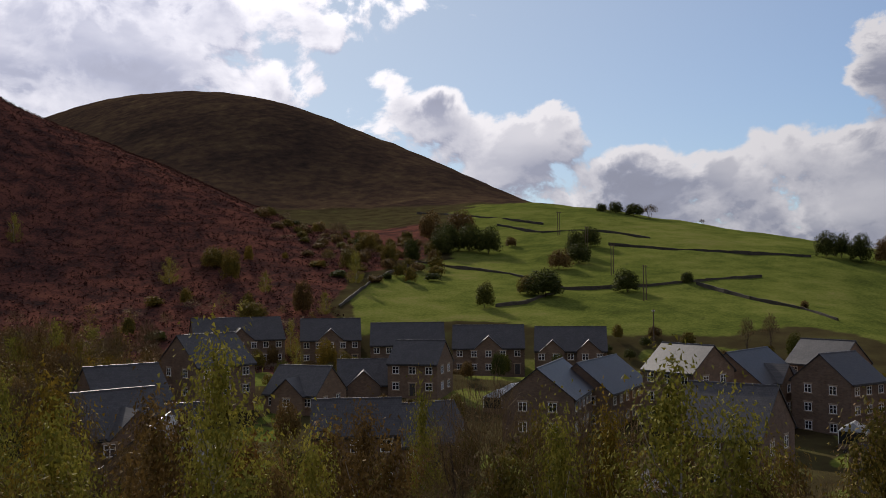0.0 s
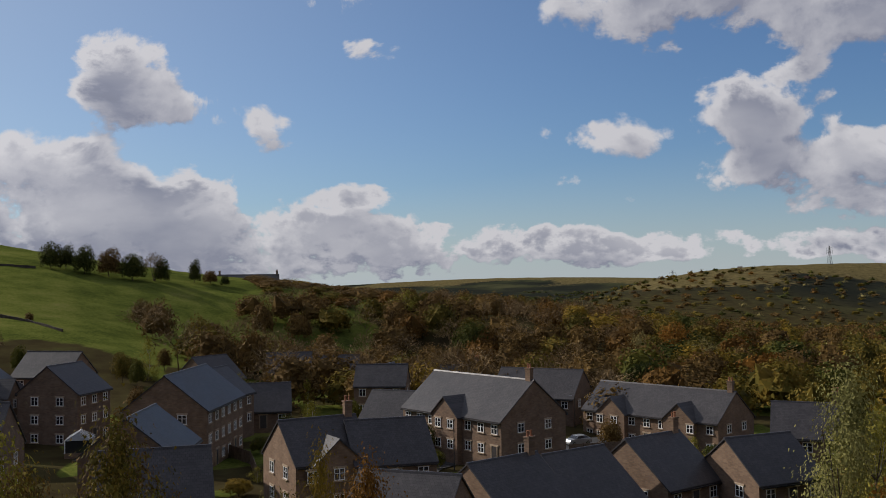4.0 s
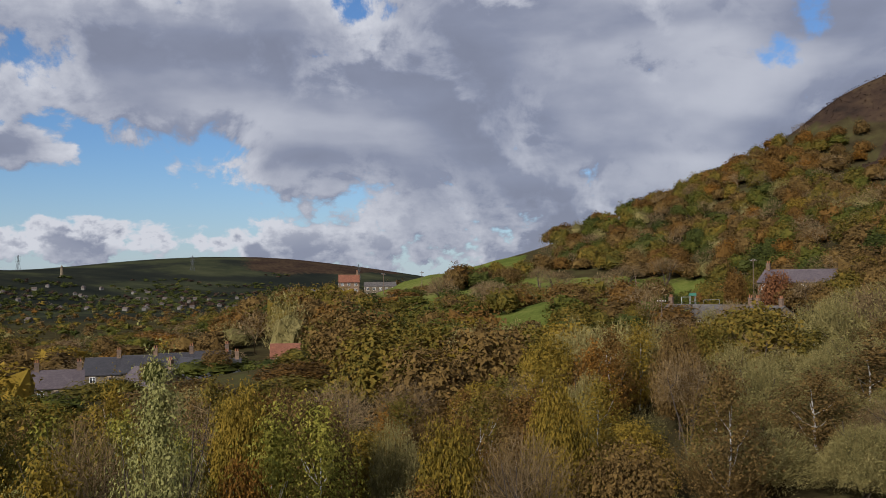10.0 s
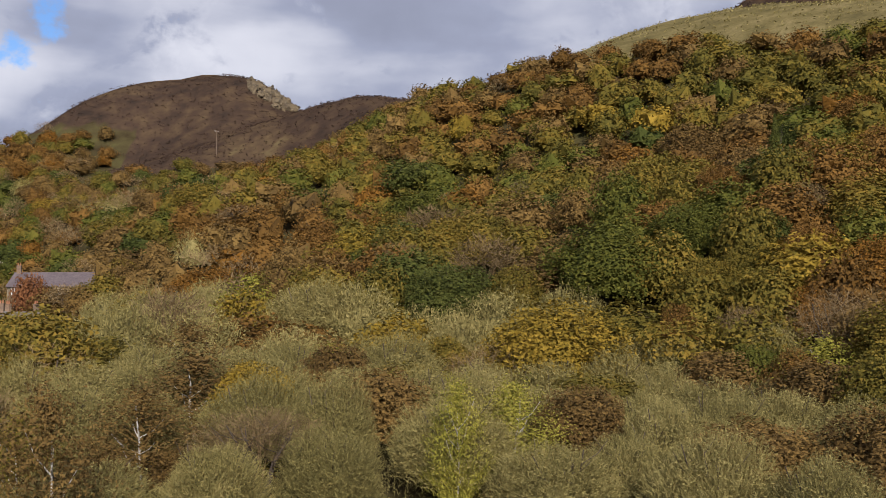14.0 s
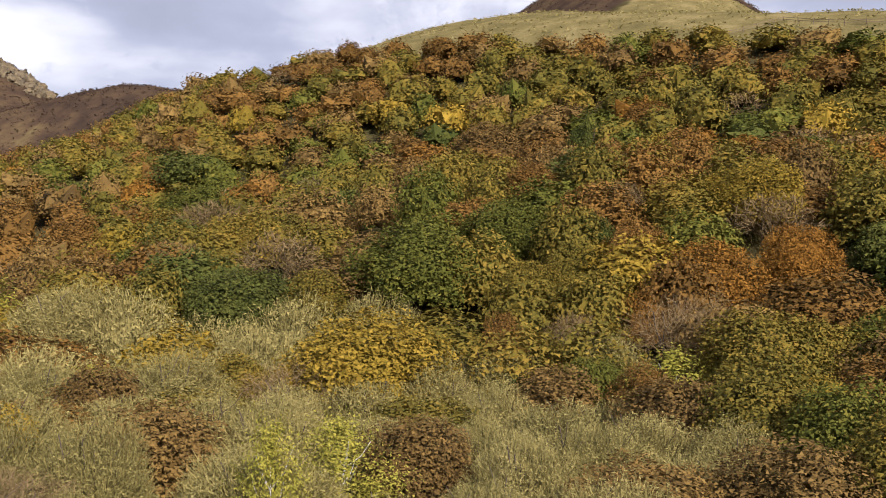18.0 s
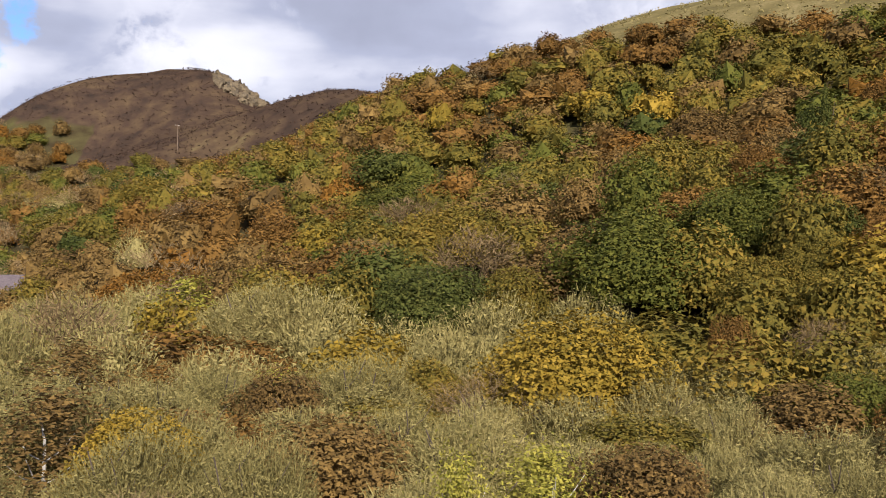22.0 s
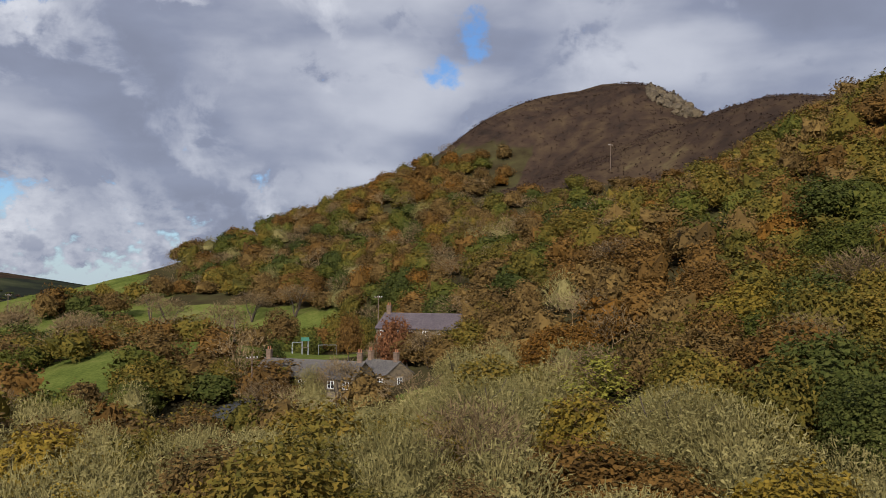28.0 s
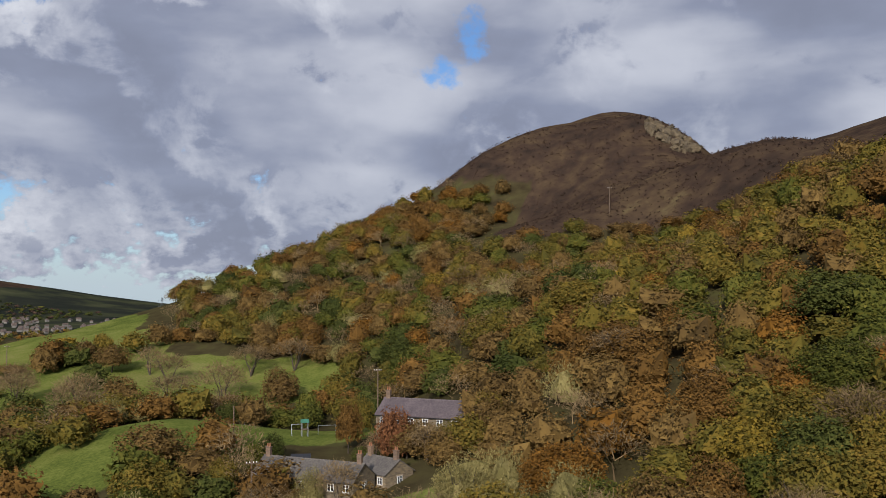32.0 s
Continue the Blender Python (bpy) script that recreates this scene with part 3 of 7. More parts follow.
def leaf_faces(rng, c, n, size, slim=0.62):
    """Three-cornered leaves at c, facing n with some scatter."""
    k = len(c)
    n = unit(n + rng.normal(0, 0.72, (k, 3)))
    a = unit(np.cross(n, rng.normal(0, 1, (k, 3))))
    b = np.cross(n, a)
    s = (size * rng.uniform(0.6, 1.35, k))[:, None]
    bend = n * s * 0.12
    v = np.stack([c + a * s * 0.55 - bend, c - a * s * 0.45 + b * s * 0.5 * slim, c - a * s * 0.45 - b * s * 0.5 * slim], 1)
    return v.reshape(-1, 3)


def twig_faces(rng, base, way, length, width):
    """Slender twigs: slivers from base along way."""
    k = len(base)
    side = unit(np.cross(way, rng.normal(0, 1, (k, 3))))
    tip = base + way * length[:, None] + rng.normal(0, 0.06, (k, 3)) * length[:, None]
    w = width[:, None] * side
    return np.stack([base + w, tip, base - w], 1).reshape(-1, 3)


BALLS = {}


def ball(sub):
    """Directions and faces of a geodesic ball, made once."""
    if sub not in BALLS:
        bm = bmesh.new()
        bmesh.ops.create_icosphere(bm, subdivisions=sub, radius=1)
        BALLS[sub] = np.array([v.co[:] for v in bm.verts]), np.array([[v.index for v in f.verts] for f in bm.faces])
        bm.free()
    return BALLS[sub]


def spread_dirs(rng, n, low=-0.5):
    """n directions spread evenly over a dome that reaches down to z = low."""
    z = 1 - (1 - low) * (np.arange(n) + rng.uniform(0.2, 0.8, n)) / n
    a = np.arange(n) * 2.39996 + rng.uniform(-0.5, 0.5, n)
    q = np.sqrt(np.maximum(0, 1 - z * z))
    return np.stack([q * np.cos(a), q * np.sin(a), z], 1)


def boughs(rng, big, small, deep=0.5, fine=2.0):
    """How far a crown reaches in a direction: rounded boughs with creases between, and smaller sprays on them."""
    w1, w2 = spread_dirs(rng, big), spread_dirs(rng, small)
    o1, o2 = rng.uniform(-0.13, 0.07, big), rng.uniform(-0.05, 0.04, small)

    def reach(d):
        a = (o1 - deep * (2 - 2 * d @ w1.T)).max(1)
        b = (o2 - fine * (2 - 2 * d @ w2.T)).max(1)
        return 1.0 + a + b
    return reach


def hull(rng, reach, mid, size, sub, rough, low=-0.4):
    """The closed inner mass of a crown: uneven facets, each its own leafy spray."""
    d, f = ball(sub)
    edge = 1.1 / 2 ** (sub - 1)
    d = unit(d + rng.normal(0, 0.24 * edge, d.shape))
    v = mid + d * size * (reach(d) + rng.normal(0, rough, len(d)))[:, None]
    keep = d[f][:, :, 2].mean(1) > low
    return v[f[keep]].reshape(-1, 3)


def dome_dirs(rng, k, low):
    z = rng.uniform(low, 1, k)
    a = rng.uniform(0, 6.2832, k)
    q = np.sqrt(1 - z * z)
    return np.stack([q * np.cos(a), q * np.sin(a), z], 1)


def branch_tree(rng, h, r, levels, width):
    """Slivers of a leafless tree: limbs that fork into ever finer twigs."""
    out = []
    base, way, length = np.array([[0, 0, 0.1 * h]]), np.array([[0, 0, 1.0]]), np.array([0.32 * h])
    w = width
    for n, spread, shrink in levels:
        out.append(twig_faces(rng, base, way, length * 1.15, np.full(len(base), w)))
        at = rng.uniform(0.45, 1.0, (len(base), n, 1))
        nb = (base[:, None] + way[:, None] * length[:, None, None] * at).reshape(-1, 3)
        nw = np.repeat(way, n, 0) + rng.normal(0, spread, (len(nb), 3)) + np.array([0, 0, 0.22])
        base, way, length = nb, unit(nw), np.repeat(length, n) * shrink * rng.uniform(0.7, 1.25, len(nb))
        w *= 0.62
    out.append(twig_faces(rng, base, way, length, np.full(len(base), max(w, width * 0.16))))
    v = np.concatenate(out)
    top, wide = np.percentile(v[:, 2], 99.5), np.percentile(np.hypot(v[:, 0], v[:, 1]), 98)
    return v * np.array([r / wide, r / wide, h / top])


def crown_cloud(rng, kind, h, r, lod):
    """Corners of the three-cornered sprays, leaves and twigs of one crown of height h and radius r that stands on the origin."""
    leaf, count, sub = LOD[lod]
    out = []
    if kind == "willow":            # a wide dome of upright wands
        reach = boughs(rng, 11, 46, 0.42, 1.3)
        mid, size = np.array([0, 0, 0.3 * h]), np.array([r, r, 0.68 * h])
        if lod != "bush":
            out.append(hull(rng, reach, mid, size * (0.66 if lod == "far" else 0.5), min(sub, 2), 0.1, -0.25))
        k = int(count * 1.5)
        d = dome_dirs(rng, k, -0.2)
        c = mid + d * size * (reach(d) * rng.uniform(0.5, 0.97, k))[:, None]
        way = unit(d * np.array([0.42, 0.42, 0.4]) + np.array([0, 0, 0.6]) + rng.normal(0, 0.22, (k, 3)))
        out.append(twig_faces(rng, c, way, rng.uniform(0.35, 1.05, k) * (0.6 + leaf), leaf * rng.uniform(0.05, 0.13, k)))
        k = int(count * 0.9)
        d = dome_dirs(rng, k, -0.1)
        c = mid + d * size * (reach(d) * rng.uniform(0.74, 1.06, k))[:, None]
        out.append(leaf_faces(rng, c, d + np.array([0, 0, 0.3]), leaf * 0.75, 0.5))
    elif kind == "bare":
        fork = {"near": (6, 6, 5, 4), "close": (6, 5, 5, 3), "middle": (6, 5, 5), "far": (5, 5, 4)}.get(lod, (5, 4))
        out.append(branch_tree(rng, h, r, [(n, s, q) for n, s, q in zip(fork, (0.5, 0.55, 0.6, 0.6), (0.85, 0.62, 0.6, 0.6))], 0.05 + 0.06 * leaf))
        k = count // 3 if lod in ("near", "close") else int(count * 0.6)
        d = dome_dirs(rng, k, -0.3)
        c = np.array([0, 0, 0.58 * h]) + d * np.array([r, r, 0.4 * h]) * rng.uniform(0.45, 0.95, (k, 1))
        out.append(twig_faces(rng, c, unit(d * 0.5 + np.array([0, 0, 0.5]) + rng.normal(0, 0.6, (k, 3))), rng.uniform(0.4, 1.2, k), leaf * rng.uniform(0.03, 0.07, k) * (1 if lod in ("near", "close") else 2.0)))
    elif kind in ("birch", "column"):           # light and tall: sprays of leaves along rising boughs, with gaps between
        n = {"near": 64, "close": 48, "middle": 30, "far": 16}.get(lod, 8)
        u = (np.arange(n) + rng.uniform(0, 1, n)) / n
        ang = np.arange(n) * 2.39996 + rng.uniform(-0.6, 0.6, n)
        prof = np.sin(np.clip(0.1 + 0.88 * u, 0, 1) ** (0.75 if kind == "birch" else 0.6) * 3.05)
        sp = r * prof * rng.uniform(0.35, 0.95, n)
        c = np.stack([sp * np.cos(ang), sp * np.sin(ang), h * (0.14 + 0.84 * u)], 1)
        stem = np.stack([0 * ang, 0 * ang, np.maximum(c[:, 2] - 0.9 * sp - 0.4, 0.3)], 1)
        out.append(twig_faces(rng, stem, unit(c - stem), np.linalg.norm(c - stem, axis=1) * 1.25, np.full(n, 0.05)))
        leaf *= 0.8 if kind == "birch" else 0.56
        per = int(count * (0.8 if kind == "birch" else 1.9)) // n
        i = np.repeat(np.arange(n), per)
        k = len(i)
        up = unit(c - stem)[i]
        off = rng.normal(0, 1, (k, 3)) * np.array([0.34, 0.34, 0.3]) * (0.55 + 0.6 * prof[i])[:, None] * (r / 3.4 + 0.25) + up * rng.normal(0, 0.62, k)[:, None]
        p = c[i] + off
        out.append(leaf_faces(rng, p, unit(off) + np.stack([np.cos(ang[i]), np.sin(ang[i]), 0.7 + 0 * i], 1), leaf))
        k = int(k * 0.28)
        out.append(twig_faces(rng, p[:k] - up[:k] * 0.3, unit(up[:k] + rng.normal(0, 0.3, (k, 3))), rng.uniform(0.5, 1.3, k), np.full(k, leaf * 0.08)))
    elif kind == "fir":
        k = count
        u = rng.uniform(0, 1, k) ** 1.4
        ang = rng.uniform(0, 6.28, k)
        tier = 0.75 + 0.35 * ((u * 9) % 1.0)
        sp = r * (1 - u) * tier * np.sqrt(rng.uniform(0.35, 1, k))
        c = np.stack([sp * np.cos(ang), sp * np.sin(ang), h * (0.06 + 0.94 * u) - 0.15 * sp], 1)
        out.append(leaf_faces(rng, c, unit(np.stack([np.cos(ang), np.sin(ang), 0.9 + 0 * ang], 1)), leaf * 1.3, 0.4))
    else:                           # broadleaf: a rounded crown of boughs, each a dome of small sprays
        reach = boughs(rng, 12, 90 if sub > 2 else 60, 0.46, 2.0)
        mid, size = np.array([0, 0, 0.42 * h]), np.array([r, r, 0.56 * h])
        far = lod in ("far", "distant")
        if lod != "bush":
            out.append(hull(rng, reach, mid, size * (0.73 if far else 0.6), min(sub, 2), 0.14, -0.78))
        for k, lo, top, hi, big in ((count // 3, 0.62, 0.8, 0.93, 1.9 if far else 1.75), (count, 0.8, 1.0, 1.09, 1.0)):
            d = dome_dirs(rng, k, -0.55)
            c = mid + d * size * (reach(d) * rng.triangular(lo, top, hi, k))[:, None]
            out.append(leaf_faces(rng, c, d * 1.1 + np.array([0, 0, 0.35]), leaf * big, 0.8))
    return np.concatenate(out)


SHAPE = {"green": "broad", "deep": "broad", "olive": "broad", "yellow": "broad", "lime": "birch", "orange": "broad", "rust": "broad", "red": "broad", "brown": "broad",
         "willow": "willow", "silver": "column", "twig": "bare", "heath": "broad"}
# leaf size, leaves, fineness of the inner mass
LOD = {"near": (0.23, 9000, 3), "close": (0.28, 6000, 3), "middle": (0.38, 2000, 2), "far": (0.52, 560, 2), "distant": (1.3, 34, 1), "bush": (0.3, 380, 2)}
CLOUDS = {}
WIDE = {"broad": 5.2, "willow": 4.6}            # crown radius of the pattern trees, 3.4 for the slim ones


def cloud_for(shape, lod, variant):
    """A crown of height 10, in several variants, made once."""
    key = (shape, lod, variant)
    if key not in CLOUDS:
        rng = np.random.default_rng(100 + 17 * variant + len(shape) * 3 + len(lod))
        CLOUDS[key] = crown_cloud(rng, shape, 10.0, WIDE.get(shape, 3.4), lod)
    return CLOUDS[key]


def set_tone(me, tone):
    """Leaf colour of a tree within its kind, 0 to 1, on the faces of its crown."""
    me.attributes.new("tone", "FLOAT", "FACE")
    me.attributes["tone"].data.foreach_set("value", np.asarray(tone, np.float32))


def tube(bm, pts, radii, sides=7):
    """A tapered, bent stem through pts."""
    rings = []
    for i, (p, r) in enumerate(zip(pts, radii)):
        p = Vector(p)
        d = (Vector(pts[min(i + 1, len(pts) - 1)]) - Vector(pts[max(i - 1, 0)])).normalized()
        x = d.orthogonal().normalized()
        y = d.cross(x)
        rings.append([bm.verts.new(p + (x * math.cos(k * 6.2832 / sides) + y * math.sin(k * 6.2832 / sides)) * r) for k in range(sides)])
    for a, b in zip(rings, rings[1:]):
        for k in range(sides):
            bm.faces.new((a[k], a[(k + 1) % sides], b[(k + 1) % sides], b[k]))
    bm.faces.new(rings[-1])
    return rings


def trunk_mesh(rng, shape):
    bm = bmesh.new()
    stems = 1 if shape in ("birch", "fir", "broad") else 4
    for s in range(stems):
        a0 = rng.uniform(0, 6.28)
        lean = 0.05 if stems == 1 else 0.22
        top = 8.2 if shape != "broad" else 6.4
        pts = [(lean * z * math.cos(a0) + 0.1 * math.sin(z * 1.1 + s), lean * z * math.sin(a0) + 0.1 * math.cos(z * 0.9 + s), z) for z in np.linspace(-0.6, top * rng.uniform(0.85, 1.05), 7)]
        w = 0.2 if shape == "broad" else 0.11
        tube(bm, pts, np.linspace(w, 0.03, 7), 6)
        for k in range(7 if stems == 1 else 4):
            i = rng.integers(2, 6)
            p = Vector(pts[i])
            a = rng.uniform(0, 6.28)
            ln = rng.uniform(1.2, 2.6) * (1.25 if shape == "broad" else 0.8)
            q = p + Vector((math.cos(a) * ln * 0.5, math.sin(a) * ln * 0.5, ln * 0.45))
            e = p + Vector((math.cos(a) * ln * 0.85, math.sin(a) * ln * 0.85, ln * 1.15))
            tube(bm, [p, q, e], [w * 0.4, w * 0.25, 0.015], 5)
    me = bpy.data.meshes.new("trunk")
    bm.to_mesh(me)
    bm.free()
    return me


TREE_PROTO = {}
TREE_WORDS = {
    "green": ("broadleaf tree in dark green leaf", "tree"), "deep": ("dense deep green holly tree", "tree"),
    "olive": ("oak turning olive and ochre", "tree"), "yellow": ("tree in bright yellow autumn leaf", "tree"),
    "lime": ("slender birch with thinning yellow-green leaves", "birch tree"), "orange": ("small tree in orange autumn leaf", "tree"),
    "rust": ("oak in rust-brown autumn leaf", "tree"), "brown": ("tree with withered brown leaves", "tree"), "red": ("tree in russet-red leaf, half bare", "tree"),
    "willow": ("grey-green goat willow with upright wands", "willow"), "silver": ("tall silvery willow losing its leaves", "willow"),
    "twig": ("leafless tree with fine grey-brown twigs", "bare tree"), "heath": ("dark leafless hedgerow tree", "tree"),
}


def plant(kind, x, y, h, r, lod="near", variant=None, shape=None, where="in the belt below the drone", sink=0.0, name="tree"):
    """One tree: trunk and crown, standing on the ground."""
    shape = shape or SHAPE[kind]
    variant = int(abs(x * 7.3 + y * 3.1)) % 3 if variant is None else variant
    m = Matrix.LocRotScale((x, y, ground_z(x, y) - sink), Euler((0, 0, (x * 1.7 + y * 2.3) % 6.28)), (r / WIDE.get(shape, 3.4), r / WIDE.get(shape, 3.4), h / 10.0))
    key = (kind, shape, lod, variant, name)
    if key in TREE_PROTO:
        return copy_scaled(TREE_PROTO[key], m)
    words, cat = TREE_WORDS[kind]
    if name == "shrub":
        words, cat = words.replace("tree", "shrub").replace("slender birch", "young birch").replace("oak", "shrub"), "shrub"
    ob = empty(name if cat != "willow" else "willow_tree", m, words + " " + where, cat, name + "s")
    rng = np.random.default_rng(variant * 31 + len(kind))
    part("trunk", trunk_mesh(rng, shape), BIRCH if shape == "birch" and kind != "orange" else BARK, ob)
    v = cloud_for(shape, lod, variant)
    me = mesh_from_arrays("crown", v, np.arange(len(v)).reshape(-1, 3), 3)
    set_tone(me, np.full(len(v) // 3, 0.5))
    part("crown", me, LEAF[kind], ob)
    TREE_PROTO[key] = ob
    return ob


def copy_scaled(ob, m):
    c = copy_thing(ob, m)
    c.matrix_basis = m
    return c


def woods(name, kind, lod, spots, label, shape=None):
    """Many trees as one mesh: spots are rows of x, y, height, radius."""
    if not len(spots):
        return None
    shape = shape or SHAPE.get(kind, kind)
    out, tone = [], []
    for i, (x, y, h, r) in enumerate(spots):
        v = cloud_for(shape, lod, i % 4)
        a = (x * 1.7 + y * 2.3) % 6.28
        c, s = math.cos(a), math.sin(a)
        k = r / WIDE.get(shape, 3.4)
        w = np.empty_like(v)
        w[:, 0] = (v[:, 0] * c - v[:, 1] * s) * k + x
        w[:, 1] = (v[:, 0] * s + v[:, 1] * c) * k + y
        w[:, 2] = v[:, 2] * h / 10.0 + ground_z(x, y) - 0.5 - 0.04 * h
        out.append(w)
        tone.append(np.full(len(v) // 3, (math.sin(x * 12.9898 + y * 78.233) * 43758.5453) % 1.0))
    v = np.concatenate(out)
    me = mesh_from_arrays(name, v, np.arange(len(v)).reshape(-1, 3), 3)
    set_tone(me, np.concatenate(tone))
    me.materials.append(LEAF[kind])
    return tagged(new(name, me), label, "woodland", kind="stuff")


# trees that stand out on the hillside: kind, place, height, radius
SLOPE_FOOT = [
    ("yellow", -19.2, -90.8, 10.2, 7.0), ("deep", -16.1, -111.8, 8.6, 5.8), ("green", -31.2, -105.2, 10.0, 7.4), ("orange", -48.3, -85.1, 8.0, 4.8),
    ("orange", -56.7, -83.0, 7.0, 3.8), ("rust", -47.6, -93.4, 7.2, 3.9), ("orange", -41.9, -85.7, 6.0, 3.3), ("twig", -35.7, -86.7, 6.0, 3.0),
    ("rust", -32.3, -92.2, 6.0, 2.2), ("rust", -32.2, -74.5, 6.5, 2.8), ("olive", -39.4, -71.0, 9.0, 5.8), ("yellow", -35.4, -64.5, 6.6, 3.8),
    ("green", -31.8, -80.0, 6.2, 3.8), ("deep", -28.1, -83.7, 5.0, 2.1), ("olive", -37.8, -97.0, 6.6, 3.8), ("olive", -40.6, -90.9, 6.4, 3.4),
    ("olive", -23.1, -109.3, 7.2, 4.6), ("green", -40.9, -106.2, 8.2, 5.2),
]
SLOPE_MIDDLE = [
    ("deep", -35.0, -210.0, 10.5, 8.0), ("twig", -48.1, -174.8, 7.3, 5.0), ("twig", -37.0, -185.0, 6.9, 4.7), ("twig", -14.9, -135.3, 7.0, 4.6),
    ("rust", -11.9, -184.2, 9.5, 7.0), ("olive", -22.6, -166.9, 9.5, 6.9), ("rust", -2.5, -215.2, 9.0, 6.5), ("deep", -86.2, -151.6, 8.0, 3.6),
    ("brown", -76.8, -167.2, 9.6, 7.0), ("rust", -51.5, -115.9, 7.2, 4.2), ("brown", -56.9, -153.9, 7.7, 5.3), ("twig", -55.3, -104.6, 5.5, 2.5),
    ("yellow", -84.0, -129.9, 7.8, 5.2), ("orange", -92.9, -123.7, 6.6, 3.7), ("yellow", -63.2, -93.2, 8.8, 6.1), ("green", -91.2, -110.9, 7.8, 5.0),
    ("deep", -47.4, -100.9, 6.0, 3.3), ("rust", -101.5, -154.2, 7.1, 4.9), ("olive", -42.1, -96.5, 6.6, 3.8),
]
WILLOW_FOOT = [
    ("willow", -1.5, -115.0, 9.0, 7.1), ("willow", -5.2, -92.8, 7.6, 6.1), ("willow", 3.0, -92.9, 6.6, 4.9), ("willow", -12.0, -76.4, 6.0, 4.3),
    ("willow", -19.3, -74.3, 5.6, 3.8), ("willow", 13.5, -131.1, 9.0, 8.0), ("willow", 14.6, -90.6, 6.5, 4.5), ("yellow", 7.9, -76.0, 6.6, 3.4),
    ("olive", 8.5, -259.4, 9.5, 7.2), ("twig", -0.1, -217.3, 8.5, 6.6), ("olive", 30.1, -265.3, 9.5, 7.5), ("deep", 58.6, -301.1, 9.5, 7.0),
    ("green", 11.4, -305.7, 7.9, 5.4), ("green", -30.0, -182.4, 9.8, 7.6), ("rust", -10.2, -222.6, 7.5, 4.9), ("orange", 8.8, -175.1, 9.0, 6.6),
    ("yellow", 55.4, -352.0, 9.5, 7.0),
]


# ---- planting ----
# trees that stand out: kind, azimuth, distance, height, radius
BELT = [
    ("lime", -11.0, 47, 17.2, 3.7), ("lime", -37.5, 46, 16.8, 4.0), ("lime", -41.5, 43, 15.2, 3.0), ("lime", -31.0, 45, 14.6, 2.6), ("olive", -47.5, 42, 12.6, 2.8), ("yellow", -34.0, 49, 14.4, 2.6), ("lime", -16.5, 44, 13.5, 2.6), ("twig", -26.5, 48, 16.8, 3.6), ("brown", -19.5, 52, 13.8, 2.6),
    ("twig", -31.5, 50, 15.0, 2.8), ("lime", -23.0, 55, 14.4, 1.6), ("brown", -42.5, 44, 13.0, 2.4), ("twig", -46.5, 46, 12.2, 2.4),
    ("brown", -14.5, 42, 12.6, 2.4), ("willow", -5.5, 45, 11.8, 2.6), ("green", -50.5, 44, 11.0, 2.2), ("green", -58.0, 46, 10.6, 2.2),
    ("orange", -63.5, 50, 11.6, 2.2), ("yellow", -60.5, 52, 12.0, 1.8), ("twig", -55.0, 42, 9.8, 2.0), ("willow", -67.5, 40, 5.5, 2.0),
    ("silver", -92.0, 50, 14.6, 3.3), ("orange", -97.0, 44, 12.2, 1.9), ("silver", -103.5, 40, 12.6, 3.3), ("orange", -109.5, 45, 14.0, 1.8),
    ("silver", -115.2, 58, 17.5, 5.2), ("brown", -104.5, 75, 16.2, 4.4), ("twig", -100.5, 64, 14.6, 3.4), ("lime", -107.5, 66, 15.2, 2.2),
    ("olive", -121.5, 62, 13.8, 3.4), ("brown", -118.5, 70, 14.2, 3.2), ("silver", -130.5, 45, 15.2, 2.8), ("orange", -135.2, 46, 12.2, 2.0),
    ("yellow", -135.8, 58, 13.4, 2.2), ("twig", -127.0, 50, 13.0, 3.0), ("deep", -141.5, 38, 8.2, 1.8), ("brown", -139.5, 60, 12.4, 3.0),
    ("twig", -124.5, 44, 10.6, 2.8), ("yellow", -147.0, 52, 11.6, 2.2), ("brown", -145.0, 45, 9.6, 2.8), ("twig", -151.0, 50, 10.4, 3.0),
    ("yellow", -153.5, 58, 11.8, 2.2), ("brown", -157.0, 52, 9.2, 3.2),
]
SLOPE_MARKS = [("lime", 178.0, 62, 7.2, 2.0), ("deep", 153.3, 126, 12, 2.4)]


def scatter(rng, n, x0, x1, y0, y1, keep, gap):
    """Random places in a box that pass keep(x, y), no closer than gap to one another."""
    cells, out = {}, []
    for x, y in zip(rng.uniform(x0, x1, n), rng.uniform(y0, y1, n)):
        if not keep(x, y):
            continue
        i, j = int(x // gap), int(y // gap)
        if any((x - a) ** 2 + (y - b) ** 2 < gap * gap for di in (-1, 0, 1) for dj in (-1, 0, 1) for a, b in cells.get((i + di, j + dj), ())):
            continue
        cells.setdefault((i, j), []).append((x, y))
        out.append((x, y))
    return out


def azimuth(x, y):
    return math.degrees(math.atan2(-x, y))


def on_path(x, y):
    """Distance to the drone's ground track."""
    best = 1e9
    for (ax, ay), (bx, by) in (((0, 2), (12, -14)), ((12, -14), (5, -41))):
        t = max(0, min(1, ((x - ax) * (bx - ax) + (y - ay) * (by - ay)) / ((bx - ax) ** 2 + (by - ay) ** 2)))
        best = min(best, math.hypot(x - ax - t * (bx - ax), y - ay - t * (by - ay)))
    return best


def pick(rng, table):
    kinds, weights = zip(*table)
    w = np.array(weights, float)
    return kinds[int(rng.choice(len(kinds), p=w / w.sum()))]


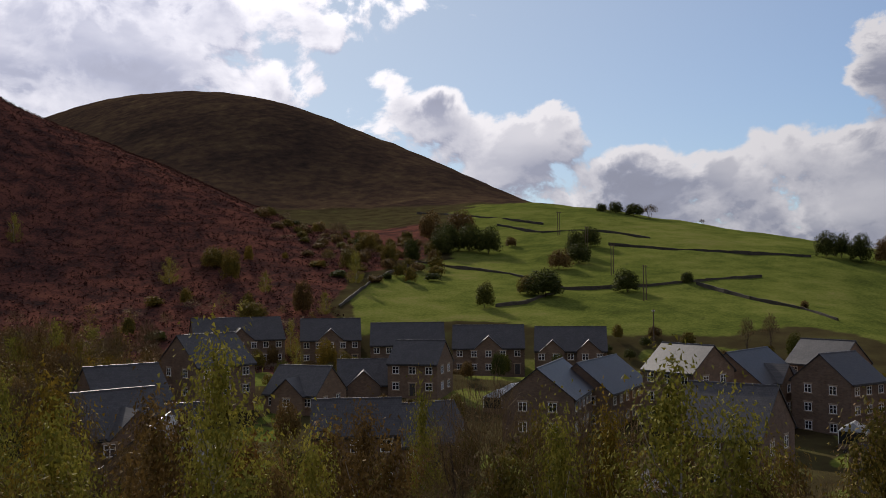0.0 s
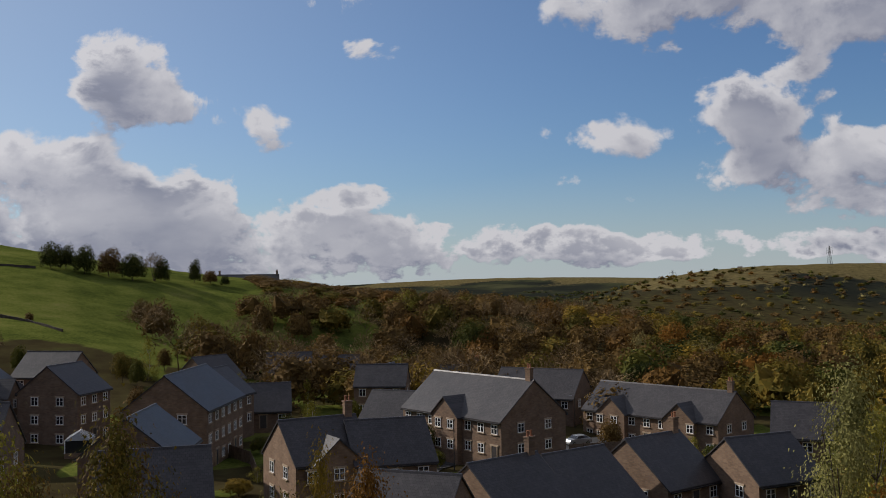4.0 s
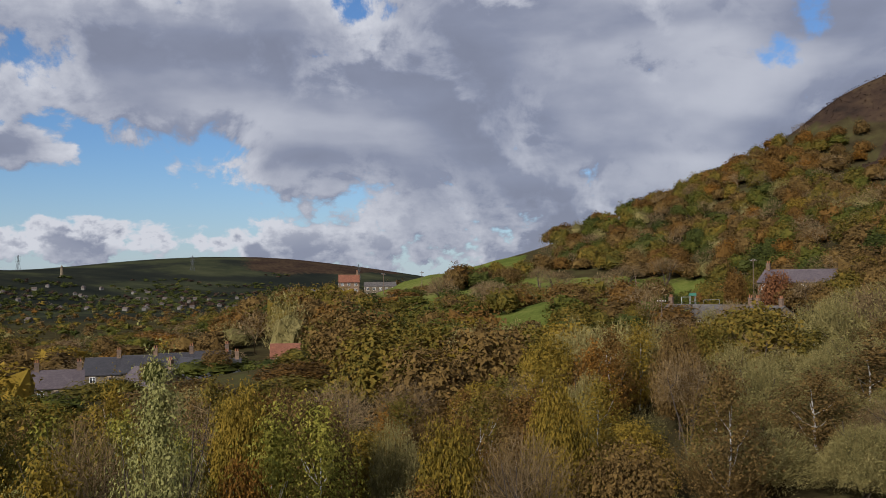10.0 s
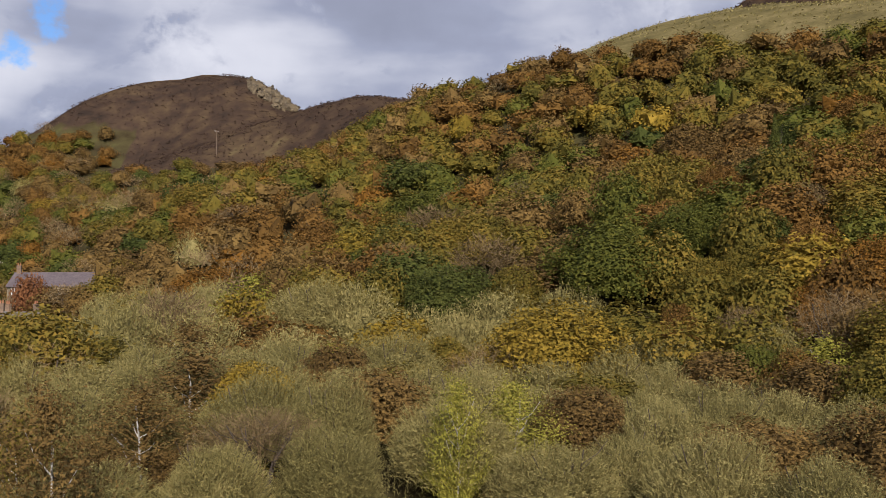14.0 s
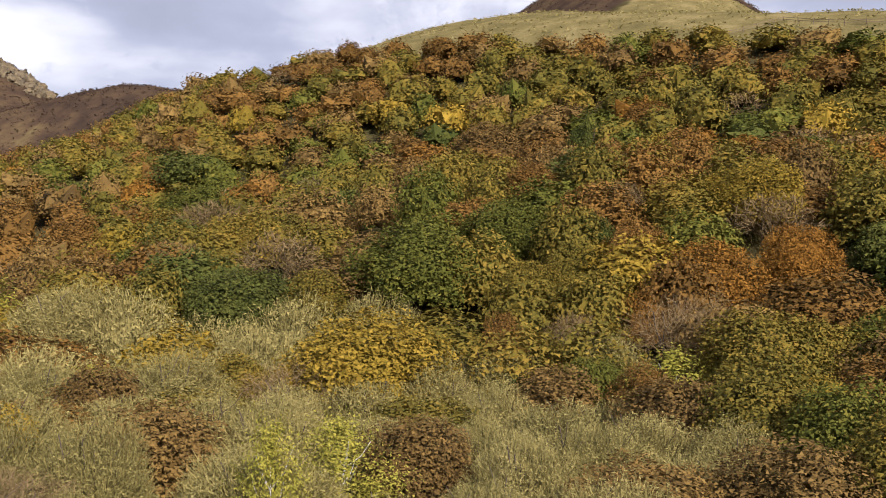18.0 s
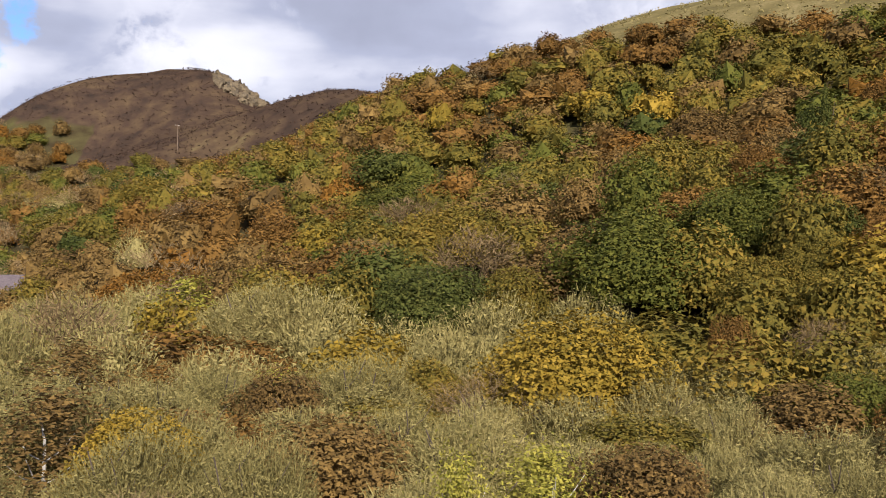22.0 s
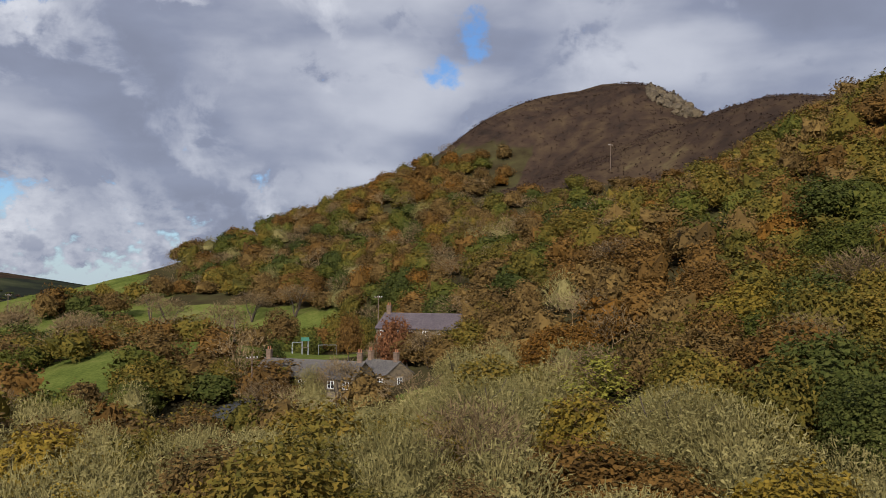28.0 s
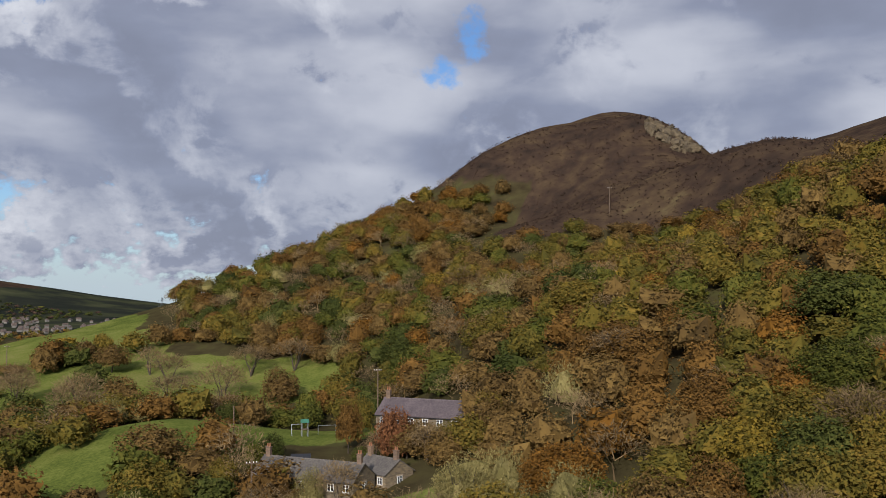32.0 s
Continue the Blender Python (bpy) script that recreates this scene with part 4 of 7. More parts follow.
FRONT_MIX = [("twig", 2.4), ("lime", 2.6), ("brown", 4.2), ("olive", 2.2), ("rust", 0.8), ("yellow", 0.6)]
WILLOW_MIX = [("willow", 7), ("twig", 0.4), ("brown", 1.6), ("olive", 1.3), ("rust", 0.6), ("lime", 0.3), ("yellow", 0.3)]
SLOPE_MIX = [("olive", 9), ("green", 4), ("brown", 2.0), ("rust", 2.6), ("deep", 0.7), ("yellow", 1.0), ("orange", 0.5), ("twig", 0.5)]
UPPER_MIX = [("rust", 5.5), ("olive", 6), ("brown", 3), ("green", 0.8), ("orange", 0.6), ("twig", 0.7)]
# darker kinds for the slope's east side, putting cloud shade into leaf colour
LOWER_SHADE_MIX = [("brown", 4.5), ("olive", 4.5), ("rust", 3), ("green", 2), ("deep", 2.2), ("twig", 2.6), ("willow", 1.2), ("orange", 0.3)]
EAST_MIX = [("brown", 7), ("olive", 7), ("rust", 1.8), ("twig", 1.2), ("green", 2.4), ("yellow", 1.2), ("orange", 0.7), ("willow", 1), ("deep", 1.6)]
NEAR_EAST_MIX = [("olive", 4), ("brown", 1.8), ("lime", 3.4), ("silver", 1.2), ("willow", 3), ("rust", 1.6), ("orange", 1.2), ("yellow", 2.8), ("twig", 1.2)]
FAR_MIX = [("deep", 7), ("heath", 2), ("twig", 1.2), ("green", 0.8)]
BELT_END_MIX = [("yellow", 3), ("brown", 3), ("rust", 2), ("twig", 2.2), ("willow", 2), ("olive", 2), ("orange", 0.8), ("lime", 0.5)]
NORTH_MIX = [("brown", 8), ("twig", 5), ("olive", 2), ("rust", 1), ("yellow", 0.3)]


def clear_of(x, y, circles):
    return all((x - a) ** 2 + (y - b) ** 2 > r * r for a, b, r in circles)


# clearings: gardens, cottages, lanes and meadows
CLEARINGS = [(38, -196, 17), (46, -216, 20), (62, -236, 26), (84, -228, 24), (110, -300, 34), (140, -325, 28), (215, -385, 46), (215, -350, 30), (106, -106, 16),
             (114, -138, 14), (128, -140, 12), (58, -178, 10), (430, -80, 42), (95, -200, 18), (240, -350, 22), (152, -276, 20), (125, -283, 18), (106, -294, 16), (178, -367, 24), (165, -300, 16), (130, -128, 13), (160, -148, 13), (148, -160, 12), (158, -125, 11)]


def is_wood(x, y):
    r, az = math.hypot(x, y), azimuth(x, y)
    if not clear_of(x, y, CLEARINGS):
        return False
    if -93 < az < -80 and r < 168:                   # the terraces stand here
        return False
    z = ground_z(x, y)
    if y < 20 and az < -85 or az > 120:              # east and south: woodland up to the heath
        if y < -40 and x < 140 and float(wood_edge(np.float64(x), np.float64(y))) < (9 if y < -400 else 0):
            return False
        return True
    if az < -51 and 196 < r < 262 + 4 * (-51 - az) and float(lumps(x, y, 16, 4)) > -0.35:   # thicket above the upper houses
        return True
    if az < -57 and r > 150 + 0.5 * (az + 85):       # wood behind the estate
        return True
    return False


# how high the canopy may stand before it would hide the valley: slope of the sight line by azimuth
CANOPY_AZ = [-152, -148, -144, -141, -138, -134, -130, -126, -118, -114, -108, -101, -98, -85, -78, -70, -56]
CANOPY_SLOPE = [-0.01, -0.02, 0.006, 0.004, -0.02, -0.046, -0.052, -0.045, -0.04, -0.05, -0.058, -0.058, -0.036, -0.03, -0.02, -0.006, 0.0]


def sight(x, y, az):
    if az > -50 or az < -150:
        return 99.0
    d = math.hypot(x - 6, y + 6)
    s = float(np.interp(az, CANOPY_AZ, CANOPY_SLOPE))
    if -143 < az < -126 and d < 240:
        s = -0.097 if d < 140 else -0.092 if d < 215 else -0.066
    return 25 + d * s - ground_z(x, y)


def plant_all():
    rng = np.random.default_rng(7)
    taken = []
    for kind, az, d, h, r in BELT:
        x, y = polar(az, d)
        plant(kind, x, y, h, r, shape="birch" if az > -66 and SHAPE[kind] == "broad" else None)
        taken.append((x, y, r * 0.8))
    for kind, az, d, h, r in SLOPE_MARKS:
        x, y = polar(az, d)
        plant(kind, x, y, h, r, shape="fir" if (kind == "deep" and r < 3) else None, where="on the wooded hillside")
        taken.append((x, y, r * 0.8))
    for kind, x, y, h, r in SLOPE_FOOT + SLOPE_MIDDLE + WILLOW_FOOT:
        plant(kind, x, y, h, r, "near" if y > -120 else "close" if y > -190 else "middle", where="standing out on the wooded hillside")
        taken.append((x, y, r * 0.7))
    groups = {}

    def put(kind, lod, x, y, h, r, shape=None):
        groups.setdefault((kind, lod, shape or SHAPE[kind]), []).append((x, y, h, r))
    # the belt's fill: nearest trees, one by one
    def near_ok(x, y):
        az, d = azimuth(x, y), on_path(x, y)
        if not 22 < d < 58 or not clear_of(x, y, taken) or not clear_of(x, y, CLEARINGS):
            return False
        return az < -93 or az > 125 or (-64 < az < 6 and math.hypot(x, y) > 34)
    count = 0
    for x, y in scatter(rng, 16000, -80, 90, -110, 62, near_ok, 4.5):
        if count > 900:
            break
        az, d = azimuth(x, y), on_path(x, y)
        if -66 < az < 8:
            kind = pick(rng, FRONT_MIX)
            h, r = rng.uniform(10.5, 14.5) * (0.68 if az < -52 else 1), rng.uniform(2.4, 3.5)
        elif az > 155 or az < -165:
            kind = pick(rng, WILLOW_MIX)
            h, r = rng.uniform(5.0, 7.0), rng.uniform(3.2, 5.2)
        elif az > 120:
            kind = pick(rng, SLOPE_MIX)
            h, r = rng.uniform(7, 9.5), rng.uniform(3.8, 5.6)
        else:
            kind = pick(rng, NEAR_EAST_MIX if az > -140 else BELT_END_MIX)
            h, r = rng.uniform(9, 12.5) - (3.0 if az < -140 else 0), rng.uniform(2.4, 3.6)
        h = max(3.5, min(h, sight(x, y, az)))
        slim = "birch" if SHAPE[kind] == "broad" and (-66 < az < 8 or (az < -85 and count % 3 > 0)) else None
        if d < 36:
            plant(kind, x, y, h, r, "near", shape=slim, where="in the belt of young woodland")
        else:
            plant(kind, x, y, h, r, "close", shape=slim, where="in the belt of young woodland")
        count += 1
    # everything further off is woodland taken together
    def mid_ok(x, y):
        return on_path(x, y) >= 57 and math.hypot(x, y) < (600 if y < -300 and x < 150 else 470) and is_wood(x, y) and clear_of(x, y, taken)
    for x, y in scatter(rng, 27000, -215, 180, -580, 10, lambda x, y: mid_ok(x, y) and (azimuth(x, y) > 120 or azimuth(x, y) < -150), 6.0):
        z, d, az = ground_z(x, y), on_path(x, y), azimuth(x, y)
        patch = float(lumps(x, y, 28, 4)) + rng.normal(0, 0.3)
        if z < 19 and d < 150 and (az > 165 or az < -150):
            kind = pick(rng, WILLOW_MIX)
        elif z > 66:
            kind = pick(rng, UPPER_MIX)
        else:
            kind = pick(rng, LOWER_SHADE_MIX if x > 5 + 25 * patch else SLOPE_MIX if patch > -0.1 else UPPER_MIX)
        h = rng.uniform(6.5, 10.5) * min(1.0, 0.74 + float(wood_edge(np.float64(x), np.float64(y))) / 70)
        put(kind, "middle" if d < 125 else "far", x, y, h, rng.uniform(4.2, 6.4) * (1.08 if z > 66 else 1))
    for x, y in scatter(rng, 9000, 40, 460, -420, 330, lambda x, y: mid_ok(x, y) and -152 < azimuth(x, y) < -50, 8.8):
        az, d = azimuth(x, y), on_path(x, y)
        if -117 < az < -98 and d > 220 and sight(x, y, az) < 3.4:
            continue
        kind = pick(rng, NORTH_MIX if az > -80 else EAST_MIX)
        put(kind, "middle" if d < 120 else "far", x, y, max(4.0, min(rng.uniform(9, 13) + (6 if -147 < az < -138 and d > 200 else 0), sight(x, y, az) + rng.uniform(-3.0, 1.2))), rng.uniform(4.6, 7.4) * (1.1 if az < -138 else 1))
    for x, y in scatter(rng, 9000, 150, 1250, -1250, 500, lambda x, y: 470 < math.hypot(x, y) < 1300 and -152 < azimuth(x, y) < -64 and not (-126 < azimuth(x, y) < -98 and math.hypot(x, y) < 720 and float(lumps(x, y, 30, 3)) < 0.1), 15):
        low = -117 < azimuth(x, y) < -98 and math.hypot(x, y) < 720
        put(pick(rng, EAST_MIX), "distant", x, y, rng.uniform(2.5, 4.5) if low else rng.uniform(4, 7), rng.uniform(2.5, 4) if low else rng.uniform(4, 7))
    # scrub and hedges on the flanks of the far hills
    for x, y in scatter(rng, 26000, 900, 2300, -1700, 700, lambda x, y: 1150 < math.hypot(x, y) < 2300 and float(lumps(x, y, 90, 2)) + 0.028 * (20 - ground_z(x, y)) - (0.85 if azimuth(x, y) > -108 else 0.12) > 0, 11.5):
        put(pick(rng, FAR_MIX), "distant", x, y, rng.uniform(4, 7), rng.uniform(5, 9))
    # young growth packed between the front trees
    for x, y in scatter(rng, 5000, -20, 60, 20, 62, lambda x, y: -64 < azimuth(x, y) < 6 and 31 < math.hypot(x, y) < 60, 2.7):
        az = azimuth(x, y)
        kind = pick(rng, [("brown", 5), ("olive", 2), ("twig", 2), ("lime", 1), ("rust", 0.6)])
        put(kind, "close" if rng.random() < 0.4 else "middle", x, y, rng.uniform(7.5, 11.5) * (0.66 if az < -52 else 1), rng.uniform(1.7, 2.5), "birch" if SHAPE[kind] == "broad" else None)
    # birch wood at the foot of the bracken, and scrub along the pasture's edge
    for x, y in scatter(rng, 500, -30, 40, 62, 185, lambda x, y: -8 < azimuth(x, y) < 9 and math.hypot(x, y) > 66 and not (azimuth(x, y) < -3.5 and math.hypot(x, y) > 84), 5.0):
        kind = pick(rng, [("brown", 5), ("twig", 2), ("lime", 2), ("olive", 2), ("rust", 0.5)])
        put(kind, "middle", x, y, rng.uniform(9, 13), rng.uniform(2.0, 3.0), "birch" if SHAPE[kind] == "broad" else None)
    for x, y in scatter(rng, 2600, -40, 40, 118, 225, lambda x, y: -7.5 < azimuth(x, y) < 8 and 122 < math.hypot(x, y) < 222 - 5 * max(0, -azimuth(x, y)), 5.5):
        kind = pick(rng, [("brown", 5), ("twig", 4), ("lime", 1), ("olive", 2.5), ("rust", 0.6), ("yellow", 0.5)])
        put(kind, "middle", x, y, rng.uniform(7, 12), rng.uniform(2.4, 4.0), "birch" if SHAPE[kind] == "broad" and rng.random() < 0.5 else None)
    for x, y in scatter(rng, 1500, -60, 95, 200, 330, lambda x, y: -16.5 < azimuth(x, y) < 8 and 205 < math.hypot(x, y) < 262 + 30 * float(lumps(x, y, 40, 3)), 8.0):
        kind = pick(rng, [("brown", 4), ("twig", 3), ("olive", 2), ("lime", 1.5), ("deep", 0.8), ("yellow", 0.5)])
        put(kind, "far", x, y, rng.uniform(2.5, 6.5), rng.uniform(1.8, 3.4), "birch" if kind in ("brown", "yellow") else None)
    for x, y in scatter(rng, 900, 84, 150, 255, 370, lambda x, y: -24 < azimuth(x, y) < -15.5 + 0.02 * (math.hypot(x, y) - 260), 6.5):
        put(pick(rng, [("brown", 5), ("olive", 3), ("twig", 2), ("deep", 1)]), "far", x, y, rng.uniform(2.5, 6), rng.uniform(2, 3.6))
    # bushes under and between the trees
    for x, y in scatter(rng, 9000, -95, 105, -125, 62, lambda x, y: 3 < on_path(x, y) < 95 and (azimuth(x, y) < -93 or azimuth(x, y) > 128 or on_path(x, y) < 24 or (-64 < azimuth(x, y) < 6 and math.hypot(x, y) > 30)) and clear_of(x, y, CLEARINGS), 4.0):
        az = azimuth(x, y)
        kind = pick(rng, [("willow", 6), ("brown", 2), ("olive", 1)] if (az > 155 or az < -150) else [("brown", 4), ("olive", 4), ("willow", 2), ("green", 1)])
        put(kind, "bush", x, y, rng.uniform(2.2, 3.4), rng.uniform(1.9, 2.9))
    words = {"close": "below the drone", "bush": "low scrub under the trees", "near": "close", "middle": "in the middle distance", "far": "on the slopes", "distant": "far across the valley"}
    for (kind, lod, shape), spots in groups.items():
        woods("woodland", kind, lod, spots, "woodland of " + TREE_WORDS[kind][0].replace("tree", "trees") + ", " + words[lod], shape)


plant_all()


# ---- the estate: ridge ends x, y, x, y, ridge height z, depth, front gables ----
UPPER_ROW = [
    (33.5, 199.7, 51.6, 198.6, 17.2, 9.0, 1),
    (57.0, 201.3, 69.1, 197.5, 16.5, 9.0, 1),
    (69.1, 190.3, 83.2, 184.6, 15.7, 9.0, 0),
    (82.3, 177.6, 95.0, 171.1, 15.4, 9.0, 1),
    (93.8, 164.1, 105.4, 156.9, 15.3, 9.0, 2),
    (22.1, 144.1, 31.3, 147.9, 16.9, 9.0, 0),
    (7.6, 114.5, 15.3, 116.4, 15.3, 8.0, 0),
    (6.1, 99.7, 12.4, 101.8, 14.1, 8.0, 1),
    (12.7, 107.3, 16.8, 106.7, 11.6, 7.0, 0),
    (10.2, 80.4, 12.9, 88.2, 13.1, 6.0, 0),
]
MIDDLE_ROW = [
    (37.6, 144.6, 43.8, 138.2, 11.9, 8.0, 1),
    (51.0, 153.7, 56.9, 151.7, 11.5, 8.0, 1),
    (64.8, 144.0, 59.0, 149.2, 14.7, 7.2, 0),
    (38.9, 100.7, 45.7, 100.8, 10.8, 8.0, 0),
    (29.2, 89.9, 32.5, 88.7, 13.2, 6.0, 0),
    (61.8, 107.8, 73.0, 119.9, 13.2, 8.0, 0),
    (73.3, 116.5, 87.1, 126.9, 12.7, 8.5, 0),
    (88.6, 105.5, 86.8, 114.5, 15.3, 7.4, 0),
    (95.1, 110.5, 108.5, 116.7, 13.7, 9.0, 1),
    (117.4, 107.5, 115.6, 116.5, 14.8, 7.4, 0),
]
LOWER_ROW = [
    (104.7, 101.4, 111.1, 102.5, 13.8, 8.0, 0),
    (60.7, 75.9, 65.0, 68.6, 14.6, 9.0, 0),
    (96.5, 75.6, 112.7, 80.9, 13.8, 9.0, 0),
    (113.8, 84.0, 123.3, 84.7, 12.6, 8.0, 0),
    (128.1, 84.8, 131.4, 79.5, 9.3, 8.0, 0),
    (74.9, 63.6, 85.2, 68.1, 12.0, 8.0, 0),
    (57.4, 50.9, 61.7, 45.5, 12.4, 9.0, 0),
    (170.2, 106.6, 174.9, 98.6, 10.7, 8.0, 1),
    (148.8, 109.3, 156.6, 107.6, 11.4, 9.0, 0),
    (176.2, 96.4, 179.1, 90.8, 9.9, 8.0, 0),
]
EAST_ROW = [
    (153.9, 74.7, 165.5, 75.5, 9.8, 8.0, 0),
    (127.2, 51.6, 117.6, 34.0, 12.3, 10.0, 1),
    (160.1, 52.0, 158.7, 37.1, 9.8, 9.0, 0),
    (154.1, 32.9, 143.7, 11.0, 8.6, 8.5, 2),
    (130.1, 62.0, 130.0, 55.5, 8.8, 8.0, 0),
    (77.0, 28.1, 83.8, 24.5, 9.3, 9.0, 0),
    (86.8, 24.1, 93.3, 20.3, 8.6, 9.0, 0),
    (96.5, 17.8, 102.6, 14.2, 8.9, 9.0, 0),
    (68.1, 32.0, 68.2, 28.3, 10.1, 8.0, 0),
    (84.0, 50.9, 89.5, 46.5, 11.1, 8.0, 1),
]
TERRACES = [
    (88.9, 44.8, 92.3, 40.6, 10.7, 8.0, 0),
    (129.6, 3.3, 129.6, -1.0, 9.1, 8.0, 0),
    (99.6, 8.5, 105.3, 2.9, 8.9, 8.0, 0),
    (187.0, 73.2, 189.2, 67.1, 7.4, 8.0, 0),
    (146.0, 64.5, 143.6, 72.0, 11.3, 6.6, 0),
]


# ---- building materials ----
def stone_material(name, a, b_, c, course=0.16, length=0.42):
    """Coursed sandstone: blocks, mortar and soot."""
    m, t, b = shader(name, 0.9, 0.2)
    co = node(t, "ShaderNodeTexCoord")
    sep = node(t, "ShaderNodeSeparateXYZ")
    link(t, co.outputs["Object"], sep.inputs[0])
    cmb = node(t, "ShaderNodeCombineXYZ")
    link(t, math_node(t, "ADD", sep.outputs[0], sep.outputs[1]), cmb.inputs[0])
    link(t, sep.outputs[2], cmb.inputs[1])
    br = node(t, "ShaderNodeTexBrick")
    br.inputs["Scale"].default_value = 1.0
    br.inputs["Brick Width"].default_value, br.inputs["Row Height"].default_value = length, course
    br.inputs["Mortar Size"].default_value, br.inputs["Bias"].default_value = 0.012, 0.1
    br.inputs["Color1"].default_value, br.inputs["Color2"].default_value, br.inputs["Mortar"].default_value = (*a, 1), (*b_, 1), (*c, 1)
    link(t, cmb.outputs[0], br.inputs["Vector"])
    n = noise_node(t, co.outputs["Object"], 0.7, 6, 0.65)
    col = mix_col(t, 0.6, br.outputs["Color"], ramp_node(t, n, [(0.3, (0.5, 0.48, 0.46)), (0.65, (1, 1, 1))]), "MULTIPLY")
    info = node(t, "ShaderNodeObjectInfo")
    col = mix_col(t, 1.0, col, ramp_node(t, info.outputs["Random"], [(0, (0.82, 0.82, 0.84)), (1, (1.1, 1.05, 0.98))]), "MULTIPLY")
    link(t, col, b.inputs["Base Color"])
    bump_on(t, b, math_node(t, "ADD", br.outputs["Fac"], math_node(t, "MULTIPLY", n, -0.5)), -0.5, 0.02)
    return m


def slate_material(name, a, b_, rough=0.36):
    """Roof slates in courses, slightly glossy."""
    m, t, b = shader(name, rough, 0.32)
    co = node(t, "ShaderNodeTexCoord")
    sep = node(t, "ShaderNodeSeparateXYZ")
    link(t, co.outputs["Object"], sep.inputs[0])
    cmb = node(t, "ShaderNodeCombineXYZ")
    link(t, sep.outputs[0], cmb.inputs[0])
    link(t, math_node(t, "MULTIPLY", sep.outputs[2], 1.6), cmb.inputs[1])
    br = node(t, "ShaderNodeTexBrick")
    br.inputs["Scale"].default_value = 1.0
    br.inputs["Brick Width"].default_value, br.inputs["Row Height"].default_value, br.inputs["Mortar Size"].default_value = 0.3, 0.28, 0.008
    br.inputs["Color1"].default_value, br.inputs["Color2"].default_value, br.inputs["Mortar"].default_value = (*a, 1), (*b_, 1), (*scale_col(a, 0.4), 1)
    link(t, cmb.outputs[0], br.inputs["Vector"])
    n = noise_node(t, co.outputs["Object"], 0.5, 6, 0.6)
    col = mix_col(t, 0.7, br.outputs["Color"], ramp_node(t, n, [(0.3, (0.55, 0.55, 0.56)), (0.7, (1.1, 1.1, 1.08))]), "MULTIPLY")
    link(t, col, b.inputs["Base Color"])
    link(t, math_node(t, "MULTIPLY_ADD", n, 0.22, rough - 0.1), b.inputs["Roughness"])
    bump_on(t, b, br.outputs["Fac"], -0.35, 0.012)
    return m


def plain_material(name, col, rough=0.5, spec=0.4, vary=0.15, metal=0.0, scale=3.0):
    m, t, b = shader(name, rough, spec)
    co = node(t, "ShaderNodeTexCoord")
    n = noise_node(t, co.outputs["Object"], scale, 5)
    link(t, ramp_node(t, n, [(0.3, scale_col(col, 1 - vary)), (0.7, scale_col(col, 1 + vary))]), b.inputs["Base Color"])
    b.inputs["Metallic"].default_value = metal
    bump_on(t, b, n, 0.15, 0.01)
    return m


STONE = stone_material("buff_sandstone", (0.265, 0.18, 0.122), (0.19, 0.128, 0.09), (0.18, 0.145, 0.115))
OLD_STONE = stone_material("weathered_gritstone", (0.27, 0.215, 0.14), (0.15, 0.12, 0.085), (0.16, 0.14, 0.11), 0.2, 0.5)
SLATE = slate_material("grey_slate", (0.044, 0.041, 0.044), (0.064, 0.059, 0.062), 0.46)
OLD_SLATE = slate_material("stone_slate", (0.1, 0.085, 0.075), (0.15, 0.13, 0.11), 0.6)
PURPLE_SLATE = slate_material("purple_slate", (0.1, 0.075, 0.08), (0.14, 0.11, 0.11), 0.55)
TILE = slate_material("red_clay_tile", (0.2, 0.075, 0.04), (0.28, 0.11, 0.06), 0.6)
BROWN_TILE = slate_material("brown_concrete_tile", (0.1, 0.07, 0.055), (0.15, 0.11, 0.09), 0.6)
BRICK = stone_material("red_brick", (0.26, 0.1, 0.06), (0.2, 0.075, 0.05), (0.2, 0.16, 0.13), 0.075, 0.22)
RENDERED = plain_material("white_render", (0.7, 0.68, 0.64), 0.85, 0.2, 0.1)
WHITE = plain_material("white_upvc", (0.78, 0.78, 0.77), 0.35, 0.5, 0.04)
DARKWOOD = plain_material("dark_door_paint", (0.05, 0.045, 0.045), 0.4, 0.4, 0.3)
LINTEL = plain_material("dressed_stone", (0.36, 0.28, 0.2), 0.85, 0.2, 0.2)
CLAY = plain_material("clay_pot", (0.3, 0.13, 0.07), 0.8, 0.2, 0.25)
ASPHALT = plain_material("asphalt", (0.055, 0.055, 0.057), 0.9, 0.2, 0.3, 0.0, 1.2)
CONCRETE = plain_material("concrete_slab", (0.3, 0.29, 0.27), 0.9, 0.2, 0.2)
TIMBER = plain_material("fence_timber", (0.14, 0.1, 0.07), 0.85, 0.2, 0.35)
GALV = plain_material("galvanised_steel", (0.32, 0.33, 0.34), 0.5, 0.5, 0.1, 0.7)
BLACK_METAL = plain_material("black_painted_iron", (0.02, 0.02, 0.022), 0.45, 0.5, 0.2)
RED_PAINT = plain_material("red_car_paint", (0.42, 0.02, 0.02), 0.25, 0.6, 0.05)
RUBBER = plain_material("tyre_rubber", (0.025, 0.025, 0.025), 0.85, 0.2, 0.2)


def glass_material():
    m, t, b = shader("window_glass", 0.06, 0.6)
    b.inputs["Base Color"].default_value = (0.02, 0.022, 0.026, 1)
    co = node(t, "ShaderNodeTexCoord")
    bump_on(t, b, noise_node(t, co.outputs["Object"], 1.1, 2), 0.04, 0.02)
    return m


GLASS = glass_material()


